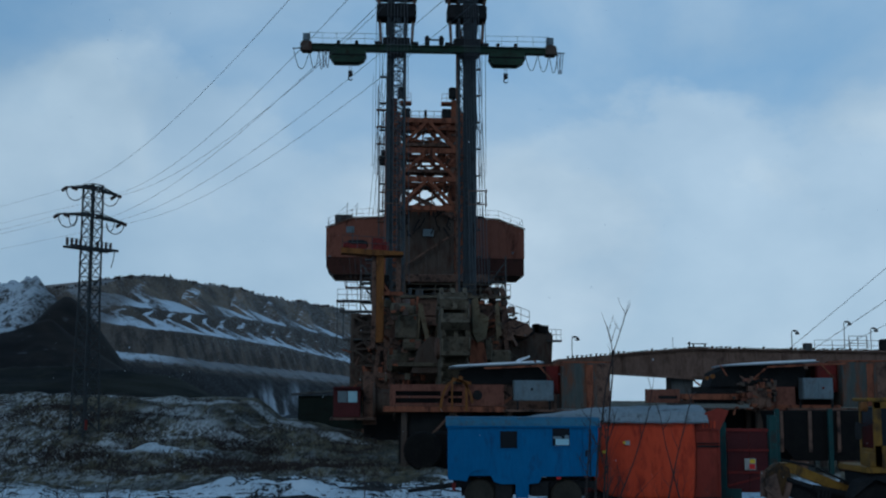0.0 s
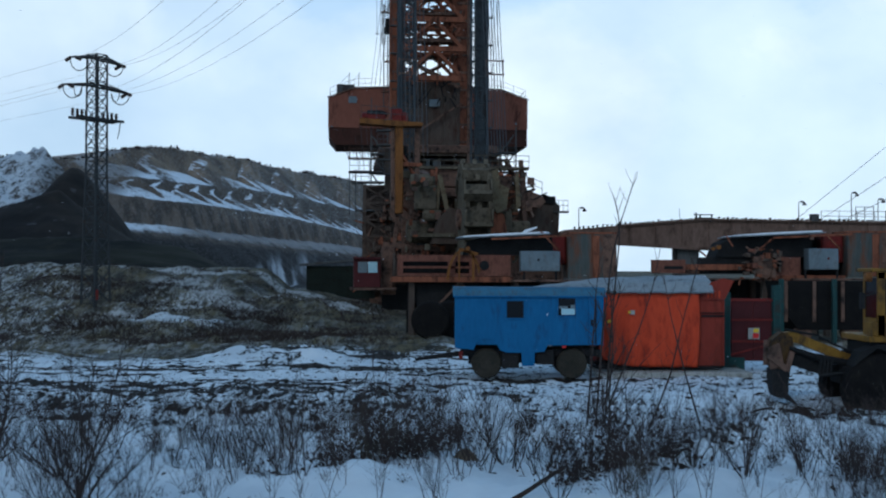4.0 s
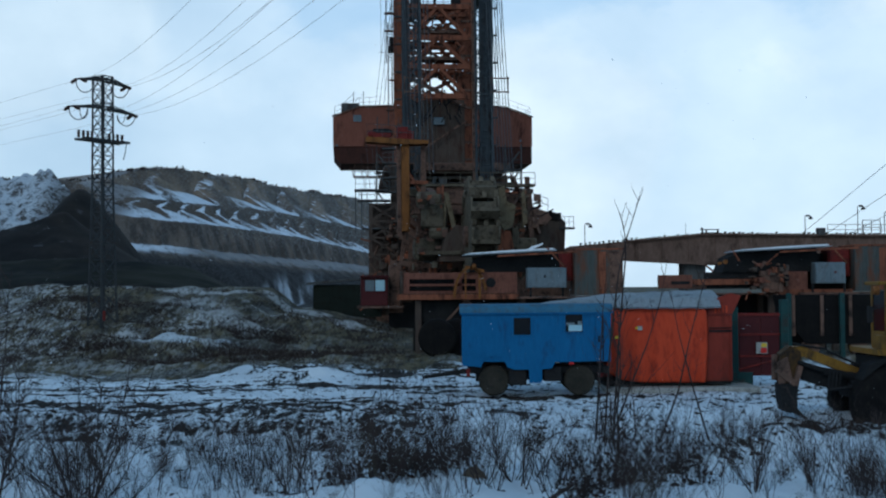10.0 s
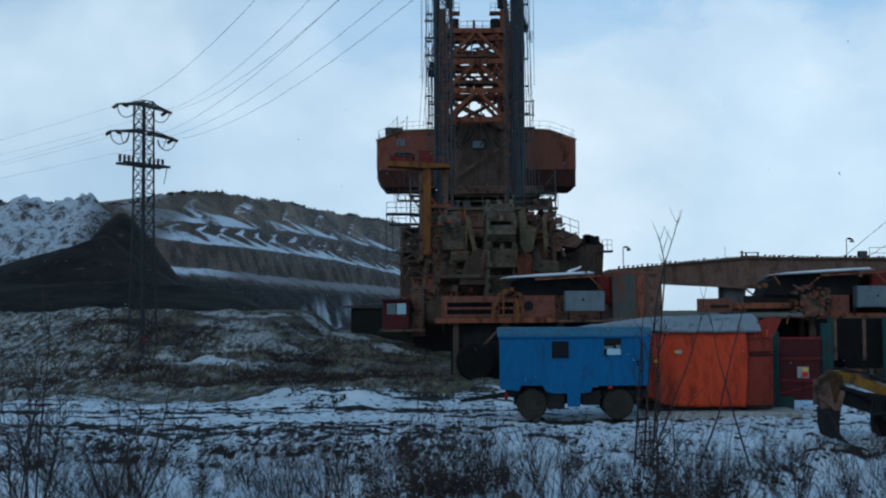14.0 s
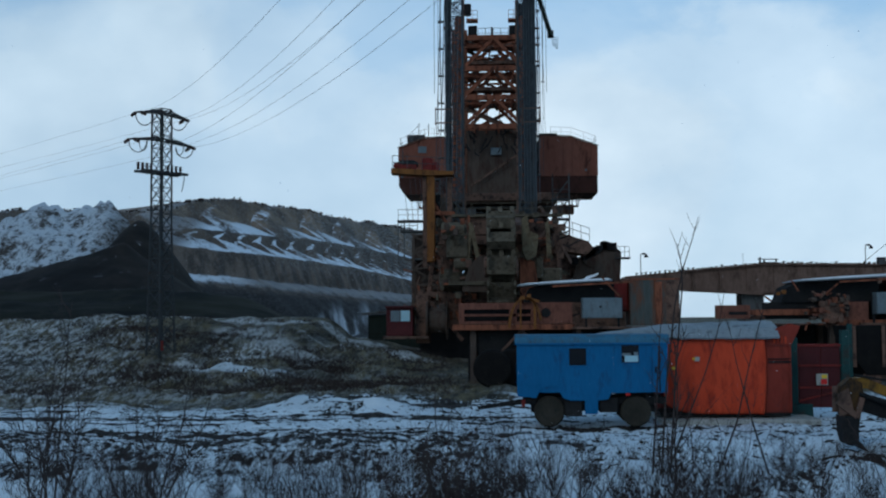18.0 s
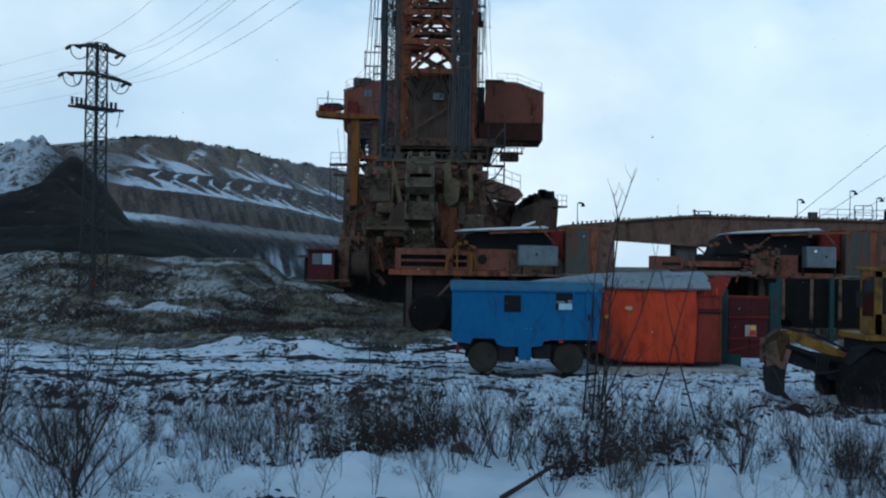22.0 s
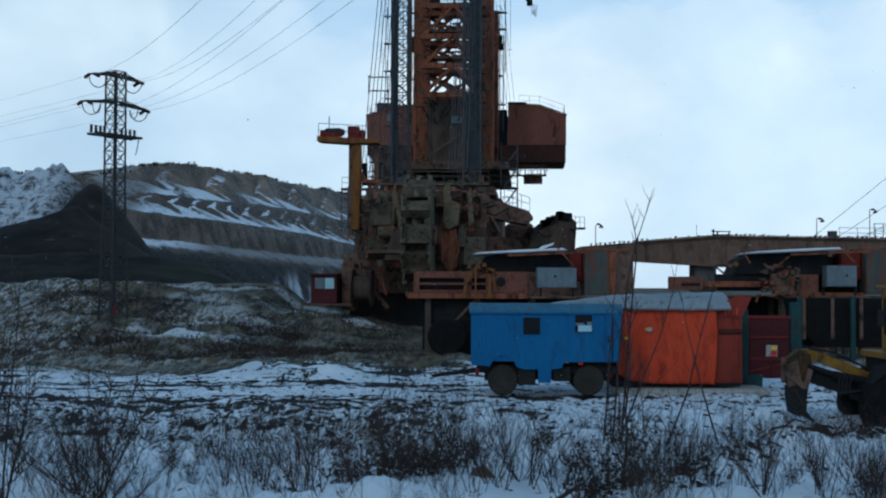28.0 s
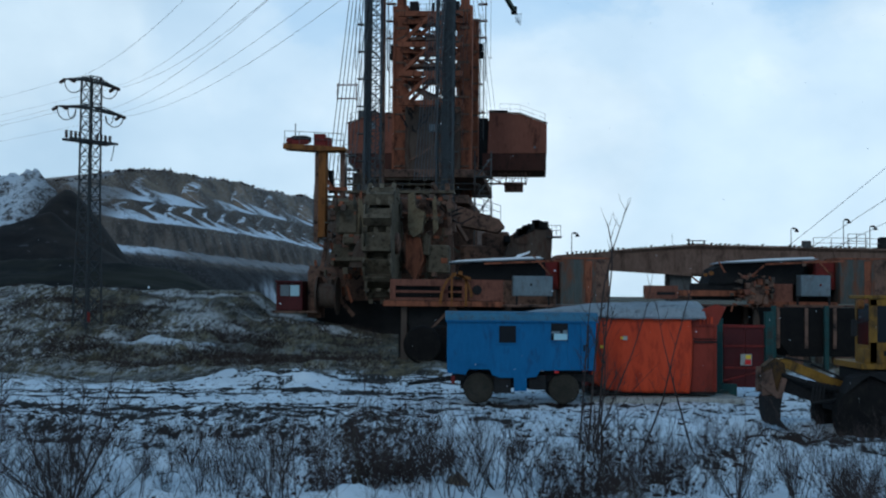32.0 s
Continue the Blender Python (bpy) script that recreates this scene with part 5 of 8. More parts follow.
    for y in (-0.05, 2.0):
        put("step", Build().box(1.9, 2.5, y - 0.1, y + 0.3, 0.47, 0.7), BLACK, e)
    for i in range(4):
        put("hydraulic_hose", Build().rod((0.8 + i * 0.12, 0.3, 1.1), (0.2 + i * 0.1, 0.5, 1.0), 0.035).rod((0.2 + i * 0.1, 0.5, 1.0), (0.3 + i * 0.1, 0.6, 1.5), 0.035), BLACK, e)


digger()


# ---------- conveyor drive stations ----------
def drive_station(at, label, big):
    e = thing("conveyor_drive_station", at, label, "drive station", "conveyor drive stations")
    x1 = 6.05 if not big else 8.4
    d = 1.65 if big else 0.0
    # slotted girder frame
    fr = Build()
    if big:
        put("girder_end", Build().box(0.26, 2.05, 0.0, 0.5, 3.34, 4.06, 0.02), RUST_PALE, e)
        put("girder_slot", Build().box(0.9, 1.9, -0.02, 0.0, 3.55, 3.72), BLACK, e)
        put("slim_beam", Build().box(2.05, 6.6, 0.02, 0.3, 3.52, 3.82), RUST, e)
        put("slim_beam", Build().box(2.05, 6.6, 0.9, 1.1, 3.3, 3.5), RUST_DARK, e)
        fr.box(6.6, 8.25, 0.0, 1.4, 3.2, 4.2, 0.03)
    else:
        fr.box(0.0, x1, 0.0, 0.16, 4.05, 4.40).box(0.0, x1, 0.0, 0.16, 3.28, 3.42).box(0.0, 0.30, 0.0, 0.16, 3.42, 4.05).box(x1 - 2.2, x1, 0.0, 0.16, 3.42, 4.05)
        fr.box(2.7, 3.1, 0.0, 0.16, 3.42, 4.05).box(0.3, x1 - 2.2, 0.0, 0.16, 3.68, 3.80).box(0.0, x1, 1.7, 1.86, 3.28, 4.40).box(0, 0.2, 0.16, 1.7, 3.28, 4.4).box(x1 - 0.2, x1, 0.16, 1.7, 3.28, 4.4)
    girder = put("girder_frame", fr, RUST_PALE, e)
    put("bearing_hole", Build().lathe((x1 - 1.4, -0.02, 3.85), "y", [(-0.03, 0.2), (-0.03, 0.26), (0.03, 0.26)], 18), BLACK, girder)
    for y in (-0.2, 1.8):
        put("deck_beam", Build().box(6.5 if big else -0.35, 10.6 if big else x1 + 0.1, y, y + 0.3, 2.95, 3.24, 0.03), RUST, e)
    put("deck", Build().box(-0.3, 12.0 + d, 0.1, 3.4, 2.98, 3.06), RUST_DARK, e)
    # black core keeps the girder's slots dark
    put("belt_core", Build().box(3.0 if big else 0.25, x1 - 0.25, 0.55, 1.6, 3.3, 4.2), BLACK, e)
    for i in range(7):
        put("idler", Build().rod((0.5 + i * 0.47, 0.2, 3.55), (0.5 + i * 0.47, 0.44, 3.55), 0.10, 10), BLACK, e)
    # yellow spoked guard
    sp = Build()
    c = (3.55, -0.32, 3.35)
    arc = [(c[0] + 0.85 * math.cos(a), c[1], c[2] - 0.3 + 1.6 * math.sin(a)) for a in (math.pi * (0.08 + 0.92 * i / 12) for i in range(13))]
    for p, q in zip(arc, arc[1:]):
        sp.beam(p, q, 0.14, 0.12)
    sp.beam((4.05, -0.32, 3.0), (4.05, -0.32, 4.5), 0.14).beam((3.3, -0.32, 4.7), (4.3, -0.32, 4.45), 0.14).beam((3.3, -0.32, 3.0), (3.3, -0.32, 4.5), 0.08)
    if not big:
        put("wheel_guard", sp, OCHRE, e, "ochre curved wheel guard")
    for x, z, r in ((3.45, 4.66, 0.1), (3.75, 4.74, 0.12)):
        put("pulley", Build().lathe((x, -0.3, z), "y", [(-0.15, r), (0.15, r)], 14), OCHRE, e)
    # black belt housing under a snowy sheet roof
    shell = [(3.75, 4.2), (4.1, 5.0), (4.8, 5.33), (8.85, 5.52), (9.0, 4.2)] if big else [(3.5, 4.42), (3.75, 5.15), (4.4, 5.35), (8.3, 5.6), (8.4, 4.42)]
    put("housing", Build().prism(shell, 0.4 if big else 0.5, 2.9), BLACK, e)
    q = 1.3 if big else 0.0
    roof = put("sheet_roof", Build().prism([(3.15 + q, 5.28), (8.15 + q, 5.52), (8.15 + q, 5.58), (3.15 + q, 5.34)], -0.5, 3.0), TARP, e)
    put("snow_cover", Build().prism([(3.2 + q, 5.345), (8.1 + q, 5.585), (7.9 + q, 5.66), (5.5 + q, 5.55), (3.6 + q, 5.42)], -0.45, 2.9), SNOW, roof, "snow lying on the sheet roof")
    if not big:
        put("curled_sheet", Build().prism([(6.65 + d, 5.58), (6.8 + d, 5.75), (7.15 + d, 5.84), (7.45 + d, 5.95), (7.4 + d, 5.83), (7.15 + d, 5.72), (6.95 + d, 5.64)], -0.4, 0.1), SNOW, e, "curled snowy sheet edge")
    put("purlin", Build().beam((5.0 + d, -0.45, 5.25), (9.2 + d, -0.45, 5.45), 0.1).beam((7.6 + d, -0.45, 5.7), (8.6 + d, -0.45, 4.6), 0.08), RUST, e)
    cab = put("control_cabinet", Build().box(8.55 if big else 6.55, 10.15 if big else 8.65, -0.45, 0.5, 3.55, 4.68 if big else 4.62, 0.04), GREYBOX, e, "pale blue-grey control cabinet")
    put("cabinet_door", Build().box(8.6 if big else 6.62, 9.3 if big else 7.55, -0.475, -0.45, 3.62, 4.55), GREYBOX, cab)
    put("cabinet_door", Build().box(9.36 if big else 7.62, 10.1 if big else 8.58, -0.475, -0.45, 3.62, 4.55), GREYBOX, cab)
    put("warning_spot", Build().lathe((9.6 if big else 7.5, -0.48, 4.15), "y", [(-0.02, 0.07), (0.0, 0.07)], 12), RED if big else BLACK, cab)
    put("cabinet_leg", Build().box(6.7 + d, 6.8 + d, -0.4, -0.3, 3.06, 3.55), BLACK, e)
    put("cabinet_leg", Build().box(8.4 + d, 8.5 + d, -0.4, -0.3, 3.06, 3.55), BLACK, e)
    put("red_drum", Build().box(7.9 + d, 9.1 + d, 0.55, 2.0, 3.9, 5.5, 0.1), RED, e)
    cont = put("sheet_container", Build().box(9.1 + d, 11.7 + d, -0.1, 2.4, 3.15, 5.55, 0.03), CONTAINER, e, "grey-green sheet container streaked with rust")
    for i in range(14):
        put("rib", Build().box(9.16 + d + i * 0.185, 9.22 + d + i * 0.185, -0.13, -0.1, 3.2, 5.5), CONTAINER, cont)
    put("rusted_panel", Build().box(10.42 + d, 10.78 + d, -0.145, -0.132, 3.2, 5.45), RUST, cont, "bright rust-streaked panel")
    put("rusted_panel", Build().box(10.98 + d, 11.68 + d, -0.145, -0.132, 3.2, 5.5), RUST_DARK, cont, "dark rusted panel")
    put("container_roof", Build().box(9.05 + d, 11.75 + d, -0.15, 2.45, 5.55, 5.63), RUST, cont)
    put("walkway", Build().box(6.0 + d, 12.1 + d, -0.6, -0.1, 2.98, 3.08), RUST_DARK, e)
    # legs
    for x in (0.6, 3.2, 6.2, 9.6, 11.4):
        for y in (0.2, 2.6):
            put("leg", Build().box(x, x + 0.32, y, y + 0.32, -3.5, 2.96, 0.03), MAST, e)
    put("brace", Build().beam((0.8, 0.3, 0.2), (3.3, 0.3, 2.9), 0.12).beam((3.4, 0.3, 2.9), (6.3, 0.3, 0.2), 0.12).beam((6.4, 0.3, 0.2), (9.7, 0.3, 2.9), 0.12), RUST_DARK, e)
    # added sheet paints the gloom under the deck; no wall is known there
    put("under_plate", Build().box(0.4, 10.1 if big else 9.4, 2.9, 3.0, -0.6, 2.96), BLACK, e, "added dark sheet for the gloom under the deck")
    if big:
        r = random.Random(5)
        # added panel closes the bright gaps round the cabinet
        put("housing_back", Build().box(8.0, 11.0, 1.5, 1.6, 3.06, 5.2), BLACK, e)
        put("tension_wheel", Build().lathe((6.2, -0.45, 3.7), "y", [(-0.1, 0.2), (-0.1, 0.62), (0.1, 0.62), (0.1, 0.5), (0.05, 0.45)], 22), RUST_DARK, e, "rusty tension wheel")
        for i in range(40):
            x, z = r.uniform(4.8, 7.0), r.uniform(2.8, 4.6)
            w, h = r.uniform(0.06, 0.32), r.uniform(0.06, 0.32)
            put("fitting", Build().box(x, x + w, -0.5 - 0.3 * r.random(), -0.2, z, z + h, 0.02), r.choice((RUST, RUST_DARK, MAST, RUST_PALE)), e)
        for i in range(16):
            x, z = r.uniform(4.4, 7.2), r.uniform(2.7, 4.9)
            put("rod", Build().beam((x, -0.6, z), (x + r.uniform(-0.9, 0.9), -0.5, z + r.uniform(-0.7, 0.7)), 0.07), r.choice((RUST, RUST_DARK, MAST)), e)
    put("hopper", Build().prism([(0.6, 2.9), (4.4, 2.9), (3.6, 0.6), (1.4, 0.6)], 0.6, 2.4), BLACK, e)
    return e


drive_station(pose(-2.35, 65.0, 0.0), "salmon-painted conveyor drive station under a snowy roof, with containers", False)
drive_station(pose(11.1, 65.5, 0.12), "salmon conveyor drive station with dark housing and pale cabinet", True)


def hopper_car(at):
    e = thing("hopper_car", at, "dark rusty hopper car standing under the drive station", "hopper")
    put("shell", Build().prism([(0, 2.9), (5.2, 2.9), (4.9, 1.2), (4.2, 0.5), (1.0, 0.5), (0.3, 1.4)], 0, 2.4), RUBBER, e)
    for x in (0.3, 1.7, 3.1, 4.5):
        put("rib", Build().box(x, x + 0.16, -0.08, 0.0, 0.9, 2.9), RUST_DARK, e)
    for x in (0.0, 2.6):
        put("post", Build().box(x, x + 0.22, -0.3, -0.1, -0.5, 3.0), TEAL, e)
    for x in (1.3, 3.6):
        put("axle_box", Build().lathe((x, 0.2, 0.35), "y", [(-0.15, 0.3), (-0.1, 0.42), (0.3, 0.42)], 16), RUST_DARK, e)


hopper_car(pose(16.6, 60.0, 0.2))


def loose_wheel(x, y):
    e = thing("spare_tyre", pose(x, y, float(land(x, y))), "large dark dump truck tyre standing on edge", "tyre")
    wheel(e, 0, 0, 0.9, 0.95, 0.8, RUBBER, BLACK)


loose_wheel(-0.55, 61.0)
loose_wheel(0.4, 62.0)


# ---------- conveyor bridge ----------
def bridge():
    e = thing("conveyor_bridge", pose(0, 0, 0), "long rusty plate girder conveyor bridge with lamps and handrails", "bridge")
    Y = 110.0
    knots = [(11.0, 7.2), (16.0, 7.62), (23.3, 8.2), (30.0, 8.1), (52.0, 7.8), (90.0, 7.4)]
    depth = [1.2, 1.7, 2.7, 2.9, 2.9, 2.9]
    out = [(x, z) for x, z in knots] + [(x, z - d) for (x, z), d in zip(knots[::-1], depth[::-1])]
    g = put("girder", Build().prism(out, Y, Y + 0.3), BRIDGE, e)
    put("girder", Build().prism(out, Y + 3.0, Y + 3.3), BRIDGE, e)
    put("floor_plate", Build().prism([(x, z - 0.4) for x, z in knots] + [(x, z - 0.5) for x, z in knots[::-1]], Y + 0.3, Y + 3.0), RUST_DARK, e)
    for off, h in ((0.0, 0.16), (-2.72, 0.16)):
        b = Build()
        for (xa, za), (xb, zb), d in zip(knots[1:], knots[2:], depth[1:]):
            b.beam((xa, Y - 0.15, za + off * (d / 2.9)), (xb, Y - 0.15, zb + off * 1.0), 0.35, h)
        put("flange", b, BRIDGE, g)
    for i in range(22):
        x = 17 + i * 2.4
        z = float(np.interp(x, [k[0] for k in knots], [k[1] for k in knots]))
        d = float(np.interp(x, [k[0] for k in knots], depth))
        put("stiffener", Build().box(x, x + 0.12, Y - 0.14, Y, z - d + 0.1, z - 0.05), BRIDGE, g)
    idlers = random.Random(61)
    for i in range(110):
        x = 12.0 + i * 0.42 + idlers.uniform(-0.06, 0.06)
        z = float(np.interp(x, [k[0] for k in knots], [k[1] for k in knots]))
        h = idlers.uniform(0.10, 0.24)
        put("idler", Build().box(x, x + 0.09, Y - 0.25, Y + 0.3, z, z + h).beam((x - 0.1, Y - 0.2, z + h), (x + 0.2, Y - 0.2, z + h), 0.05), BLACK, e)
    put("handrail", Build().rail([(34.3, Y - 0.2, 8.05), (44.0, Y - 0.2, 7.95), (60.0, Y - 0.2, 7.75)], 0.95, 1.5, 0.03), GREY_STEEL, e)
    put("hoop", Build().rail([(37.4, Y - 0.3, 8.05), (39.0, Y - 0.3, 8.05)], 1.3, 0.8, 0.04), GREY_STEEL, e)
    for x, h in ((12.4, 1.9), (32.25, 1.75), (37.0, 2.65), (39.4, 2.1)):
        z = float(np.interp(x, [k[0] for k in knots], [k[1] for k in knots]))
        hook = [(x, Y - 0.3, z), (x, Y - 0.3, z + h - 0.1), (x + 0.06, Y - 0.3, z + h), (x + 0.3, Y - 0.3, z + h + 0.04), (x + 0.48, Y - 0.3, z + h - 0.04)]
        lamp = put("lamp_post", Build().tube(hook, [0.045, 0.04, 0.035, 0.035, 0.03]), GREY_STEEL, e)
        put("lamp_head", Build().lathe((x + 0.5, Y - 0.3, z + h - 0.34), "z", [(0, 0.2), (0.06, 0.21), (0.16, 0.13), (0.3, 0.06)], 10), BLACK, lamp)
        put("floodlight", Build().box(x + 0.12, x + 0.4, Y - 0.5, Y - 0.2, z + h - 0.1, z + h + 0.06, 0.03), BLACK, lamp)
    # an open winch frame stands at the girder's bend
    b = Build().box(22.95, 24.55, Y - 0.2, Y + 0.4, 8.22, 8.34).box(22.85, 24.6, Y - 0.1, Y + 0.1, 8.58, 8.66)
    for x in (23.0, 23.35, 24.4):
        b.box(x, x + 0.1, Y - 0.1, Y + 0.1, 8.3, 8.6)
    put("winch_frame", b.box(22.95, 23.1, Y - 0.1, Y + 0.1, 8.6, 8.8), BLACK, e)
    put("aerial", Build().rod((21.5, Y - 0.2, 8.0), (21.5, Y - 0.2, 9.2), 0.025, 4), GREY_STEEL, e)
    put("motor_box", Build().box(33.4, 34.05, Y - 0.4, Y + 0.4, 8.05, 8.7), GREY_STEEL, e)
    put("motor_box", Build().box(40.4, 42.2, Y - 0.4, Y + 0.8, 8.0, 9.1, 0.2), BLACK, e)
    put("pier", Build().box(21.4, 23.4, Y + 0.4, Y + 2.9, -4, 5.6, 0.05), GREY_STEEL, e)
    put("pier", Build().box(45, 47, Y + 0.4, Y + 2.9, -4, 5.0, 0.05), GREY_STEEL, e)
    put("cross_brace", Build().beam((23.4, Y + 0.5, 4.0), (25.4, Y + 0.5, 5.4), 0.14).beam((23.4, Y + 0.5, 5.4), (25.4, Y + 0.5, 3.8), 0.14), RUST, e)
    put("ladder", Build().lattice((43.0, Y - 1, -3), (43.0, Y - 1, 6.5), 1.2, 1.2, 8, 0.1, 0.06), GREY_STEEL, e)
    put("head_frame", Build().box(9.0, 12.5, Y - 0.2, Y + 3.0, 5.0, 6.2, 0.1), RUST_DARK, e)
    put("stay_mast", Build().lattice((78, Y + 1.6, -3), (78, Y + 1.6, 48), 3, 2, 18, 0.3, 0.15), RUST, e)
    for x, zt in ((32.0, 46.0), (34.2, 37.5), (36.3, 29.5)):
        wire((x, Y + 0.2, 8.1), (78, Y + 1.6, zt), 0.3, 0.025, 4, "stay_cable", parent=e)


bridge()


# ---------- bucket wheel excavator: the slewing upper part ----------
excavator = thing("bucket_wheel_excavator", pose(-0.68, 130, 0), "giant rust-red bucket wheel excavator with twin masts and machine houses", "excavator")
E_ = excavator


def machine_houses():
    for s in (-1, 1):
        X = lambda a: s * a + 0.55
        near = 4.4 if s < 0 else 5.0
        body = put("machine_house", Build().prism([(X(near), 20.8), (X(12.2), 20.8), (X(12.2), 24.4), (X(8.9), 25.6), (X(near + 0.2), 25.75)], 18.4, 27.5), HOUSE, E_, "red oxide clad machine house")
        put("dark_skirt", Build().prism([(X(4.4), 18.7), (X(11.3 if s < 0 else 12.15), 18.7), (X(12.15), 19.7), (X(12.15), 20.78), (X(4.4), 20.78)], 18.5, 27.4), SKIRT, body, "dark red lower skirt")
        for i in range(1, 7):
            x = near + i * 1.02
            put("cladding_seam", Build().box(min(X(x), X(x + 0.05)), max(X(x), X(x + 0.05)), 18.34, 18.4, 21.0, 24.3 + max(0, (12.2 - x) * 0.2)), HOUSE, body)
        put("roof_edge", Build().beam((X(12.3), 18.3, 24.45), (X(8.9), 18.3, 25.68), 0.2, 0.14).beam((X(8.9), 18.3, 25.68), (X(near + 0.1), 18.3, 25.82), 0.2, 0.14), RUST_DARK, body)
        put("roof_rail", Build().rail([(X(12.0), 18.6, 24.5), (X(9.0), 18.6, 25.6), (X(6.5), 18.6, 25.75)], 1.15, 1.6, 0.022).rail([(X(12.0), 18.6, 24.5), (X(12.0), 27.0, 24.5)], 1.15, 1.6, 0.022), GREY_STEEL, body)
        ua, ub = (9.0, 11.2) if s < 0 else (5.1, 7.4)
        put("roof_unit", Build().box(min(X(ua), X(ub)), max(X(ua), X(ub)), 20.0, 22.0, 25.0, 26.3, 0.08), GREY_STEEL if s < 0 else BLACK, body)
        # added black block fills the gap between house and mast
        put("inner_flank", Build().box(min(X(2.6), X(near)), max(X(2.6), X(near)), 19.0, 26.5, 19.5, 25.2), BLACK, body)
        put("hung_gallery", Build().rail([(X(4.6), 18.8, 17.2), (X(9.8), 18.8, 17.2)], 1.1, 1.0, 0.04).box(min(X(4.6), X(9.8)), max(X(4.6), X(9.8)), 18.7, 19.8, 17.05, 17.2), RUST_DARK, E_)
        for x in (4.8, 6.4, 8.0, 9.6):
            put("hanger", Build().beam((X(x), 19.2, 17.1), (X(x), 19.2, 18.7), 0.1), RUST_DARK, E_)
            put("hanger_brace", Build().beam((X(x), 19.2, 17.1), (X(x + 0.8), 19.2, 18.7), 0.07), RUST_DARK, E_)
    h = Build().box(-9.2, -8.2, 18.3, 18.38, 23.8, 24.6)
    put("pale_hatch", h, GREYBOX, E_)
    put("service_gondola", Build().box(7.6, 9.9, 20.0, 22.0, 16.3, 17.4, 0.1), RUST_DARK, E_, "small hanging service gondola")
    for p, q in (((7.8, 20.5, 17.4), (7.8, 20.5, 18.8)), ((9.7, 20.5, 17.4), (9.7, 20.5, 18.8)), ((7.8, 20.5, 17.0), (5.8, 20.5, 18.0))):
        put("gondola_hanger", Build().beam(p, q, 0.12), RUST_DARK, E_)
    put("wall_lamp", Build().lathe((11.3, 18.3, 21.5), "y", [(-0.1, 0.06), (-0.1, 0.13), (0.1, 0.14)], 10), GREYBOX, E_)
    put("wall_lamp", Build().lathe((-11.2, 18.3, 20.9), "y", [(-0.1, 0.06), (-0.1, 0.13), (0.1, 0.14)], 10), GREYBOX, E_)
    for x in (-9.2, -8.0):
        put("antenna", Build().rod((x, 19, 25.5), (x + 0.1, 19, 27.6), 0.04).rod((x, 19, 27.3), (x - 1.5, 19, 25.8), 0.02), GREY_STEEL, E_)


machine_houses()


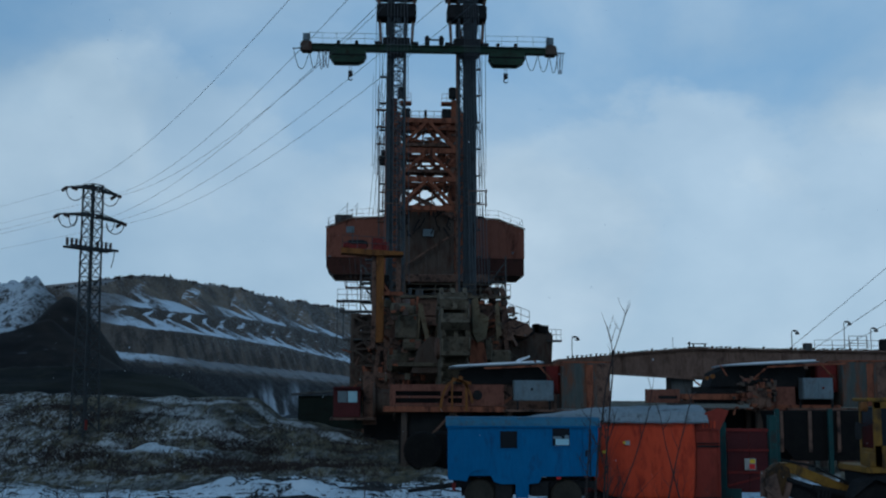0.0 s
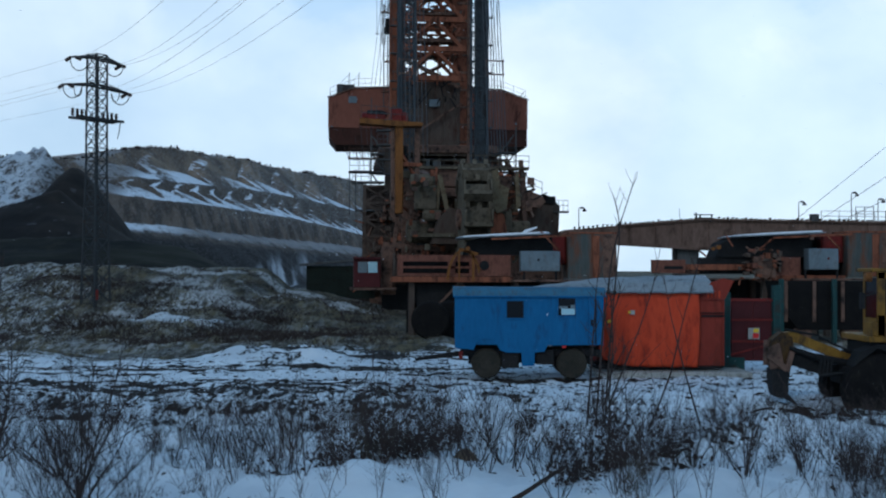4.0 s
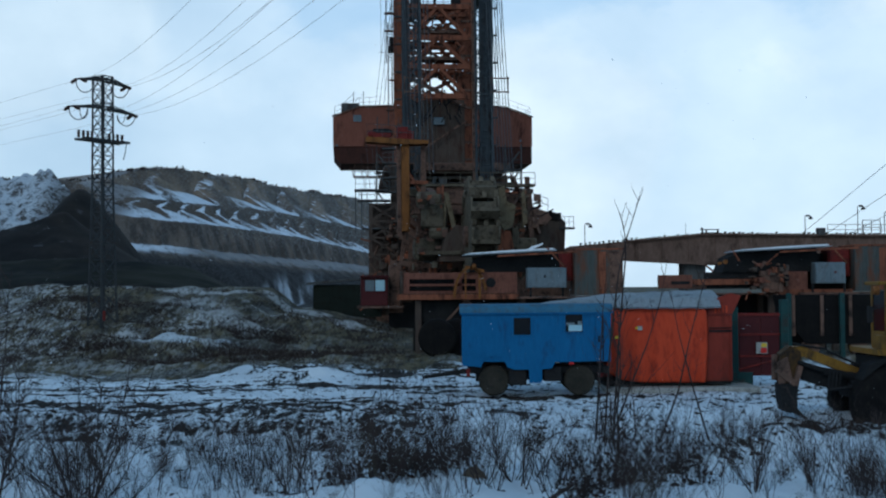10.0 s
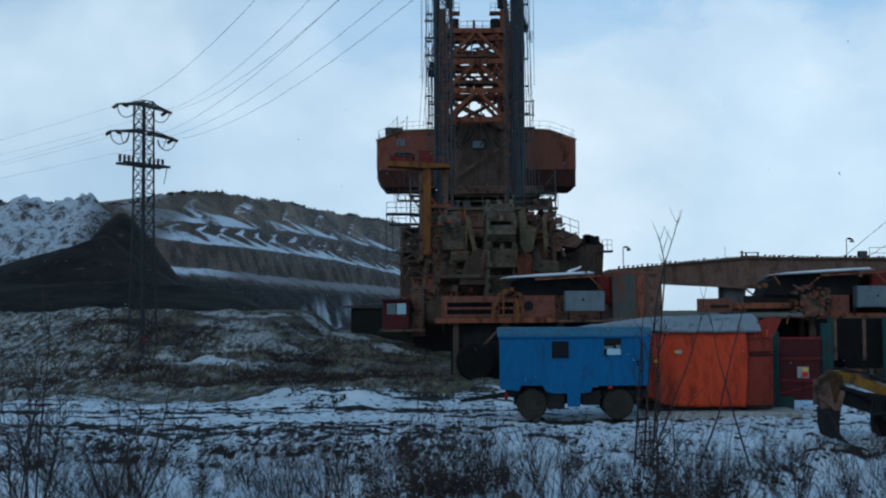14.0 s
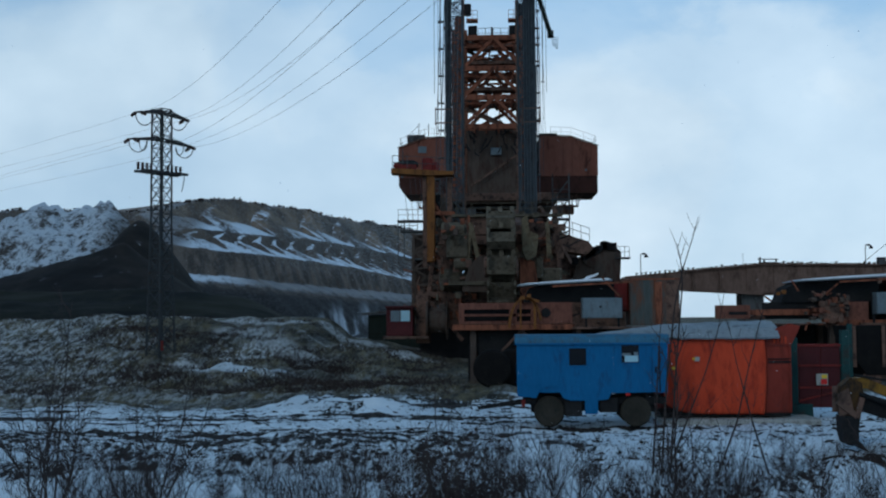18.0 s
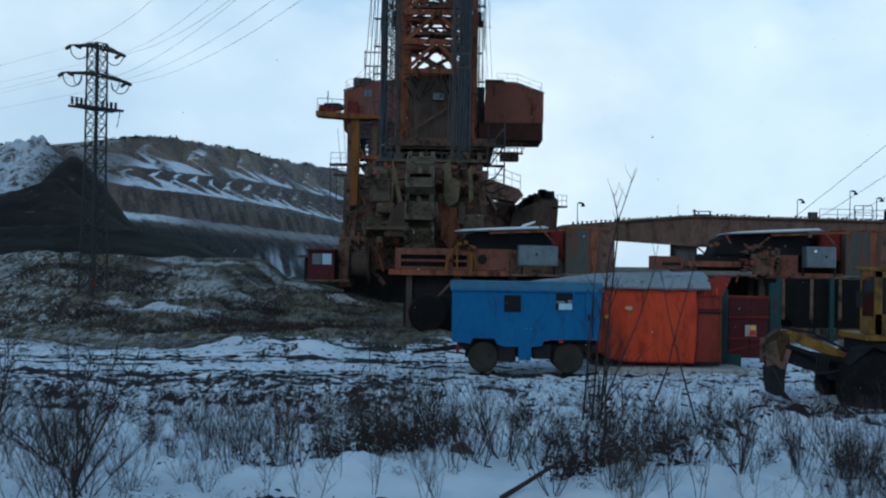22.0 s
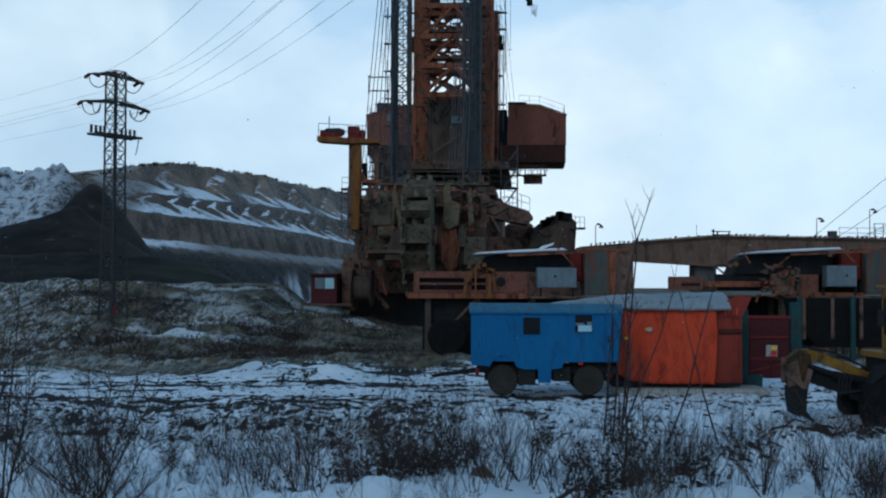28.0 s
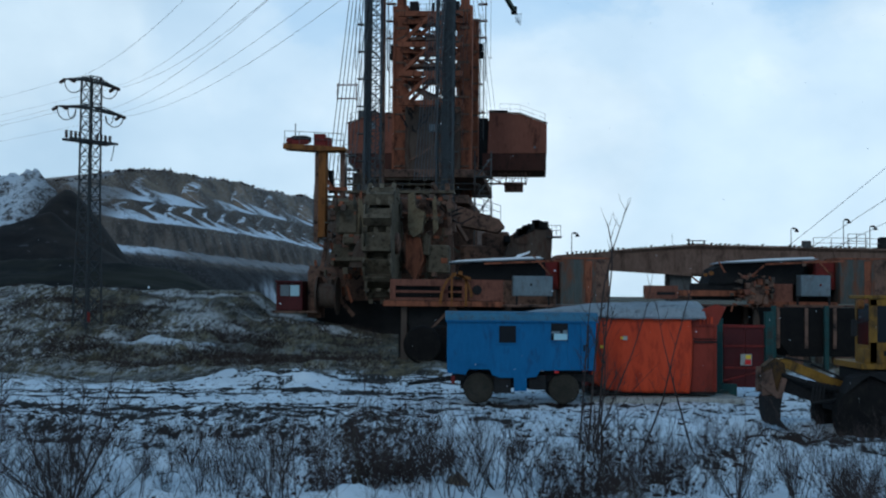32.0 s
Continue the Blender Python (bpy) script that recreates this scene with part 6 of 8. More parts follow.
def masts():
    for s in (-1, 1):
        # rear rust columns, built up from plates with flanges
        c = -3.8 if s < 0 else 3.4
        col = put("rear_mast_column", Build().box(c - 0.62, c + 0.62, 5.9, 7.3, 6.0, 36.0), RUST, E_, "rust-red box column of the mast")
        put("flange", Build().box(c - 0.88, c - 0.6, 5.75, 7.45, 6.0, 36.0), RUST, col)
        put("flange", Build().box(c + 0.6, c + 0.88, 5.75, 7.45, 6.0, 36.0), RUST, col)
        for i in range(15):
            put("splice_plate", Build().box(c - 0.75, c + 0.75, 5.8, 5.92, 8 + i * 1.95, 8.25 + i * 1.95), RUST_DARK, col)
        put("upper_column", Build().box(c - 0.5, c + 0.5, 6.0, 7.2, 36.0, 37.6), RUST, E_)
        # front lattice masts
        f = -3.9 if s < 0 else 2.9
        put("front_lattice_mast", Build().lattice((f, -15.6, 11.0), (f, -15.6, 48.5), 1.5, 1.6, 28, 0.20, 0.075), SLATE, E_, "dark lattice mast")
        b = Build()
        for sx in (-0.28, 0.28):
            b.rod((f + sx, -16.3, 11), (f + sx, -16.3, 45), 0.05, 4)
        for i in range(68):
            b.rod((f - 0.28, -16.3, 11.3 + i * 0.5), (f + 0.28, -16.3, 11.3 + i * 0.5), 0.03, 4)
        put("ladder", b, SLATE, E_)
        put("cable_duct", Build().box(min(f + s * (-0.3 if s > 0 else 0.3), f + s * 0.68), max(f + s * (-0.3 if s > 0 else 0.3), f + s * 0.68), -15.2, -14.8, 11.5, 44.0), SLATE, E_)
        put("mast_leg", Build().box(f - s * 0.86 - 0.13, f - s * 0.86 + 0.13, -15.3, -14.9, 11.0, 47.0), RUST_DARK, E_, "rusty leg of the lattice mast")
        # small landings at the outer side
        for i in range(9):
            z = 16 + i * 2.6 + (0.9 if s > 0 else 0)
            a, d = sorted((f + s * 0.95, f + s * (1.55 if s < 0 else 1.3)))
            put("landing", Build().box(a, d, -16.2, -15.6, z, z + 0.09).rod((f + s * 1.25, -16.3, z), (f + s * 1.25, -16.3, z + 0.9), 0.03, 4), GREY_STEEL, E_)
        for dx, z0 in ((1.35, 24), (1.6, 17), (1.95, 25)):
            put("hanging_rope", Build().rod((f + s * dx, -14.6, z0), (f + s * (dx - 0.05), -14.6, 48), 0.03, 4), CABLE, E_)
        # sheave heads on spread legs
        for dx in (-1.75, 1.75):
            put("head_strut", Build().beam((f + dx * 0.85, -15.6, 37.6), (f + dx, -15.6, 42.4), 0.26), RUST_DARK, E_)
            put("head_foot", Build().box(f + dx - 0.35, f + dx + 0.35, -16.2, -15.0, 37.3, 37.7), BLACK, E_)
        put("sheave_head", Build().box(f - 1.9, f + 1.9, -16.6, -14.4, 40.0, 41.4, 0.25), BLACK, E_)
        put("head_plate", Build().box(f - 2.0, f + 2.0, -16.9, -14.0, 42.3, 42.6), BLACK, E_)
        put("head_plate", Build().box(f - 1.3, f + 1.3, -16.6, -14.6, 37.2, 38.0, 0.1), BLACK, E_)
        for dx in (-0.9, 0.9):
            put("sheave", Build().lathe((f + dx, -15.5, 39.2), "x", [(-0.12, 0.75), (0, 0.65), (0.12, 0.75)], 18), BLACK, E_)
        put("winch_pack", Build().box(s * 2.3 - 0.5, s * 2.3 + 0.5, 5.4, 6.8, 34.6, 36.4, 0.12), BLACK, E_)
        put("bracket", Build().box(min(s * 1.7, s * 3.0), max(s * 1.7, s * 3.0), 5.6, 6.8, 37.0, 37.25), RUST, E_)
        put("bracket_rail", Build().rail([(s * 1.75, 5.7, 37.2), (s * 2.9, 5.7, 37.2)], 1.0, 0.6, 0.03), RUST, E_)
        put("gear_pack", Build().box(s * 2.9 - 0.35, s * 2.9 + 0.45, 5.3, 6.3, 37.65, 38.9, 0.15), BLACK, E_)
    put("head_beam", Build().beam((-6.4, -15.6, 42.8), (5.8, -15.6, 42.8), 0.5, 0.35), RED, E_, "red head beam with lamps")
    put("head_rail", Build().rail([(-6.4, -16, 43.0), (5.8, -16, 43.0)], 1.0, 1.2, 0.03), GREY_STEEL, E_)
    for x in (-6.1, 5.5):
        put("red_lamp", Build().lathe((x, -16.1, 43.1), "z", [(0, 0.15), (0.3, 0.12)], 10), SIGNRED, E_)


masts()


def back_column():
    """A further column behind the rear pair, tied to it."""
    col = put("back_column", Build().box(3.2, 4.5, 13.8, 15.2, 15.9, 36.2), RUST, E_, "rust-red box column behind the mast")
    for x in (3.14, 4.42):
        put("flange", Build().box(x, x + 0.2, 13.65, 15.35, 15.9, 36.2), RUST, col)
    for i in range(11):
        put("splice_plate", Build().box(3.16, 4.56, 13.62, 13.74, 17.0 + i * 1.9, 17.25 + i * 1.9), RUST_DARK, col)
    for z in (18.0, 22.5, 27.0, 31.5, 35.6):
        put("column_tie", Build().beam((3.5, 7.4, z), (3.8, 13.8, z), 0.35, 0.45), RUST_DARK, E_)
    for za, zb in ((18.0, 22.5), (27.0, 31.5)):
        put("column_brace", Build().beam((3.5, 7.4, za), (3.8, 13.8, zb), 0.25), RUST_DARK, E_)


back_column()


def bracing():
    for y, m in ((5.7, RUST), (7.4, RUST_DARK), (2.0, RUST)):
        zs = (24.4, 27.6, 30.8, 34.2)
        for z in zs:
            put("portal_beam", Build().beam((-3.6, y, z), (3.4, y, z), 0.4, 0.55), m, E_)
        for a, c in zip(zs, zs[1:]):
            ends = (((-3.4, a), (3.2, c)), ((3.2, a), (-3.4, c))) if y > 6 else (((-3.4, a), (0.0, c)), ((3.2, a), (0.0, c)))
            for (xa, za), (xb, zb) in ends:
                put("portal_brace", Build().beam((xa, y, za), (xb, y, zb), 0.36), m, E_)
    for i in range(7):
        z = 27.2 + i * 1.05
        put("inner_strut", Build().beam((-3.2, 3.6, z), (3.2, 4.4, z + 0.35 * (-1) ** i), 0.16, 0.22), RUST, E_)
    for x in (-2.2, -0.9, 0.5, 1.8):
        put("inner_post", Build().beam((x, 4.2, 24), (x + 0.5, 4.2, 34), 0.15), RUST, E_)
    for z0, y in ((28.6, 3.2), (31.6, 3.4)):
        put("floor_grating", Build().box(-3.0, 3.0, y, y + 2.0, z0, z0 + 0.35), RUST_DARK, E_)
    for i in range(84):
        x, z = random.uniform(-3.0, 2.6), random.uniform(26.6, 34.2)
        put("inner_fitting", Build().beam((x, 3.2 + 2.4 * random.random(), z), (x + random.uniform(-1.3, 1.3), 4.4, z + random.uniform(-0.9, 0.9)), random.uniform(0.09, 0.26)), random.choice((RUST, RUST_DARK, MAST)), E_)
    put("top_deck", Build().box(-3.2, 3.2, 5.0, 7.6, 34.6, 34.85), RUST, E_)
    put("top_rail", Build().rail([(-1.7, 5.1, 34.9), (1.7, 5.1, 34.9)], 1.1, 0.8, 0.035), GREY_STEEL, E_)
    put("top_motor", Build().box(-0.7, 0.9, 5.4, 6.4, 34.9, 35.3).box(-0.25, 0.0, 5.4, 5.7, 35.3, 36.2), BLACK, E_)
    # enclosed centre below
    put("centre_panel", Build().box(-3.1, 3.1, 4.8, 5.2, 14.0, 24.4), MAST, E_, "dark sheet infill between the columns")
    for i in range(5):
        put("panel_post", Build().box(-2.9 + i * 1.4, -2.65 + i * 1.4, 4.65, 4.8, 14.0, 24.3), MAST, E_)
    put("diagonal", Build().beam((-3.2, 4.2, 26.8), (3.2, 4.2, 23.6), 0.34).beam((-2.6, 4.2, 18.2), (3.2, 4.2, 22.0), 0.2), RUST_DARK, E_)
    put("pale_box", Build().box(-0.4, 0.8, 4.3, 4.7, 21.6, 22.4, 0.05), GREYBOX, E_, "small pale instrument box")
    for i in range(26):
        x, z = random.uniform(-2.8, 2.8), random.uniform(21.0, 24.6)
        put("pipe", Build().beam((x, 3 + random.random(), z), (x + random.uniform(-0.9, 0.9), 3 + random.random(), z + random.uniform(0.3, 1.6)), 0.12), BLACK, E_)


bracing()


def side_ladder(s, edge, y, dz):
    """Landings, posts and ropes that climb the outer side of a rear column."""
    rough = random.Random(71)
    X = lambda d: edge + s * d
    for d, za, zb in ((0.15, 24.0, 36.5), (0.6, 22.0, 33.6), (0.8, 29.0, 39.5)):
        put("ladder_post", Build().rod((X(d), y, za), (X(d), y, zb), 0.06, 5), GREY_STEEL, E_)
    for i in range(34):
        z = 22.4 + i * 0.33
        put("rung", Build().rod((X(0.15), y, z), (X(0.6), y, z), 0.03, 4), GREY_STEEL, E_)
    for z, far in ((25.6, 0.85), (29.0, 0.5), (34.6, 0.95), (36.6, 1.0), (38.6, 1.0)):
        z += dz
        put("landing", Build().box(min(X(-0.1), X(far)), max(X(-0.1), X(far)), y - 0.3, y + 0.4, z, z + 0.12), RUST_DARK, E_)
        put("landing_brace", Build().beam((X(-0.05), y - 0.1, z + 1.0), (X(far * 0.7), y - 0.1, z), 0.06), RUST_DARK, E_)
    for z in (32.2 + dz, 33.0 + dz):
        a, c = sorted((X(-0.05), X(0.45 + rough.random() * 0.35)))
        put("cable_pack", Build().box(a, c, y - 0.5, y + 0.4, z, z + rough.uniform(0.4, 0.9), 0.1), BLACK, E_)
    put("drop_rope", Build().rod((X(1.4), y, 41.0), (X(1.4), y, 32.2 + dz), 0.03, 4).rod((X(1.1), y, 32.2 + dz), (X(1.6), y, 32.2 + dz), 0.05, 4), CABLE, E_)
    put("drop_rope", Build().rod((X(0.98), y, 24.5), (X(0.98), y, 34.0), 0.025, 4), CABLE, E_)


side_ladder(1, 4.6, 14.5, -0.5)
side_ladder(-1, -4.68, 7.6, -2.0)


def cross_crane():
    beam = put("service_crane_beam", Build().box(-13.0, 11.4, -17.5, -17.1, 36.4, 36.85, 0.04).box(-13.0, 11.4, -17.7, -16.9, 36.85, 36.93).box(-13.0, 11.4, -17.7, -16.9, 36.32, 36.4), GREEN, E_, "dark green service crane beam across the masts")
    for xa, xb in ((-12.2, -5.6), (4.6, 10.6)):
        put("walkway_rail", Build().rail([(xa, -17.7, 36.95), (xb, -17.7, 36.95)], 1.0, 1.4, 0.022), GREY_STEEL, beam)
    for s, xe, xt, xh in ((-1, -12.4, -8.5, -8.25), (1, 10.8, 6.6, 6.5)):
        put("end_drive", Build().box(xe - 0.5, xe + 0.5, -17.9, -16.7, 36.2, 37.1, 0.1), MAST, beam)
        put("end_lamp", Build().box(xe - 0.38, xe + 0.3, -17.6, -17.0, 37.25, 37.95, 0.08).box(xe - 0.12, xe + 0.12, -17.5, -17.2, 37.1, 37.3), GREYBOX, beam)
        tr = put("trolley", Build().prism([(xt - 1.7, 36.25), (xt + 1.7, 36.25), (xt + 1.6, 35.45), (xt + 1.0, 35.1), (xt - 1.3, 35.1), (xt - 1.65, 35.6)], -18.0, -16.6), GREEN, E_, "dark green hoist trolley")
        for dx in (-0.9, 0.8):
            put("trolley_wheel", Build().lathe((xt + dx, -17.9, 37.0), "y", [(-0.1, 0.18), (0.1, 0.18)], 12), BLACK, tr)
        put("trolley_ledge", Build().box(xt - 1.75, xt + 1.75, -18.1, -16.5, 35.75, 35.85), BLACK, tr)
        for dx in (-0.1, 0.1):
            put("hoist_rope", Build().rod((xh + dx, -17.3, 35.2), (xh + dx, -17.3, 34.4), 0.025, 4), CABLE, tr)
        hk = Build().box(xh - 0.2, xh + 0.2, -17.5, -17.1, 33.9, 34.4, 0.07)
        pts = [(xh + 0.18 * math.cos(a), -17.3, 33.7 + 0.2 * math.sin(a)) for a in (math.pi * (0.5 + 1.4 * i / 8) for i in range(9))]
        for p, q in zip(pts, pts[1:]):
            hk.rod(p, q, 0.055, 6)
        put("hook_block", hk, BLACK, tr)
        spans = ((13.6, 12.1, 1.9), (12.1, 11.2, 1.8), (11.2, 10.7, 1.9), (10.9, 10.5, 1.7), (10.6, 10.2, 1.8)) if s < 0 else ((8.3, 9.5, 1.7), (9.5, 10.6, 1.8), (10.6, 11.4, 1.9), (11.3, 11.7, 2.0), (11.5, 11.9, 2.0))
        for i, (xa, xb, dip) in enumerate(spans):
            b = Build()
            pts = [(s * (xa + (xb - xa) * f), -17.9 - 0.05 * i, 36.25 - dip * 4 * f * (1 - f)) for f in (j / 10 for j in range(11))]
            for p, q in zip(pts, pts[1:]):
                b.rod(p, q, 0.035, 5)
            put("festoon_cable", b, BLACK, beam)
        put("cable_arm", Build().beam((xe + s * 0.4, -17.5, 36.5), (xe + s * 1.3, -17.8, 36.35), 0.09), BLACK, beam)
    for x in (-1.0, 0.35):
        put("beam_motor", Build().lathe((x, -17.4, 37.5), "z", [(-0.6, 0.2), (0.2, 0.26), (0.45, 0.12)], 12), BLACK, beam)
    put("motor_link", Build().box(-1.0, 0.4, -17.5, -17.3, 37.5, 37.6), BLACK, beam)
    for x in (-3.9, 3.1):
        put("beam_hanger", Build().box(x - 0.9, x + 0.9, -17.3, -15.6, 36.2, 37.1), GREY_STEEL, beam)
    # runway of the rear service crane, along the machine
    rw = put("rear_runway", Build().beam((4.4, 8.0, 43.2), (8.3, 38.5, 43.0), 0.45, 0.6), GREEN, E_, "green rear crane runway beam")
    put("runway_strut", Build().beam((5.4, 16, 43.4), (4.0, 7, 46.0), 0.25), RUST_DARK, rw)
    put("runway_end", Build().box(7.9, 8.7, 37.9, 38.8, 42.5, 43.5, 0.1), BLACK, rw)
    for i in range(3):
        b = Build()
        pts = [(8.5 + 0.25 * i + 0.3 * f, 38.0, 42.5 - (1.3 + 0.2 * i) * 4 * f * (1 - f)) for f in (j / 8 for j in range(9))]
        for p, q in zip(pts, pts[1:]):
            b.rod(p, q, 0.03, 5)
        put("festoon_cable", b, BLACK, rw)


cross_crane()


def stays():
    for s in (-1, 1):
        for i in range(7):
            low = -(3.1 + 0.34 * i) if s < 0 else 1.8 + 0.24 * i
            put("boom_stay", Build().rod((s * (2.9 + 0.3 * i) if s < 0 else 2.5 + 0.22 * i, -15.9, 46.0), (low, -33.5, 12.6), 0.04, 4), CABLE, E_)
        # a light frame holds the ropes apart
        a, c = (-5.25, -3.5) if s < 0 else (2.0, 3.6)
        b = Build()
        for z in (19.9, 21.05):
            b.beam((a, -28.9, z), (c, -28.9, z), 0.1)
        for x in (a + 0.05, c - 0.1):
            b.beam((x, -28.9, 19.7), (x, -28.9, 21.2), 0.08)
        put("spreader_frame", b, RUST_DARK, E_)
        for k in range(3):
            put("back_stay", Build().rod((s * (3.4 + k * 0.4), -14.0, 46.5), (s * (5.5 + k * 0.5), 20.0, 25.6), 0.028, 4), CABLE, E_)


stays()


def front_tackle():
    """The boom, the cab, the jib crane and the clutter about the wheel."""
    for s in (-1, 1):
        b = Build()
        b.beam((s * 2.6 - 0.6, 6, 16.0), (s * 2.2 - 0.6, -33, 10.6), 0.55, 0.7).beam((s * 2.6 - 0.6, 6, 11.0), (s * 2.2 - 0.6, -33, 6.6), 0.5, 0.6)
        for i in range(10):
            f0, f1 = i / 10, (i + 1) / 10
            p = lambda f, top: (s * (2.6 - 0.4 * f) - 0.6, 6 - 39 * f, (16 - 5.4 * f) if top else (11 - 4.4 * f))
            b.beam(p(f0, 0), p(f1, 1) if i % 2 else p(f0, 1), 0.3).beam(p(f0, 1), p(f1, 0), 0.26)
        put("boom_truss", b, RUST_DARK, E_)
    put("boom_deck", Build().prism_x([(4, 15.2), (-32, 10.2), (-32, 10.0), (4, 15.0)], -3.0, 2.0), RUST_DARK, E_)
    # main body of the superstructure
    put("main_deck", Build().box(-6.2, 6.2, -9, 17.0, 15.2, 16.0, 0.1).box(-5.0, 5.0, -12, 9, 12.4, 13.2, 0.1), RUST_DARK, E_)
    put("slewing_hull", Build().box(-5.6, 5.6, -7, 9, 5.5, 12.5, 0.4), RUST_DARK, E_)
    put("hull_stringer", Build().box(-5.8, 5.8, -7.15, -7.0, 8.0, 8.4).box(-5.8, 5.8, -7.15, -7.0, 10.6, 11.0), RUST, E_)
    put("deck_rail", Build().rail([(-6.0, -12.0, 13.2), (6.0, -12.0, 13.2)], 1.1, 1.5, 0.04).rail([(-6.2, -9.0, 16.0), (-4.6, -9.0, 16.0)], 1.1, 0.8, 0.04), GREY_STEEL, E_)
    for s, z0 in ((-1, 11.0), (1, 11.2)):
        for k in range(3):
            z = z0 + k * 1.9
            put("stair_platform", Build().box(min(s * 5.4, s * 7.2), max(s * 5.4, s * 7.2), -11.4, -9.8, z, z + 0.14)
                .rail([(s * 7.15, -11.3, z), (s * 5.5, -11.3, z)], 1.05, 0.8, 0.035), GREY_STEEL, E_)
            put("stair_flight", Build().beam((s * 5.6, -10.6, z), (s * 7.0, -10.6, z + 1.9), 0.5, 0.12), GREY_STEEL, E_)
        put("stair_post", Build().beam((s * 7.1, -11.3, 8), (s * 7.1, -11.3, 17.6), 0.12).beam((s * 5.5, -11.3, 8), (s * 5.5, -11.3, 17.6), 0.12), GREY_STEEL, E_)
    # rusty tower at the left of the wheel
    tower = None
    for sx, sy in ((-1, -1), (1, -1), (1, 1), (-1, 1)):
        leg = Build().beam((-6.6 + sx * 1.3, -16.0 + sy * 1.3, 2.0), (-6.6 + sx * 1.2, -16.0 + sy * 1.2, 11.4), 0.26)
        if tower is None:
            tower = put("side_tower", leg, MAST, E_, "dark rusty lattice side tower")
        else:
            put("leg", leg, MAST, tower)
    for k in range(6):
        za, zb = 2.0 + 1.55 * k, 3.55 + 1.55 * k
        for sy in (-1.25, 1.25):
            put("brace", Build().beam((-7.85, -16 + sy, za), (-5.35, -16 + sy, zb), 0.16), MAST, tower)
            put("brace", Build().beam((-5.35, -16 + sy, za), (-7.85, -16 + sy, zb), 0.16), MAST, tower)
            put("rung", Build().beam((-7.85, -16 + sy, zb), (-5.35, -16 + sy, zb), 0.16), MAST, tower)
    put("tower_backing", Build().box(-5.9, -4.6, -15.4, -15.0, 2.0, 15.0).box(-7.75, -5.0, -15.3, -14.9, 1.0, 11.2), MAST, E_)
    for x, z0, z1 in ((-7.3, 2.2, 4.4), (-6.9, 5.0, 6.6)):
        put("tower_panel", Build().box(x, x + 1.6, -16.9, -16.7, z0, z1), RUST_DARK, E_)
    put("tower_platform", Build().box(-9.0, -6.0, -17.2, -15.4, 11.6, 11.75).rail([(-8.9, -17.1, 11.7), (-7.4, -17.1, 11.7)], 1.0, 0.7, 0.035), GREY_STEEL, E_)
    put("tower_platform", Build().box(-8.6, -6.0, -17.2, -15.4, 9.0, 9.15).box(-8.7, -8.6, -17.2, -17.1, 9.0, 12.8), GREY_STEEL, E_)
    for i in range(70):
        x, z = random.uniform(-8.2, -4.6), random.uniform(1.6, 10.0) if i % 3 else random.uniform(1.6, 6.0)
        x = max(x, -8.6 + 0.28 * z)
        w, h = random.uniform(0.12, 0.75), random.uniform(0.10, 0.6)
        put("tower_clutter", Build().box(x, x + w, -17.6 - random.random(), -17.2, z, z + h, 0.05), random.choice((RUST_DARK, MAST, MAST, RUST)), E_)
    for i in range(36):
        x, z = random.uniform(-8.0, -4.8), random.uniform(1.8, 9.6)
        d = Vector((random.uniform(-1.1, 1.1), 0.2, random.uniform(-1.1, 1.1)))
        put("tower_strut", Build().beam((x, -17.5, z), (x + d.x, -17.3, z + d.z), random.uniform(0.06, 0.16)), random.choice((RUST_DARK, MAST, RUST)), E_)
    # thin platforms and aerials stand out past the tower
    put("side_landing", Build().box(-9.3, -6.2, -17.4, -15.6, 12.55, 12.68).rail([(-9.2, -17.3, 12.68), (-6.4, -17.3, 12.68)], 1.0, 0.9, 0.03).beam((-9.2, -17.3, 8.6), (-9.2, -17.3, 12.6), 0.09), GREY_STEEL, E_)
    for x, top in ((-8.7, 16.0), (-8.2, 17.2), (-7.7, 17.4), (-7.2, 16.6)):
        put("aerial", Build().rod((x + 0.35, -16.4, 12.7), (x, -16.4, top), 0.025, 4), GREY_STEEL, E_)
    for i in range(4):
        z = 12.4 + i * 1.35
        tread = put("stair_landing", Build().box(-6.7, -5.4, -17.0, -15.8, z, z + 0.1), GREY_STEEL, E_)
        put("landing_rail", Build().rail([(-6.65, -16.9, z + 0.1), (-5.5, -16.9, z + 0.1)], 0.95, 0.6, 0.03), GREY_STEEL, tread)
    for i in range(22):
        x, z = random.uniform(-6.2, 4.6), random.uniform(3.0, 11.0)
        put("pipe_run", Build().beam((x, -33.8, z), (x + random.uniform(-1.6, 1.6), -33.6, z + random.uniform(-1.2, 1.2)), random.uniform(0.07, 0.16)), random.choice((RUST, RUST_DARK, MAST)), E_)
    # ochre jib crane
    jib = put("jib_column", Build().box(-5.72, -5.1, -34.6, -33.5, 8.0, 14.9, 0.06), OCHRE, E_, "ochre jib crane column")
    put("jib_backing", Build().box(-6.05, -5.74, -34.3, -33.6, 7.6, 14.8), RUST_DARK, jib)
    put("jib_platform", Build().prism([(-8.5, 15.0), (-5.7, 14.8), (-3.6, 14.85), (-3.6, 15.1), (-8.5, 15.4)], -34.9, -33.2), OCHRE, jib)
    put("jib_rail", Build().rail([(-8.4, -34.8, 15.35), (-3.7, -34.8, 15.1)], 1.05, 1.1, 0.03).rod((-7.6, -34.5, 15.3), (-7.6, -34.5, 17.0), 0.04), GREY_STEEL, jib)
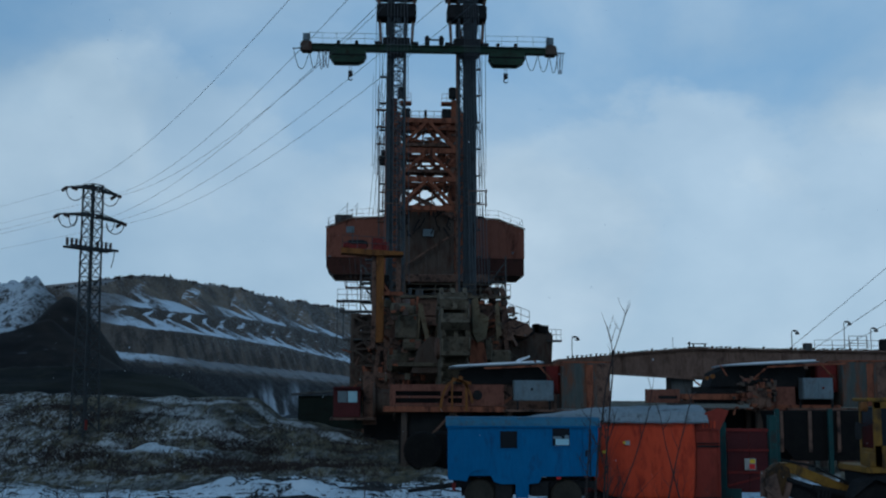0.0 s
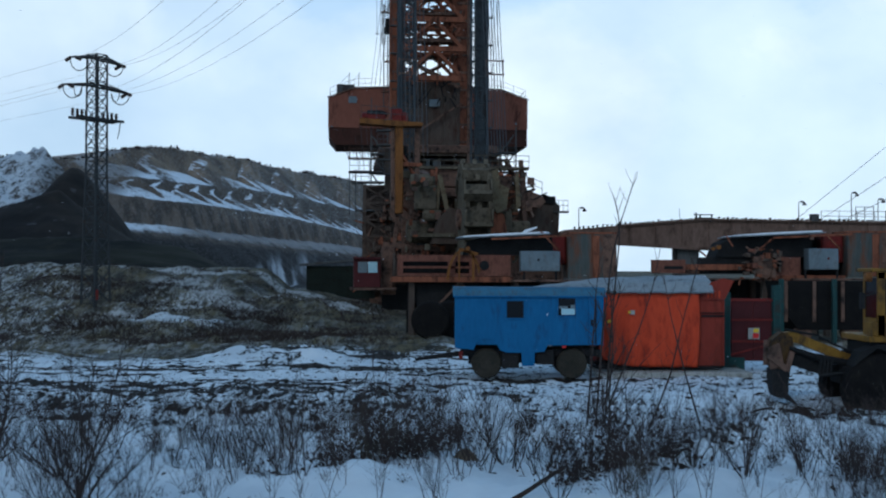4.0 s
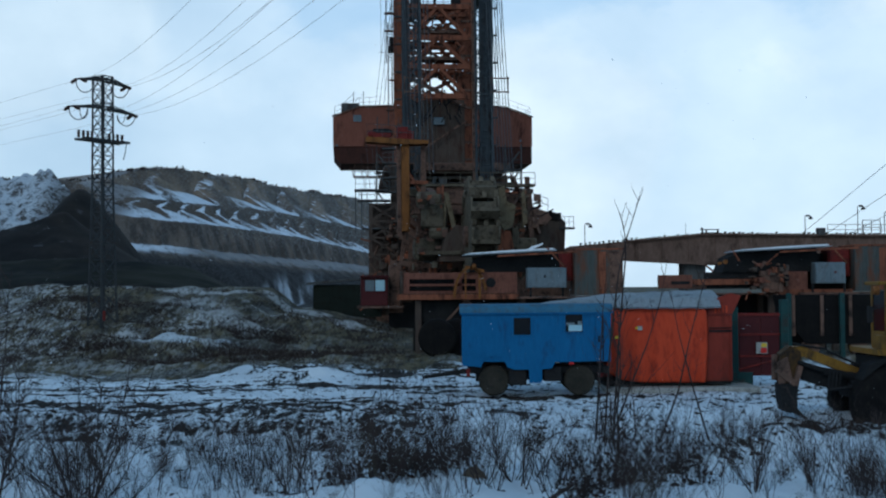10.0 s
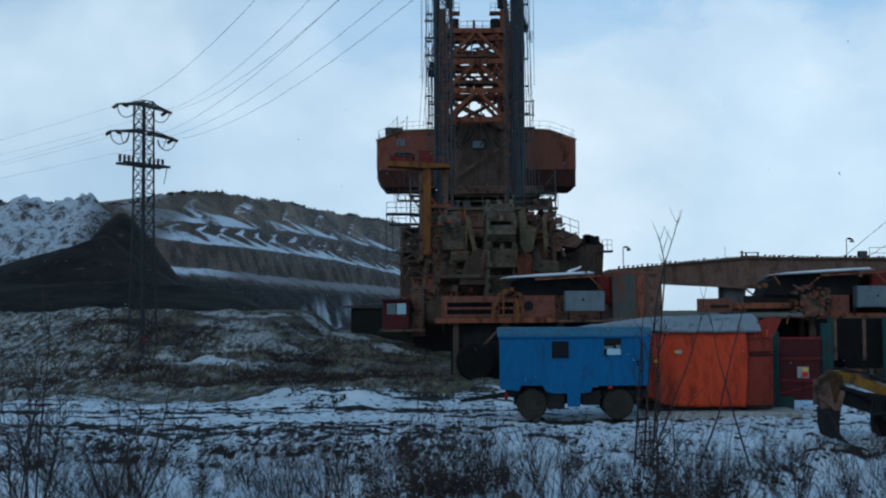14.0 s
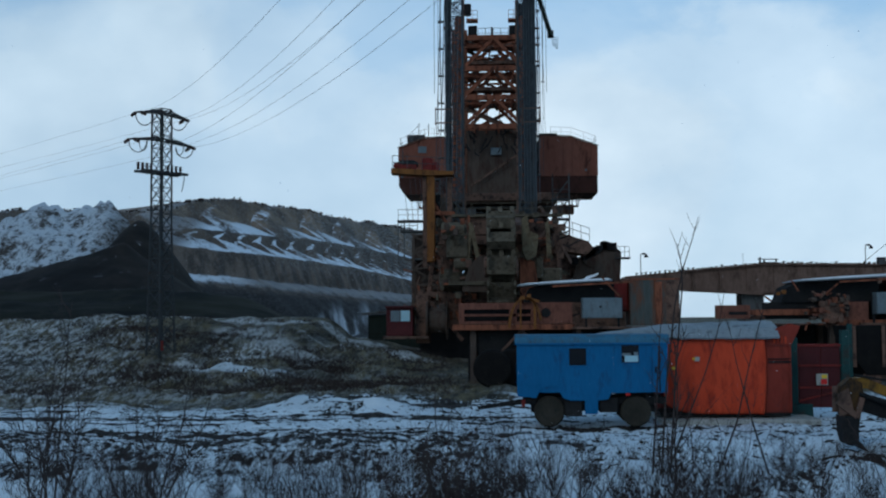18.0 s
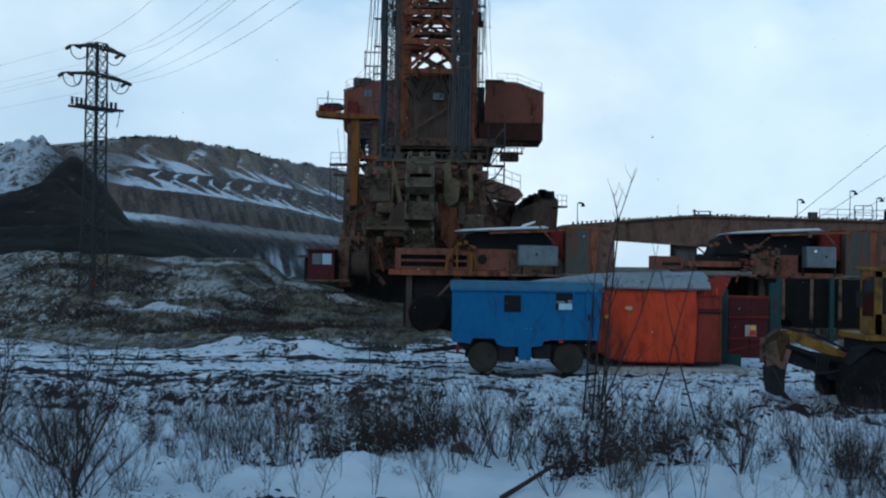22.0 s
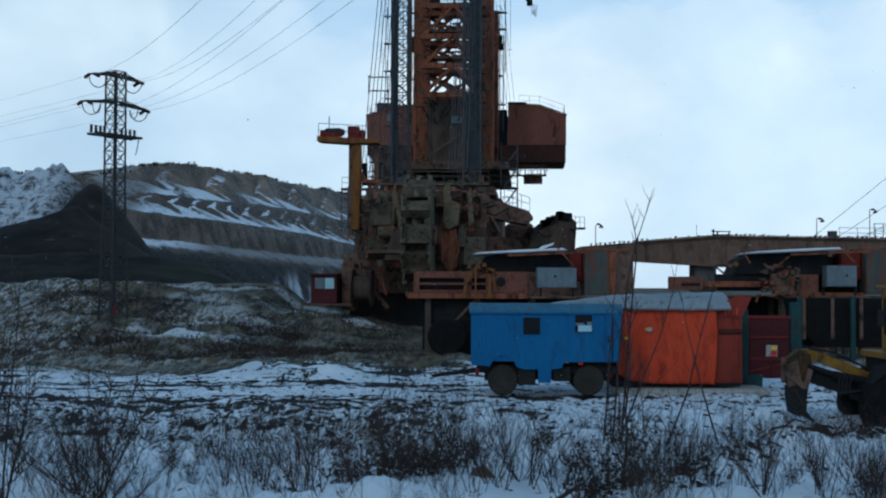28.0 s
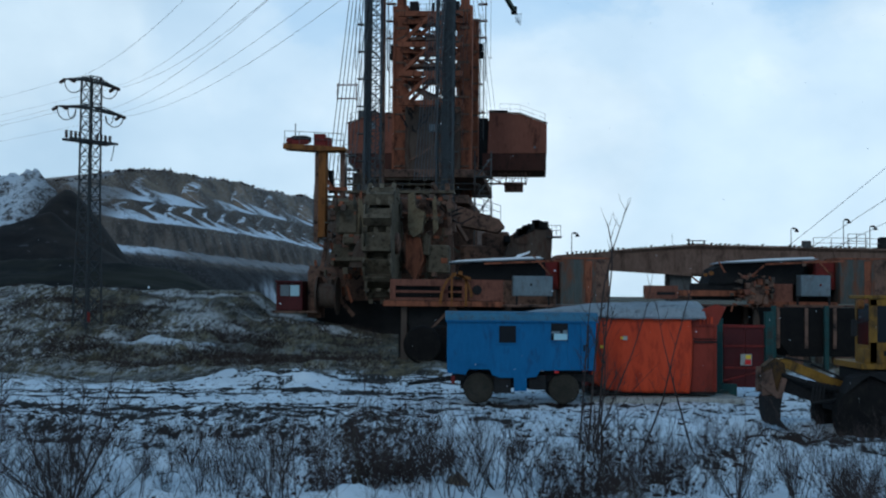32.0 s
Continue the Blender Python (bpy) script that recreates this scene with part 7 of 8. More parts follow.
    put("jib_motor", Build().lathe((-7.2, -34.2, 15.75), "x", [(-0.8, 0.2), (-0.7, 0.34), (0.4, 0.36), (0.8, 0.2)], 12), BLACK, jib, "dark hoist motor")
    put("jib_winch", Build().lathe((-8.0, -34.3, 15.6), "x", [(-0.35, 0.15), (-0.3, 0.3), (0.3, 0.3), (0.35, 0.15)], 12).box(-7.9, -6.5, -34.7, -34.5, 15.35, 15.7, 0.05), RED, jib, "dull red winch")
    put("jib_gear", Build().box(-6.1, -5.2, -34.6, -33.8, 15.2, 16.2, 0.08).box(-5.2, -4.75, -34.5, -33.9, 15.2, 15.9, 0.06), RED, jib, "dull red gear casing")
    put("jib_mast", Build().box(-4.15, -3.75, -33.6, -33.2, 10.6, 15.0, 0.04), RUST_DARK, jib)
    put("jib_tie", Build().beam((-5.4, -34.0, 11.9), (-3.6, -33.4, 11.9), 0.3).beam((-5.4, -34, 13.0), (-4, -33.4, 10.8), 0.2), RUST, jib)
    put("rope_guard", Build().rod((-4.9, -33.2, 11.6), (-4.9, -33.2, 13.4), 0.22, 8).rod((-3.9, -33.2, 11.6), (-3.9, -33.2, 13.2), 0.22, 8), BLACK, E_)
    # operator's cab, hung low beside the wheel
    cab = put("operator_cab", Build().box(-8.95, -6.85, -34.6, -32.2, 2.2, 4.4, 0.06), CRIMSON, E_, "dark crimson operator's cab")
    put("cab_window", Build().box(-8.6, -7.9, -34.66, -34.62, 3.35, 4.2), GREYBOX, cab)
    put("cab_window", Build().box(-7.82, -7.1, -34.66, -34.62, 3.35, 4.2), PALEBLUE, cab)
    put("cab_visor", Build().box(-9.0, -6.8, -34.9, -32.0, 4.4, 4.55, 0.04), CRIMSON, cab)
    put("cab_catwalk", Build().box(-9.2, -5.6, -35.0, -32.0, 2.0, 2.18).beam((-6.2, -33, 1.7), (-5.4, -32, 8.0), 0.3), RUST_DARK, E_)
    put("cab_hanger", Build().box(-6.7, -5.6, -33.4, -31.4, 1.6, 5.4, 0.1), RUST_DARK, E_)
    put("cable_drum", Build().lathe((-5.0, -33.6, 3.4), "x", [(-0.9, 0.6), (-0.85, 1.5), (-0.7, 1.5), (-0.7, 1.0), (0.7, 1.0), (0.7, 1.5), (0.85, 1.5), (0.9, 0.6)], 24), MAST, E_)
    put("belt_return", Build().lathe((-3.6, -33.2, 6.6), "x", [(-1.2, 0.5), (-1.1, 0.9), (1.1, 0.9), (1.2, 0.5)], 18), OLIVE, E_)
    put("lower_frame", Build().beam((-6.6, -33, 5.6), (-2.0, -33, 5.2), 0.4).beam((-6.4, -33, 2.0), (-3.0, -33, 5.2), 0.3).beam((-3.0, -33, 1.8), (-6.0, -33, 5.4), 0.3), RUST_DARK, E_)
    # gearbox and drives
    put("gearbox", Build().box(-4.2, -2.2, -35.2, -33.4, 8.2, 10.2, 0.35), OLIVE, E_, "muddy olive wheel gearbox")
    put("drive_motor", Build().lathe((-3.6, -34.6, 10.5), "x", [(-1.0, 0.3), (-0.9, 0.6), (0.8, 0.6), (1.0, 0.3)], 14), OLIVE, E_)
    put("drive_motor", Build().lathe((-2.9, -35.0, 7.8), "x", [(-0.7, 0.3), (-0.6, 0.45), (0.7, 0.45), (0.9, 0.2)], 14), OLIVE, E_)
    put("orange_valve", Build().box(-3.1, -2.7, -35.5, -35.3, 8.0, 8.2, 0.05), RUST, E_)
    put("yellow_strut", Build().beam((-2.3, -35.2, 11.0), (-1.7, -35.4, 8.2), 0.34, 0.2).beam((-2.3, -35.0, 10.6), (-2.5, -35.0, 8.0), 0.2), CREAM, E_)
    put("chute_hood", Build().prism([(-3.0, 5.6), (0.0, 5.6), (-0.35, 7.4), (-0.9, 8.3), (-1.6, 8.4), (-2.4, 7.6)], -36.0, -33.5), MAST, E_, "dark sheet chute hood")
    put("spill_deck", Build().box(-4.0, 1.0, -36.2, -33.0, 6.1, 6.4, 0.05), OLIVE, E_)
    # added sheets close the gaps behind the wheel gear and keep them dark
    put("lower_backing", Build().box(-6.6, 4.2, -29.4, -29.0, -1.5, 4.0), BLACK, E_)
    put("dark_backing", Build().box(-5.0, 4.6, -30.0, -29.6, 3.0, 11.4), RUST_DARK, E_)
    put("red_casing", Build().box(-2.9, -0.6, -33.2, -32.0, 10.2, 11.6, 0.08).box(-2.4, -0.8, -33.4, -32.2, 9.4, 10.1, 0.06), RUST_DARK, E_)
    put("wheel_gallery", Build().box(-4.6, 5.0, -33.6, -32.4, 11.6, 11.8).rail([(-4.6, -33.5, 11.8), (5.0, -33.5, 11.8)], 0.9, 1.2, 0.03), OLIVE, E_)
    put("cream_chute", Build().prism([(1.65, 11.2), (2.1, 11.4), (2.25, 10.2), (2.95, 9.9), (2.75, 8.3), (2.05, 7.9), (1.7, 8.6)], -36.8, -35.6), CREAM, E_, "dusty cream chute plate")
    put("cream_post", Build().prism([(3.5, 10.8), (3.75, 11.2), (3.95, 8.6), (3.6, 8.2)], -36.2, -35.8), CREAM, E_)
    put("red_chute", Build().prism([(1.5, 8.2), (2.6, 7.9), (2.9, 6.2), (2.2, 4.6), (1.5, 5.6)], -36.4, -34.0), RUST, E_)
    put("ochre_casing", Build().box(3.0, 4.8, -35.6, -34.0, 5.2, 7.4, 0.2).box(2.7, 3.3, -36.0, -35.0, 6.6, 8.2, 0.1), OLIVE, E_, "muddy transfer casing")
    put("side_frame", Build().beam((5.0, -33, 4), (4.4, -33, 12.4), 0.35).beam((3.2, -33, 12.4), (5.8, -30, 8), 0.3).beam((4.6, -31, 11.6), (3.0, -33, 9.6), 0.25).box(4.2, 5.0, -32, -30, 8.6, 11.0, 0.2), RUST_DARK, E_)
    put("belt_trough", Build().prism([(4.4, 11.6), (8.2, 10.4), (8.6, 9.8), (8.0, 9.2), (4.6, 9.8)], -20.0, -16.0), RUST_DARK, E_)
    put("trough_rail", Build().rail([(6.0, -19.8, 11.2), (8.3, -19.8, 10.4)], 1.2, 0.7, 0.035), GREY_STEEL, E_)
    for i in range(60):
        x, y, z = random.uniform(-6.5, 5.0), random.uniform(-34, -29), random.uniform(3.0, 10.6)
        d = Vector((random.uniform(-1, 1), random.uniform(-0.3, 0.3), random.uniform(-1, 1))) * random.uniform(0.5, 1.5)
        put("strut", Build().beam((x, y, z), (x + d.x, y + d.y, z + d.z), random.uniform(0.08, 0.25)), random.choice((RUST_DARK, RUST, OLIVE)), E_)
    for i in range(90):
        x = random.choice((-1, 1)) * random.uniform(1.4, 4.9) - 0.2
        z, w, h = random.uniform(4.2, 11.6), random.uniform(0.12, 0.55), random.uniform(0.12, 0.6)
        y = -36.3 + random.random() * 2.4
        put("fitting", Build().box(x, x + w, y, y + random.uniform(0.2, 0.8), z, z + h, 0.03), random.choice((RUST_DARK, OLIVE, MAST, RUST)), E_)
    for i in range(24):
        x, z = random.uniform(-5.5, 5.0), random.uniform(4, 12)
        w, h = random.uniform(0.3, 0.9), random.uniform(0.3, 0.9)
        put("casing", Build().box(x, x + w, -31.5, -30.4 - random.random(), z, z + h, 0.05), random.choice((OLIVE, OLIVE, GREY_STEEL)), E_)
    for i in range(12):
        x, z = random.uniform(-6, 4.6), random.uniform(3.5, 12)
        p, q = Vector((x, -32.5, z)), Vector((x + random.uniform(0.8, 2.2), -32.6, z + random.uniform(-0.6, 0.6)))
        mid = (p + q) / 2 - Vector((0, 0, 0.5))
        put("hose", Build().rod(p, mid, 0.06, 5).rod(mid, q, 0.06, 5), BLACK, E_)


front_tackle()

WHEEL_AT = (0.0, -38.4, 7.4)


def bucket_wheel():
    """The wheel turns on a cross axle; built round its own centre."""
    b = Build()
    b.lathe((0, 0, 0), "x", [(-0.95, 2.2), (-0.95, 3.5), (-0.78, 3.5), (-0.78, 2.6), (0.78, 2.6), (0.78, 3.5), (0.95, 3.5), (0.95, 2.2)], 44)
    w = put("bucket_wheel", b, OLIVE, E_, "muddy bucket wheel seen edge on", at=pose(*WHEEL_AT))
    put("hub", Build().lathe((0, 0, 0), "x", [(-1.3, 0.5), (-1.2, 0.8), (1.2, 0.8), (1.3, 0.5)], 20), RUST_DARK, w)
    n = 11
    for i in range(n):
        m = Matrix.Rotation(2 * math.pi * i / n, 4, "X")
        k = Build()
        # two cheeks, a back plate and a cutting lip; outline in y-z, at the wheel's front
        for s in (-1, 1):
            k.prism_x([(-3.4, -0.75), (-4.15, -0.62), (-4.35, 0.35), (-4.1, 0.9), (-3.4, 0.85)], s * 0.98 - 0.07, s * 0.98 + 0.07)
        k.prism_x([(-3.4, -0.78), (-4.2, -0.66), (-4.25, -0.36), (-3.4, -0.5)], -0.98, 0.98)
        k.prism_x([(-3.36, -0.6), (-3.5, -0.6), (-3.52, 0.7), (-3.36, 0.7)], -0.95, 0.95)
        ob = put("bucket", k, OLIVE, w, at=m)
        for x in (-0.87, 0.0, 0.87):
            put("tooth", Build().prism_x([(-4.05, 0.8), (-4.45, 1.05), (-4.2, 0.6)], x - 0.15, x + 0.15), OLIVE, ob)
    return w


spinning = bucket_wheel()


# ---------- standing parts of the machine ----------
def undercarriage():
    e = thing("crawler_undercarriage", pose(-0.68, 130, -3.4), "dark crawler undercarriage carrying the slewing excavator", "undercarriage")
    for x in (-10.5, 7.5):
        for y in (-9, 6):
            c = put("crawler", Build().prism_x([(y - 4.6, 0.9), (y - 3.8, 0.0), (y + 3.8, 0.0), (y + 4.6, 0.9), (y + 4.4, 2.1), (y + 3.4, 2.7), (y - 3.4, 2.7), (y - 4.4, 2.1)], x, x + 3.0), BLACK, e)
            for i in range(5):
                put("track_roller", Build().lathe((x - 0.05, y - 3.2 + i * 1.6, 1.0), "x", [(-0.1, 0.55), (0.1, 0.55)], 14), RUST_DARK, c)
    put("cross_frame", Build().box(-9, 9, -8, 8, 2.6, 5.0, 0.3), RUST_DARK, e)
    put("ball_race", Build().lathe((0, 0, 5.0), "z", [(0, 5.0), (3.6, 5.0), (3.8, 4.6)], 36), RUST, e)


undercarriage()


def discharge():
    e = thing("discharge_station", pose(0, 115, 0), "dark olive belt discharge station with catwalks beside the excavator", "discharge station")
    put("hopper", Build().prism([(6.6, 7.0), (11.0, 6.0), (11.2, 9.6), (10.4, 10.5), (9.4, 10.4), (8.4, 9.8), (7.2, 9.2)], 0, 4), MAST, e)
    put("drum", Build().lathe((8.3, 0, 9.1), "y", [(-0.25, 0.3), (-0.25, 0.75), (2.0, 0.75)], 18), MAST, e)
    put("catwalk", Build().box(10.6, 12.0, -0.6, 1.0, 9.0, 9.15), GREY_STEEL, e)
    put("catwalk_rail", Build().rail([(10.6, -0.5, 9.15), (11.9, -0.5, 9.15)], 1.0, 0.45, 0.03), GREY_STEEL, e)
    put("base_hull", Build().box(4.6, 11.6, 0.2, 5, -3.5, 7.0, 0.3).box(2.5, 7.6, 1.0, 5, -3.5, 8.3, 0.3).box(4.6, 7.2, 1.0, 4, 8.0, 9.6, 0.4), RUST_DARK, e)
    for i in range(14):
        x = random.uniform(6.8, 10.6)
        z = float(np.interp(x, [6.8, 8.4, 9.4, 10.6], [9.0, 9.7, 10.4, 10.3]))
        put("machinery", Build().box(x - 0.3, x + 0.3, -0.3, 0.6, z - 0.5, z + random.uniform(0, 0.35), 0.08), BLACK, e)
    put("trestle", Build().beam((11.4, 0, 7), (13.0, -4, 6.2), 0.5).beam((11.4, 3, 7), (13.0, -3, 6.2), 0.5), RUST_DARK, e)


discharge()


def site_hut():
    e = thing("dark_green_hut", pose(-12.6, 112, 0.9), "low dark green hut with flat sheet roof by the pit", "hut")
    put("wall", Build().box(0.2, 6.4, 0, 3.2, 0, 3.0), DIMGREEN, e)
    put("roof", Build().prism([(-0.4, 3.0), (7.0, 3.65), (7.0, 3.85), (-0.4, 3.2)], -0.5, 3.6), GREY_STEEL, e)
    put("apron", Build().prism([(0.2, -4), (6.6, -4), (6.0, 0.02), (0.8, 0.02)], -0.4, 0.0), CLOD, e)


site_hut()


# ---------- bare shrubs, grass and clods ----------
def stem_mesh(rng, height, r0, lean, twigs, level2=4, curl=0.14, ease_out=0.35):
    """One stem with side twigs that fork once more."""
    b = Build()

    def path(p, d, length, r, n, droop):
        pts = [p]
        for k in range(n):
            d = (d + Vector((rng.uniform(-1, 1), rng.uniform(-1, 1), rng.uniform(-0.4, 0.8) + droop)) * curl).normalized()
            p = p + d * length / n
            pts.append(p)
        b.tube(pts, [r * (1 - 0.8 * k / n) for k in range(n + 1)], 4 if r > 0.007 else 3)
        return pts, d

    a = rng.uniform(0, 2 * math.pi)
    d0 = Vector((math.cos(a) * lean, math.sin(a) * lean, 1)).normalized()
    pts, _ = path(Vector((math.cos(a) * 0.05, math.sin(a) * 0.05, -0.12)), d0, height, r0, 9, ease_out * 0.2)
    for _ in range(twigs):
        f = rng.uniform(0.18, 0.97)
        k = min(int(f * 9), 8)
        p = pts[k].lerp(pts[k + 1], f * 9 - k)
        a = rng.uniform(0, 2 * math.pi)
        d = (Vector((math.cos(a), math.sin(a), rng.uniform(0.25, 1.2))).normalized() * 0.95 + d0 * 0.35).normalized()
        ln = height * rng.uniform(0.2, 0.5) * (1.15 - f * 0.7)
        tw, _ = path(p, d, ln, r0 * rng.uniform(0.35, 0.5), 4, 0.1)
        for _ in range(rng.randint(1, level2)):
            q = tw[rng.randint(1, 3)]
            a = rng.uniform(0, 2 * math.pi)
            path(q, (d * 0.6 + Vector((math.cos(a), math.sin(a), 0.6)) * 0.6).normalized(), ln * rng.uniform(0.3, 0.6), r0 * 0.26, 2, 0.1)
    return b.mesh("stem")


def leaf_mesh(rng, w, h, count):
    """Withered leaves and seed heads caught low in a bramble."""
    b = Build()
    for _ in range(count):
        x, y, z = rng.gauss(0, w), rng.gauss(0, w), abs(rng.gauss(0, h))
        s = rng.uniform(0.012, 0.042)
        u = Vector((rng.uniform(-1, 1), rng.uniform(-1, 1), rng.uniform(-1, 1))).normalized()
        v = u.orthogonal().normalized()
        c = Vector((x, y, z))
        b.add([c - u * s * 1.6, c + v * s, c + u * s * 1.6, c - v * s + u.cross(v) * s * 0.4], [(0, 1, 2), (0, 2, 3)])
    return b.mesh("leaves")


def shrub(seed, height, stems, lean, r0, twigs, material, name="bare_shrub", label="leafless dark shrub rising from the snow", cat="shrub", leaves=0):
    rng = random.Random(seed)
    e = thing(name, Matrix.Identity(4), label, cat, "bare shrubs in the scrub")
    for _ in range(stems):
        put("stem", stem_mesh(rng, height * rng.uniform(0.6, 1.0), r0 * rng.uniform(0.7, 1.1), rng.uniform(0.1, 1.0) * lean, twigs), material, e)
    if leaves:
        put("dead_leaves", leaf_mesh(rng, height * 0.34, height * 0.42, leaves), LEAFDRY, e)
    return e


def young_tree(seed, x, y, height, r0, fork, limbs, spread, tilt):
    """A short trunk that forks low into a fan of rising limbs."""
    rng = random.Random(seed)
    e = thing("young_tree", pose(x, y, float(land(x, y)) - 0.1, 0, tilt, rng.uniform(0, 360)), "young leafless tree, dark trunk forking low into upright limbs", "tree", "bare shrubs in the scrub")
    top = Vector((0.03, 0.02, fork))
    put("trunk", Build().tube([Vector((0, 0, -0.2)), Vector((0.02, 0, fork * 0.45)), top, top + Vector((0.01, 0.01, 0.12))], [r0 * 1.25, r0 * 1.05, r0 * 0.95, r0 * 0.5], 8), BARK, e)
    for i in range(limbs):
        m = stem_mesh(rng, height * rng.uniform(0.55, 1.0), r0 * rng.uniform(0.42, 0.7), spread * rng.uniform(0.35, 1.0), rng.randint(13, 20), 3, 0.11, 0.6)
        put("limb", m, BARK, e, at=Matrix.Translation(top + Vector((0, 0, rng.uniform(-0.25, 0.1)))))
    return e


young_tree(401, -4.95, 16.8, 2.6, 0.030, 0.62, 6, 0.62, 0)
young_tree(402, -6.15, 16.4, 3.3, 0.032, 0.75, 5, 0.45, 5)
young_tree(403, -6.5, 16.9, 2.9, 0.026, 0.85, 3, 0.40, -3)

KINDS = [shrub(1, 2.5, 5, 0.8, 0.020, 20, BARK), shrub(2, 2.0, 7, 0.95, 0.013, 15, BARK), shrub(3, 2.7, 4, 0.4, 0.016, 16, BARK_RED),
         shrub(4, 1.5, 9, 0.9, 0.009, 12, BARK_RED), shrub(5, 3.1, 5, 0.95, 0.021, 28, BARK),
         shrub(6, 1.25, 13, 0.95, 0.009, 13, BARK, "bramble", "tangled dark bramble with withered leaves", "shrub", 70),
         shrub(7, 0.7, 7, 0.9, 0.006, 6, LEAFDRY, "weed_clump", "low brown clump of dead weeds", "weeds", 36),
         shrub(8, 3.5, 9, 1.4, 0.022, 30, BARK, label="spreading leafless bush with thick dark stems"),
         shrub(9, 4.3, 6, 0.16, 0.019, 9, BARK, label="upright clump of tall leafless stems"),
         shrub(10, 1.5, 16, 0.45, 0.006, 5, GRASS, "dead_grass_clump", "dense upright clump of dead grey-brown grass stems", "weeds"),
         shrub(14, 2.1, 6, 0.85, 0.015, 10, BARK, label="fan of thin leafless shoots in the snow"),
         shrub(16, 2.4, 3, 0.35, 0.009, 10, BARK, label="few thin bare shoots in the snow"),
         shrub(17, 2.2, 2, 0.6, 0.010, 14, BARK_RED, label="few thin bare shoots in the snow"),
         shrub(18, 0.95, 10, 0.9, 0.009, 11, BARK, "bramble", "dense bramble clump hung with withered brown leaves", "shrub", 230)]
TALL = [shrub(11, 4.6, 1, 0.06, 0.018, 9, BARK, "bare_sapling", "slender leafless sapling in the snow", "tree"),
        shrub(12, 5.6, 2, 0.12, 0.017, 6, BARK, "bare_sapling", "slender leafless sapling in the snow", "tree"),
        shrub(13, 3.6, 1, 0.04, 0.020, 12, BARK_RED, "bare_sapling", "slender reddish sapling in the snow", "tree"),
        shrub(15, 3.6, 1, 0.02, 0.042, 12, BARK, "bare_sapling", "stout dark leafless sapling in the brambles", "tree")]
used = set()


def plant(kind, x, y, size, turn, tilt=0.0):
    """The first call of a kind moves the model itself, further calls copy it."""
    m = Matrix.Translation((x, y, float(land(x, y)))) @ Matrix.Rotation(radians(tilt), 4, "Y") @ Matrix.Rotation(radians(turn), 4, "Z") @ Matrix.Diagonal((size, size, size, 1))
    if kind.name not in used:
        used.add(kind.name)
        kind.matrix_basis = m
        return kind
    ob = copy_thing(kind, Matrix.Identity(4))
    ob.matrix_basis = m
    return ob


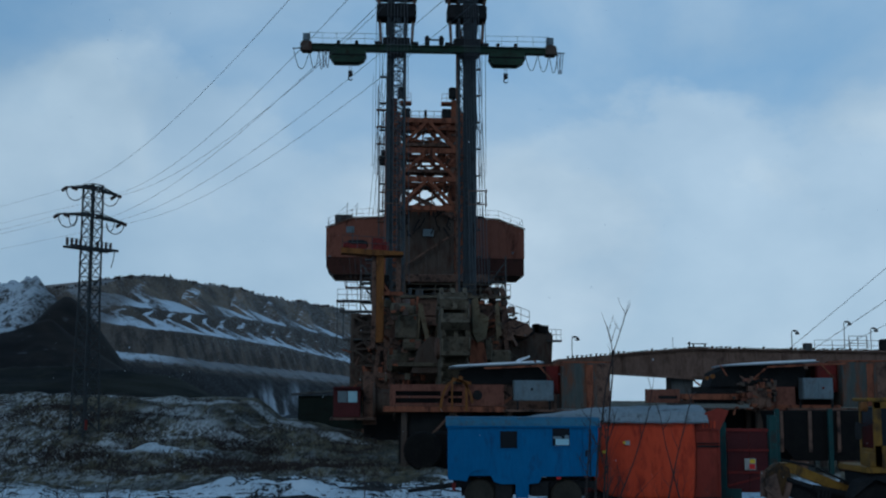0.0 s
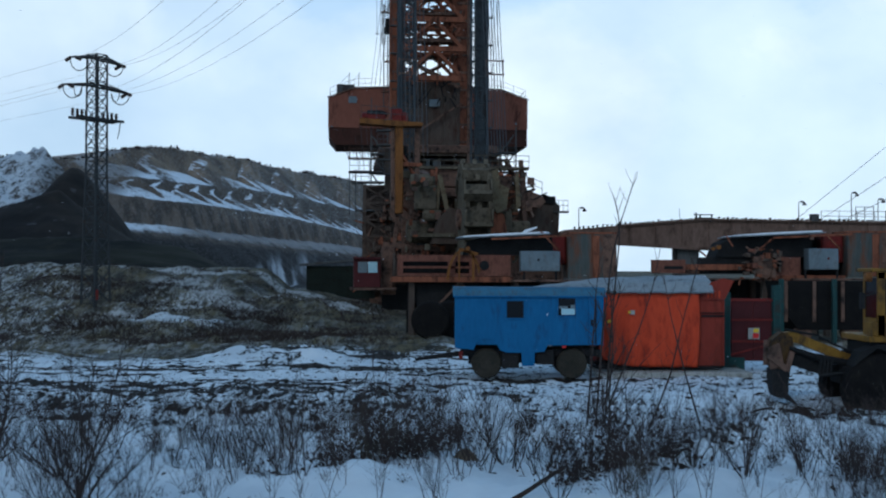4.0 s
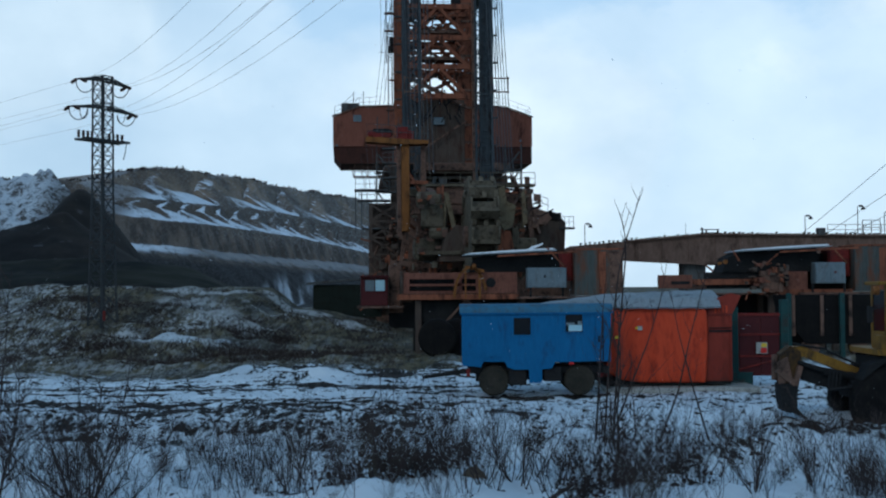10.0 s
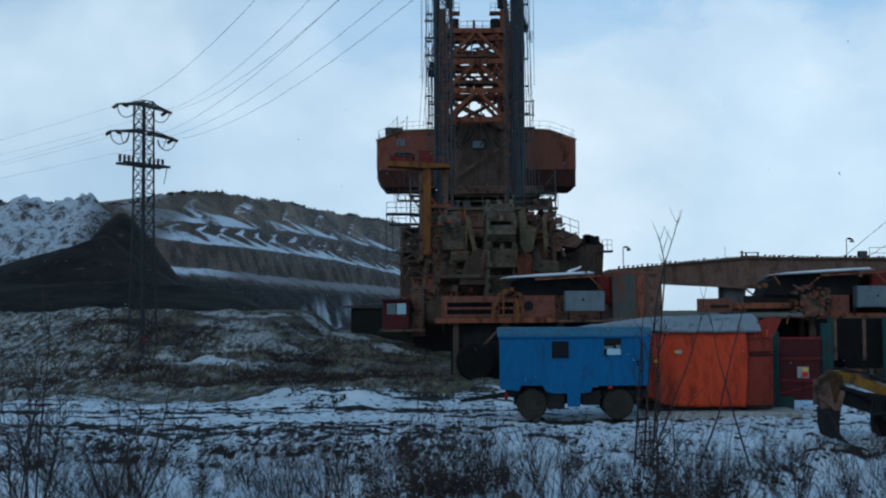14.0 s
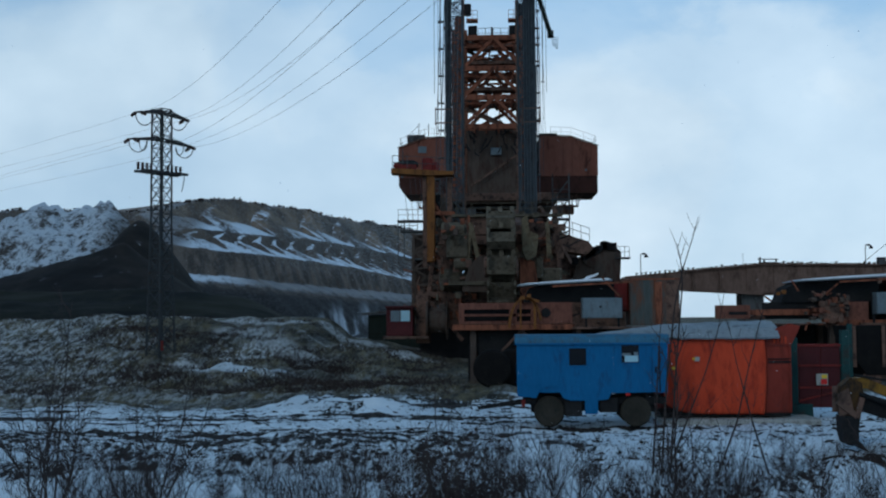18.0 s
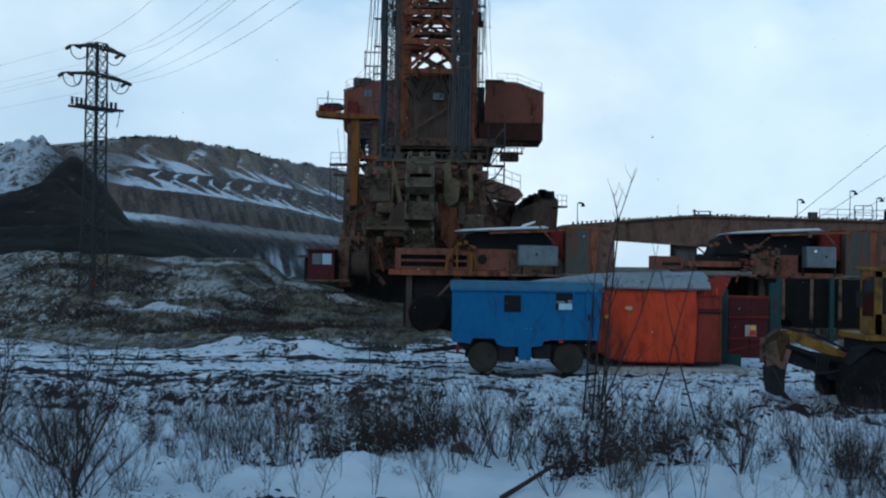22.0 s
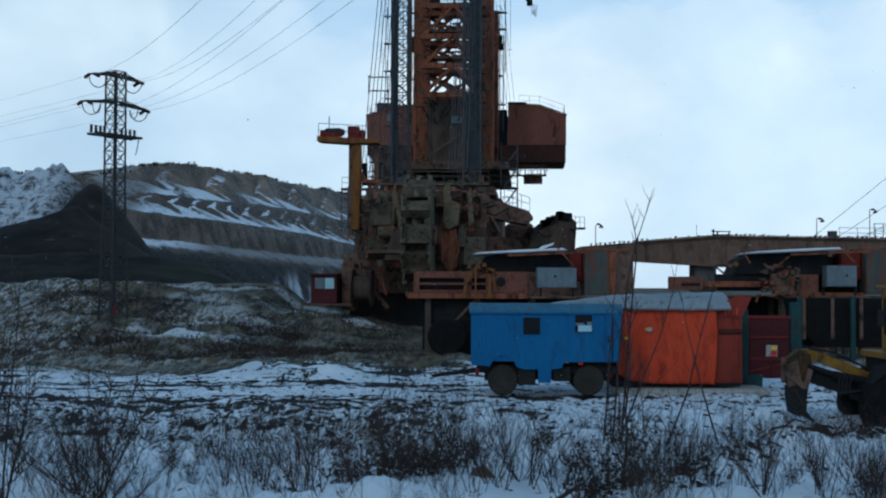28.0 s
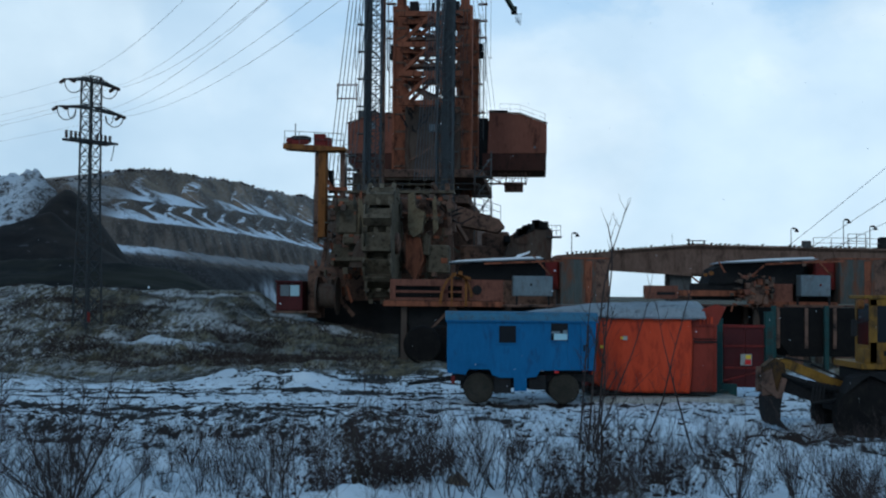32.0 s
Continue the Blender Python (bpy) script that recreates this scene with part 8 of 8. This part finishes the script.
rng = random.Random(77)
for x, y, k, sz in ((-6.6, 21.4, 7, 0.7), (-5.6, 19.6, 4, 0.6), (-8.4, 23.4, 8, 0.7), (2.15, 19.4, 5, 0.6), (2.0, 19.5, 13, 0.7), (2.3, 19.7, 13, 0.6), (3.3, 23.0, 13, 0.9), (3.0, 21.6, 13, 0.6), (4.3, 23.4, 13, 0.75), (3.6, 21.4, 5, 0.6), (2.9, 17.9, 9, 0.55), (3.0, 18.1, 9, 0.6), (2.8, 18.2, 9, 0.5), (-2.6, 21.0, 10, 0.85),
                    (-2.9, 22.8, 3, 0.85), (-5.1, 23.3, 5, 0.45), (-4.2, 22.4, 1, 0.7), (-3.4, 21.2, 1, 0.55), (-3.0, 20.0, 6, 0.8), (-5.9, 25.4, 3, 0.7), (-4.4, 26.2, 3, 0.8), (-5.3, 26.8, 1, 0.6), (-3.4, 26.4, 1, 0.6),
                    (-2.1, 22.0, 13, 0.8), (-1.85, 22.5, 9, 0.9), (-1.6, 22.3, 13, 0.9), (-1.3, 22.1, 9, 1.0), (-1.0, 22.7, 13, 1.0), (-0.8, 22.8, 9, 0.9), (-0.5, 22.9, 13, 0.9), (-0.7, 24.4, 13, 1.1), (-1.4, 24.8, 13, 1.1), (-0.1, 25.0, 13, 0.9), (0.3, 26.5, 13, 0.8), (2.0, 27.5, 13, 0.7), (-4.6, 25.6, 9, 0.7), (-4.0, 26.4, 9, 0.7), (-3.2, 25.8, 9, 0.75), (-5.6, 26.6, 9, 0.7), (-1.1, 21.9, 2, 0.95), (-1.3, 22.8, 1, 0.8), (-0.4, 22.6, 1, 0.9), (-0.2, 23.2, 3, 0.9),
                    (0.0, 22.3, 10, 0.9), (0.6, 21.8, 10, 0.9), (1.8, 22.2, 10, 0.8), (0.25, 21.2, 12, 0.9), (-0.3, 20.6, 11, 0.9), (1.5, 20.6, 12, 0.8), (2.6, 20.2, 11, 0.8), (0.35, 23.6, 3, 0.8), (1.34, 22.5, 10, 1.05), (1.15, 22.9, 10, 0.85), (0.9, 23.6, 3, 0.8), (1.6, 23.4, 10, 0.7),
                    (2.2, 23.6, 5, 0.84), (2.9, 23.2, 5, 1.0), (2.6, 24.6, 5, 0.8), (3.3, 22.0, 5, 0.8), (3.5, 24.0, 5, 1.0), (4.1, 22.8, 5, 0.9), (4.5, 24.0, 5, 1.0),
                    (4.6, 22.2, 5, 0.84), (3.6, 26.2, 5, 1.05), (4.4, 26.4, 5, 0.91), (3.5, 29.0, 5, 0.6), (3.2, 31.0, 5, 0.5), (5.3, 25.2, 5, 0.6), (6.1, 26.4, 5, 0.55), (7.0, 27.8, 5, 0.55), (7.9, 29.2, 5, 0.5),
                    (9.0, 30.6, 5, 0.5), (10.0, 31.1, 5, 0.5), (11.0, 31.4, 5, 0.45), (12.2, 31.6, 5, 0.5),
                    (4.95, 19.8, 10, 0.7), (5.9, 21.6, 5, 0.5), (6.3, 21.0, 10, 0.8), (7.1, 21.4, 5, 0.8), (7.6, 22.2, 5, 0.9), (8.1, 21.4, 5, 0.85), (7.9, 23.4, 5, 0.7), (8.8, 22.6, 0, 0.6), (9.2, 24.0, 1, 0.7), (6.9, 24.0, 3, 0.7)):
    plant(KINDS[k], x, y, sz, rng.uniform(0, 360))
for i in range(60):
    y = rng.uniform(21.5, 30.5)
    x = rng.uniform(-0.44, 0.42) * y
    if 0.01 < x / y < 0.13:
        continue
    plant(KINDS[rng.choice((1, 3, 3, 3, 2, 10))], x, y, rng.uniform(0.3, 0.6), rng.uniform(0, 360))
for i in range(112):
    y = rng.uniform(17.5, 27.5)
    x = rng.uniform(-0.44, 0.42) * y
    if 1.9 < x < 2.7 or (0.015 < x / y < 0.11 and i % 4):
        continue
    plant(KINDS[rng.choice((11, 12))], x, y, rng.uniform(0.55, 1.05), rng.uniform(0, 360))
for i in range(110):
    y = rng.uniform(16.6, 21.5)
    x = rng.uniform(-0.42, 0.42) * y
    if i % 2:
        plant(KINDS[6], x, y, rng.uniform(0.2, 0.4), rng.uniform(0, 360), rng.uniform(-12, 12))
    else:
        plant(KINDS[(10, 11, 12, 3)[i // 2 % 4]], x, y, rng.uniform(0.35, 0.75), rng.uniform(0, 360), rng.uniform(-8, 8))
for i in range(110):
    y = rng.uniform(28.2, 31.2)
    x = rng.uniform(-0.44, -0.05) * y if i % 4 else rng.uniform(0.28, 0.42) * y
    plant(KINDS[6], x, y, rng.uniform(0.4, 0.8), rng.uniform(0, 360))
for x, y, k, sz, tilt in ((3.08, 23.2, 3, 1.0, 0), (3.75, 28.0, 1, 0.72, 7), (3.5, 27.6, 0, 0.75, 2), (4.6, 27.0, 0, 0.55, 14), (5.0, 26.6, 0, 0.6, 12), (5.6, 27.4, 0, 0.5, 16), (4.3, 28.4, 2, 0.8, 4),
                          (-1.06, 22.0, 2, 0.95, 0), (-0.2, 26.0, 2, 0.85, 1), (5.0, 20.2, 2, 0.5, 2), (5.12, 20.4, 2, 0.55, -1), (6.1, 21.0, 2, 0.6, 2), (7.3, 22.0, 2, 0.6, 3)):
    plant(TALL[k], x, y, sz, rng.uniform(0, 360), tilt)

for pts in (((3.5, 0.0), (3.66, 2.2), (3.87, 3.9), (4.07, 4.7), (4.28, 5.35), (4.43, 5.85)), ((3.7, 0.0), (3.85, 2.2), (4.04, 4.3), (4.03, 4.75), (3.97, 5.05), (3.93, 5.25)), ((3.6, 0.0), (4.1, 1.3), (4.5, 2.3), (4.8, 3.2), (4.98, 4.2)),
            ((4.7, 0.0), (5.2, 1.3), (5.45, 2.4), (5.72, 3.4), (5.85, 3.9)), ((5.9, 0.0), (5.5, 1.4), (5.2, 2.6), (5.05, 3.5)), ((3.3, 0.0), (3.42, 1.6), (3.5, 3.0), (3.6, 3.9))):
    e = thing("bare_sapling", pose(pts[0][0], 27.6, float(land(pts[0][0], 27.6)) - 0.1), "slender leaning leafless sapling in the snow", "tree", "bare shrubs in the scrub")
    b = Build()
    n = len(pts) - 1
    at = [Vector((x - pts[0][0], 0.06 * math.sin(3 * k), z)) for k, (x, z) in enumerate(pts)]
    b.tube(at, [0.026 * (1 - 0.82 * k / n) for k in range(n + 1)])
    put("stem", b, BARK, e)
    for k in range(1, n):
        for s in (-1, 1):
            p = at[k].lerp(at[k + 1], rng.uniform(0, 0.8))
            q = p + Vector((s * rng.uniform(0.05, 0.16), rng.uniform(-0.2, 0.2), rng.uniform(0.18, 0.4)))
            put("twig", Build().rod(p, q, 0.010, 4, 0.005).rod(q, q + Vector((s * 0.03, 0, rng.uniform(0.08, 0.2))), 0.005, 3, 0.003), BARK, e)

rock = Build()
rock.add([(-0.28, -0.1, 0), (0.3, -0.12, 0), (0.22, 0.2, 0), (-0.2, 0.22, 0), (0.05, 0.0, 0.26), (-0.12, 0.05, 0.2)],
         [(0, 1, 4), (0, 4, 5), (1, 2, 4), (2, 3, 5), (2, 5, 4), (3, 0, 5), (3, 2, 1, 0)])
tagged(put("rock", rock, TIMBER, at=pose(0.46, 22.9, float(land(0.46, 22.9)) - 0.02)), "pointed brown rock half sunk in snow", "rock")
log = Build().tube([(0.13 * k, 0.04 * k + 0.02 * math.sin(k * 1.7), 0.075 * k) for k in range(8)], [0.042 - 0.002 * k for k in range(8)], 7)
tagged(put("fallen_branch", log, BARK, at=pose(0.97, 18.2, float(land(0.97, 18.2)) + 0.02)), "dark broken branch lying on the snow", "branch")


def scatter(name, material, label, count, maker, zone, seed):
    """Many small blades or clods as one sheet of stuff."""
    r = random.Random(seed)
    b = Build()
    for _ in range(count):
        x, y = zone(r)
        maker(b, r, x, y, float(land(x, y)))
    tagged(put(name, b.mesh(name), material), label, "vegetation", kind="stuff")


def low_tuft(b, r, x, y, z):
    for _ in range(8):
        a, h = r.uniform(0, 6.28), r.uniform(0.06, 0.24)
        px, py = x + r.gauss(0, 0.16), y + r.gauss(0, 0.16)
        b.add([(px - 0.006, py, z - 0.04), (px + 0.006, py, z - 0.04), (px + math.cos(a) * h * 0.5, py + math.sin(a) * h * 0.5, z + h)], [(0, 1, 2)])


def scrub(b, r, x, y, z):
    for _ in range(16):
        a, h = r.uniform(0, 6.28), r.uniform(0.06, 0.24)
        px, py = x + r.gauss(0, 0.6), y + r.gauss(0, 0.6)
        qx, qy = px + math.cos(a) * h * 1.6, py + math.sin(a) * h * 1.6
        b.add([(px - 0.02, py, z - 0.1), (px + 0.02, py, z - 0.1), (qx + 0.015, qy, z + h), (qx - 0.015, qy, z + h)], [(0, 1, 2, 3)])


def clod(b, r, x, y, z):
    s = 0.012 + 0.075 * r.random() ** 2.2
    a0, n = r.uniform(0, 6.28), 6
    ring = [(math.cos(a0 + k * 6.283 / n) * r.uniform(0.7, 1.3), math.sin(a0 + k * 6.283 / n) * r.uniform(0.6, 1.1)) for k in range(n)]
    w = r.uniform(0.9, 1.9)
    vs = [(x + u * s * w, y + v * s * 1.2, z - 0.02) for u, v in ring] + [(x + u * s * w * 0.6, y + v * s * 0.7, z + s * r.uniform(0.15, 0.5)) for u, v in ring]
    vs.append((x, y, z + s * r.uniform(0.3, 0.6)))
    b.add(vs, [(k, (k + 1) % n, n + (k + 1) % n, n + k) for k in range(n)] + [(n + k, n + (k + 1) % n, 2 * n) for k in range(n)])


def wedge(y0, y1, u0=-0.46, u1=0.46):
    def pick(r):
        y = r.uniform(y0, y1)
        return r.uniform(u0, u1) * y, y
    return pick


scatter("dead_grass", GRASS, "short dead grass poking through snow", 420, low_tuft, wedge(22, 34), 5)
scatter("bank_grass", GRASS, "dead grass on the bank", 2200, low_tuft, wedge(56, 98, -0.45, 0.0), 6)
scatter("bank_scrub", BARK, "low dark scrub scattered over the bank", 700, scrub, wedge(58, 100, -0.45, -0.05), 16)
for k, (cx, cy, w, d) in enumerate(((-28.0, 90.0, 1.3, 1.6), (-20.2, 71.0, 1.3, 0.8), (-20.2, 82.5, 1.2, 2.0), (-25.0, 86.0, 1.2, 2.0), (-11.5, 79.5, 1.2, 1.5), (-13.8, 79.0, 1.0, 1.2), (-11.0, 66.0, 2.2, 1.2), (-7.5, 63.0, 2.0, 1.5))):
    scatter("bank_thicket", BARK, "dark patch of low thicket on the bank", 55, scrub, lambda r, cx=cx, cy=cy, w=w, d=d: (r.gauss(cx, w), r.gauss(cy, d)), 60 + k)
scatter("soil_clods", CLOD, "black wet soil clods on the snow", 1300, clod, wedge(31, 40, -0.46, -0.02), 7)
scatter("verge_clods", CLOD, "small frozen clods on the trampled snow", 900, clod, wedge(29, 41, 0.06, 0.44), 17)
scatter("bramble_clods", CLOD, "black soil and rotten leaves under the brambles", 40, clod, lambda r: (r.gauss(3.6, 0.9), r.gauss(24.4, 2.6)), 18)
scatter("tongue_clods", CLOD, "black turned soil beside the digger", 260, clod, lambda r: (lambda f: (3.6 + 6.2 * f + r.gauss(0, 0.25), 21.5 + 11 * f + r.gauss(0, 0.3)))(r.random()), 19)
scatter("strip_clods", CLOD, "dark turned soil along the verge", 330, clod, wedge(30.5, 32.6, 0.3, 0.44), 20)
scatter("hollow_clods", CLOD, "bare black soil in a hollow of the snow", 70, clod, lambda r: (r.gauss(-1.75, 0.45), r.gauss(17.6, 0.22)), 9)
scatter("drift_clods", CLOD, "dark weed heads in the near snow", 45, clod, wedge(20, 26), 10)
for k, (cx, cy) in enumerate(((-6.5, 24.9), (-6.1, 24.6), (-5.0, 23.4), (-2.7, 21.0), (-2.4, 20.7), (1.3, 21.2), (-0.9, 20.6), (0.1, 21.0), (5.2, 21.9), (6.4, 20.3))):
    scatter("bare_patch", CLOD, "patch of black soil and weed heads in the snow", 5, clod, lambda r, cx=cx, cy=cy: (r.gauss(cx, 0.26), r.gauss(cy, 0.22)), 30 + k)
scatter("track_clods", CLOD, "scattered frozen clods along the track", 2600, clod, wedge(36, 52), 8)


# ---------- falling snow ----------
def snowfall(seed, count, near, far, fall, drift):
    """A tall curtain of sparse flakes, long enough to fall past the whole time; it sinks through the ground unseen."""
    r = random.Random(seed)
    b = Build()
    for _ in range(count):
        y = near + (far - near) * r.random() ** 0.6
        x, z = r.uniform(-0.40, 0.40) * y - drift * 16, r.uniform(1.0, 6.0 + 0.2 * far + fall * 33)
        k = r.uniform(0.0035, 0.0075)
        c = Vector((x + r.uniform(-1, 1) * drift * 14, y, z))
        u = [Vector((r.uniform(-1, 1), r.uniform(-1, 1), r.uniform(-1, 1))).normalized() * k * r.uniform(0.7, 1.2) for _ in range(4)]
        b.add([c + v for v in u] + [c - u[0] * 0.7 - u[1] * 0.4], [(0, 1, 2), (0, 2, 3), (0, 3, 1), (1, 3, 4), (1, 4, 2), (2, 4, 3)])
    return tagged(put("falling_snow", b.mesh("falling_snow"), SNOW), "sparse white snowflakes drifting down", "snow", kind="stuff")


FLURRIES = [(snowfall(301, 900, 2.5, 9.0, 1.1, 0.25), 1.1, 0.25), (snowfall(302, 2200, 6.0, 22.0, 0.9, 0.4), 0.9, 0.4), (snowfall(303, 1500, 8.0, 26.0, 1.25, -0.15), 1.25, -0.15)]


# ---------- what moves ----------
def motions():
    walk(excavator, [(t, pose(-0.68, 130, 0, 0, 0, a)) for t, a in SLEW])
    walk(spinning, [(t, pose(*WHEEL_AT, -32.7 * t)) for t in range(33)])
    for flakes, fall, drift in FLURRIES:
        walk(flakes, [(0, pose(0, 0, 0)), (16, pose(drift * 16, 0, -fall * 16)), (32, pose(drift * 32, 0, -fall * 32))])


motions()
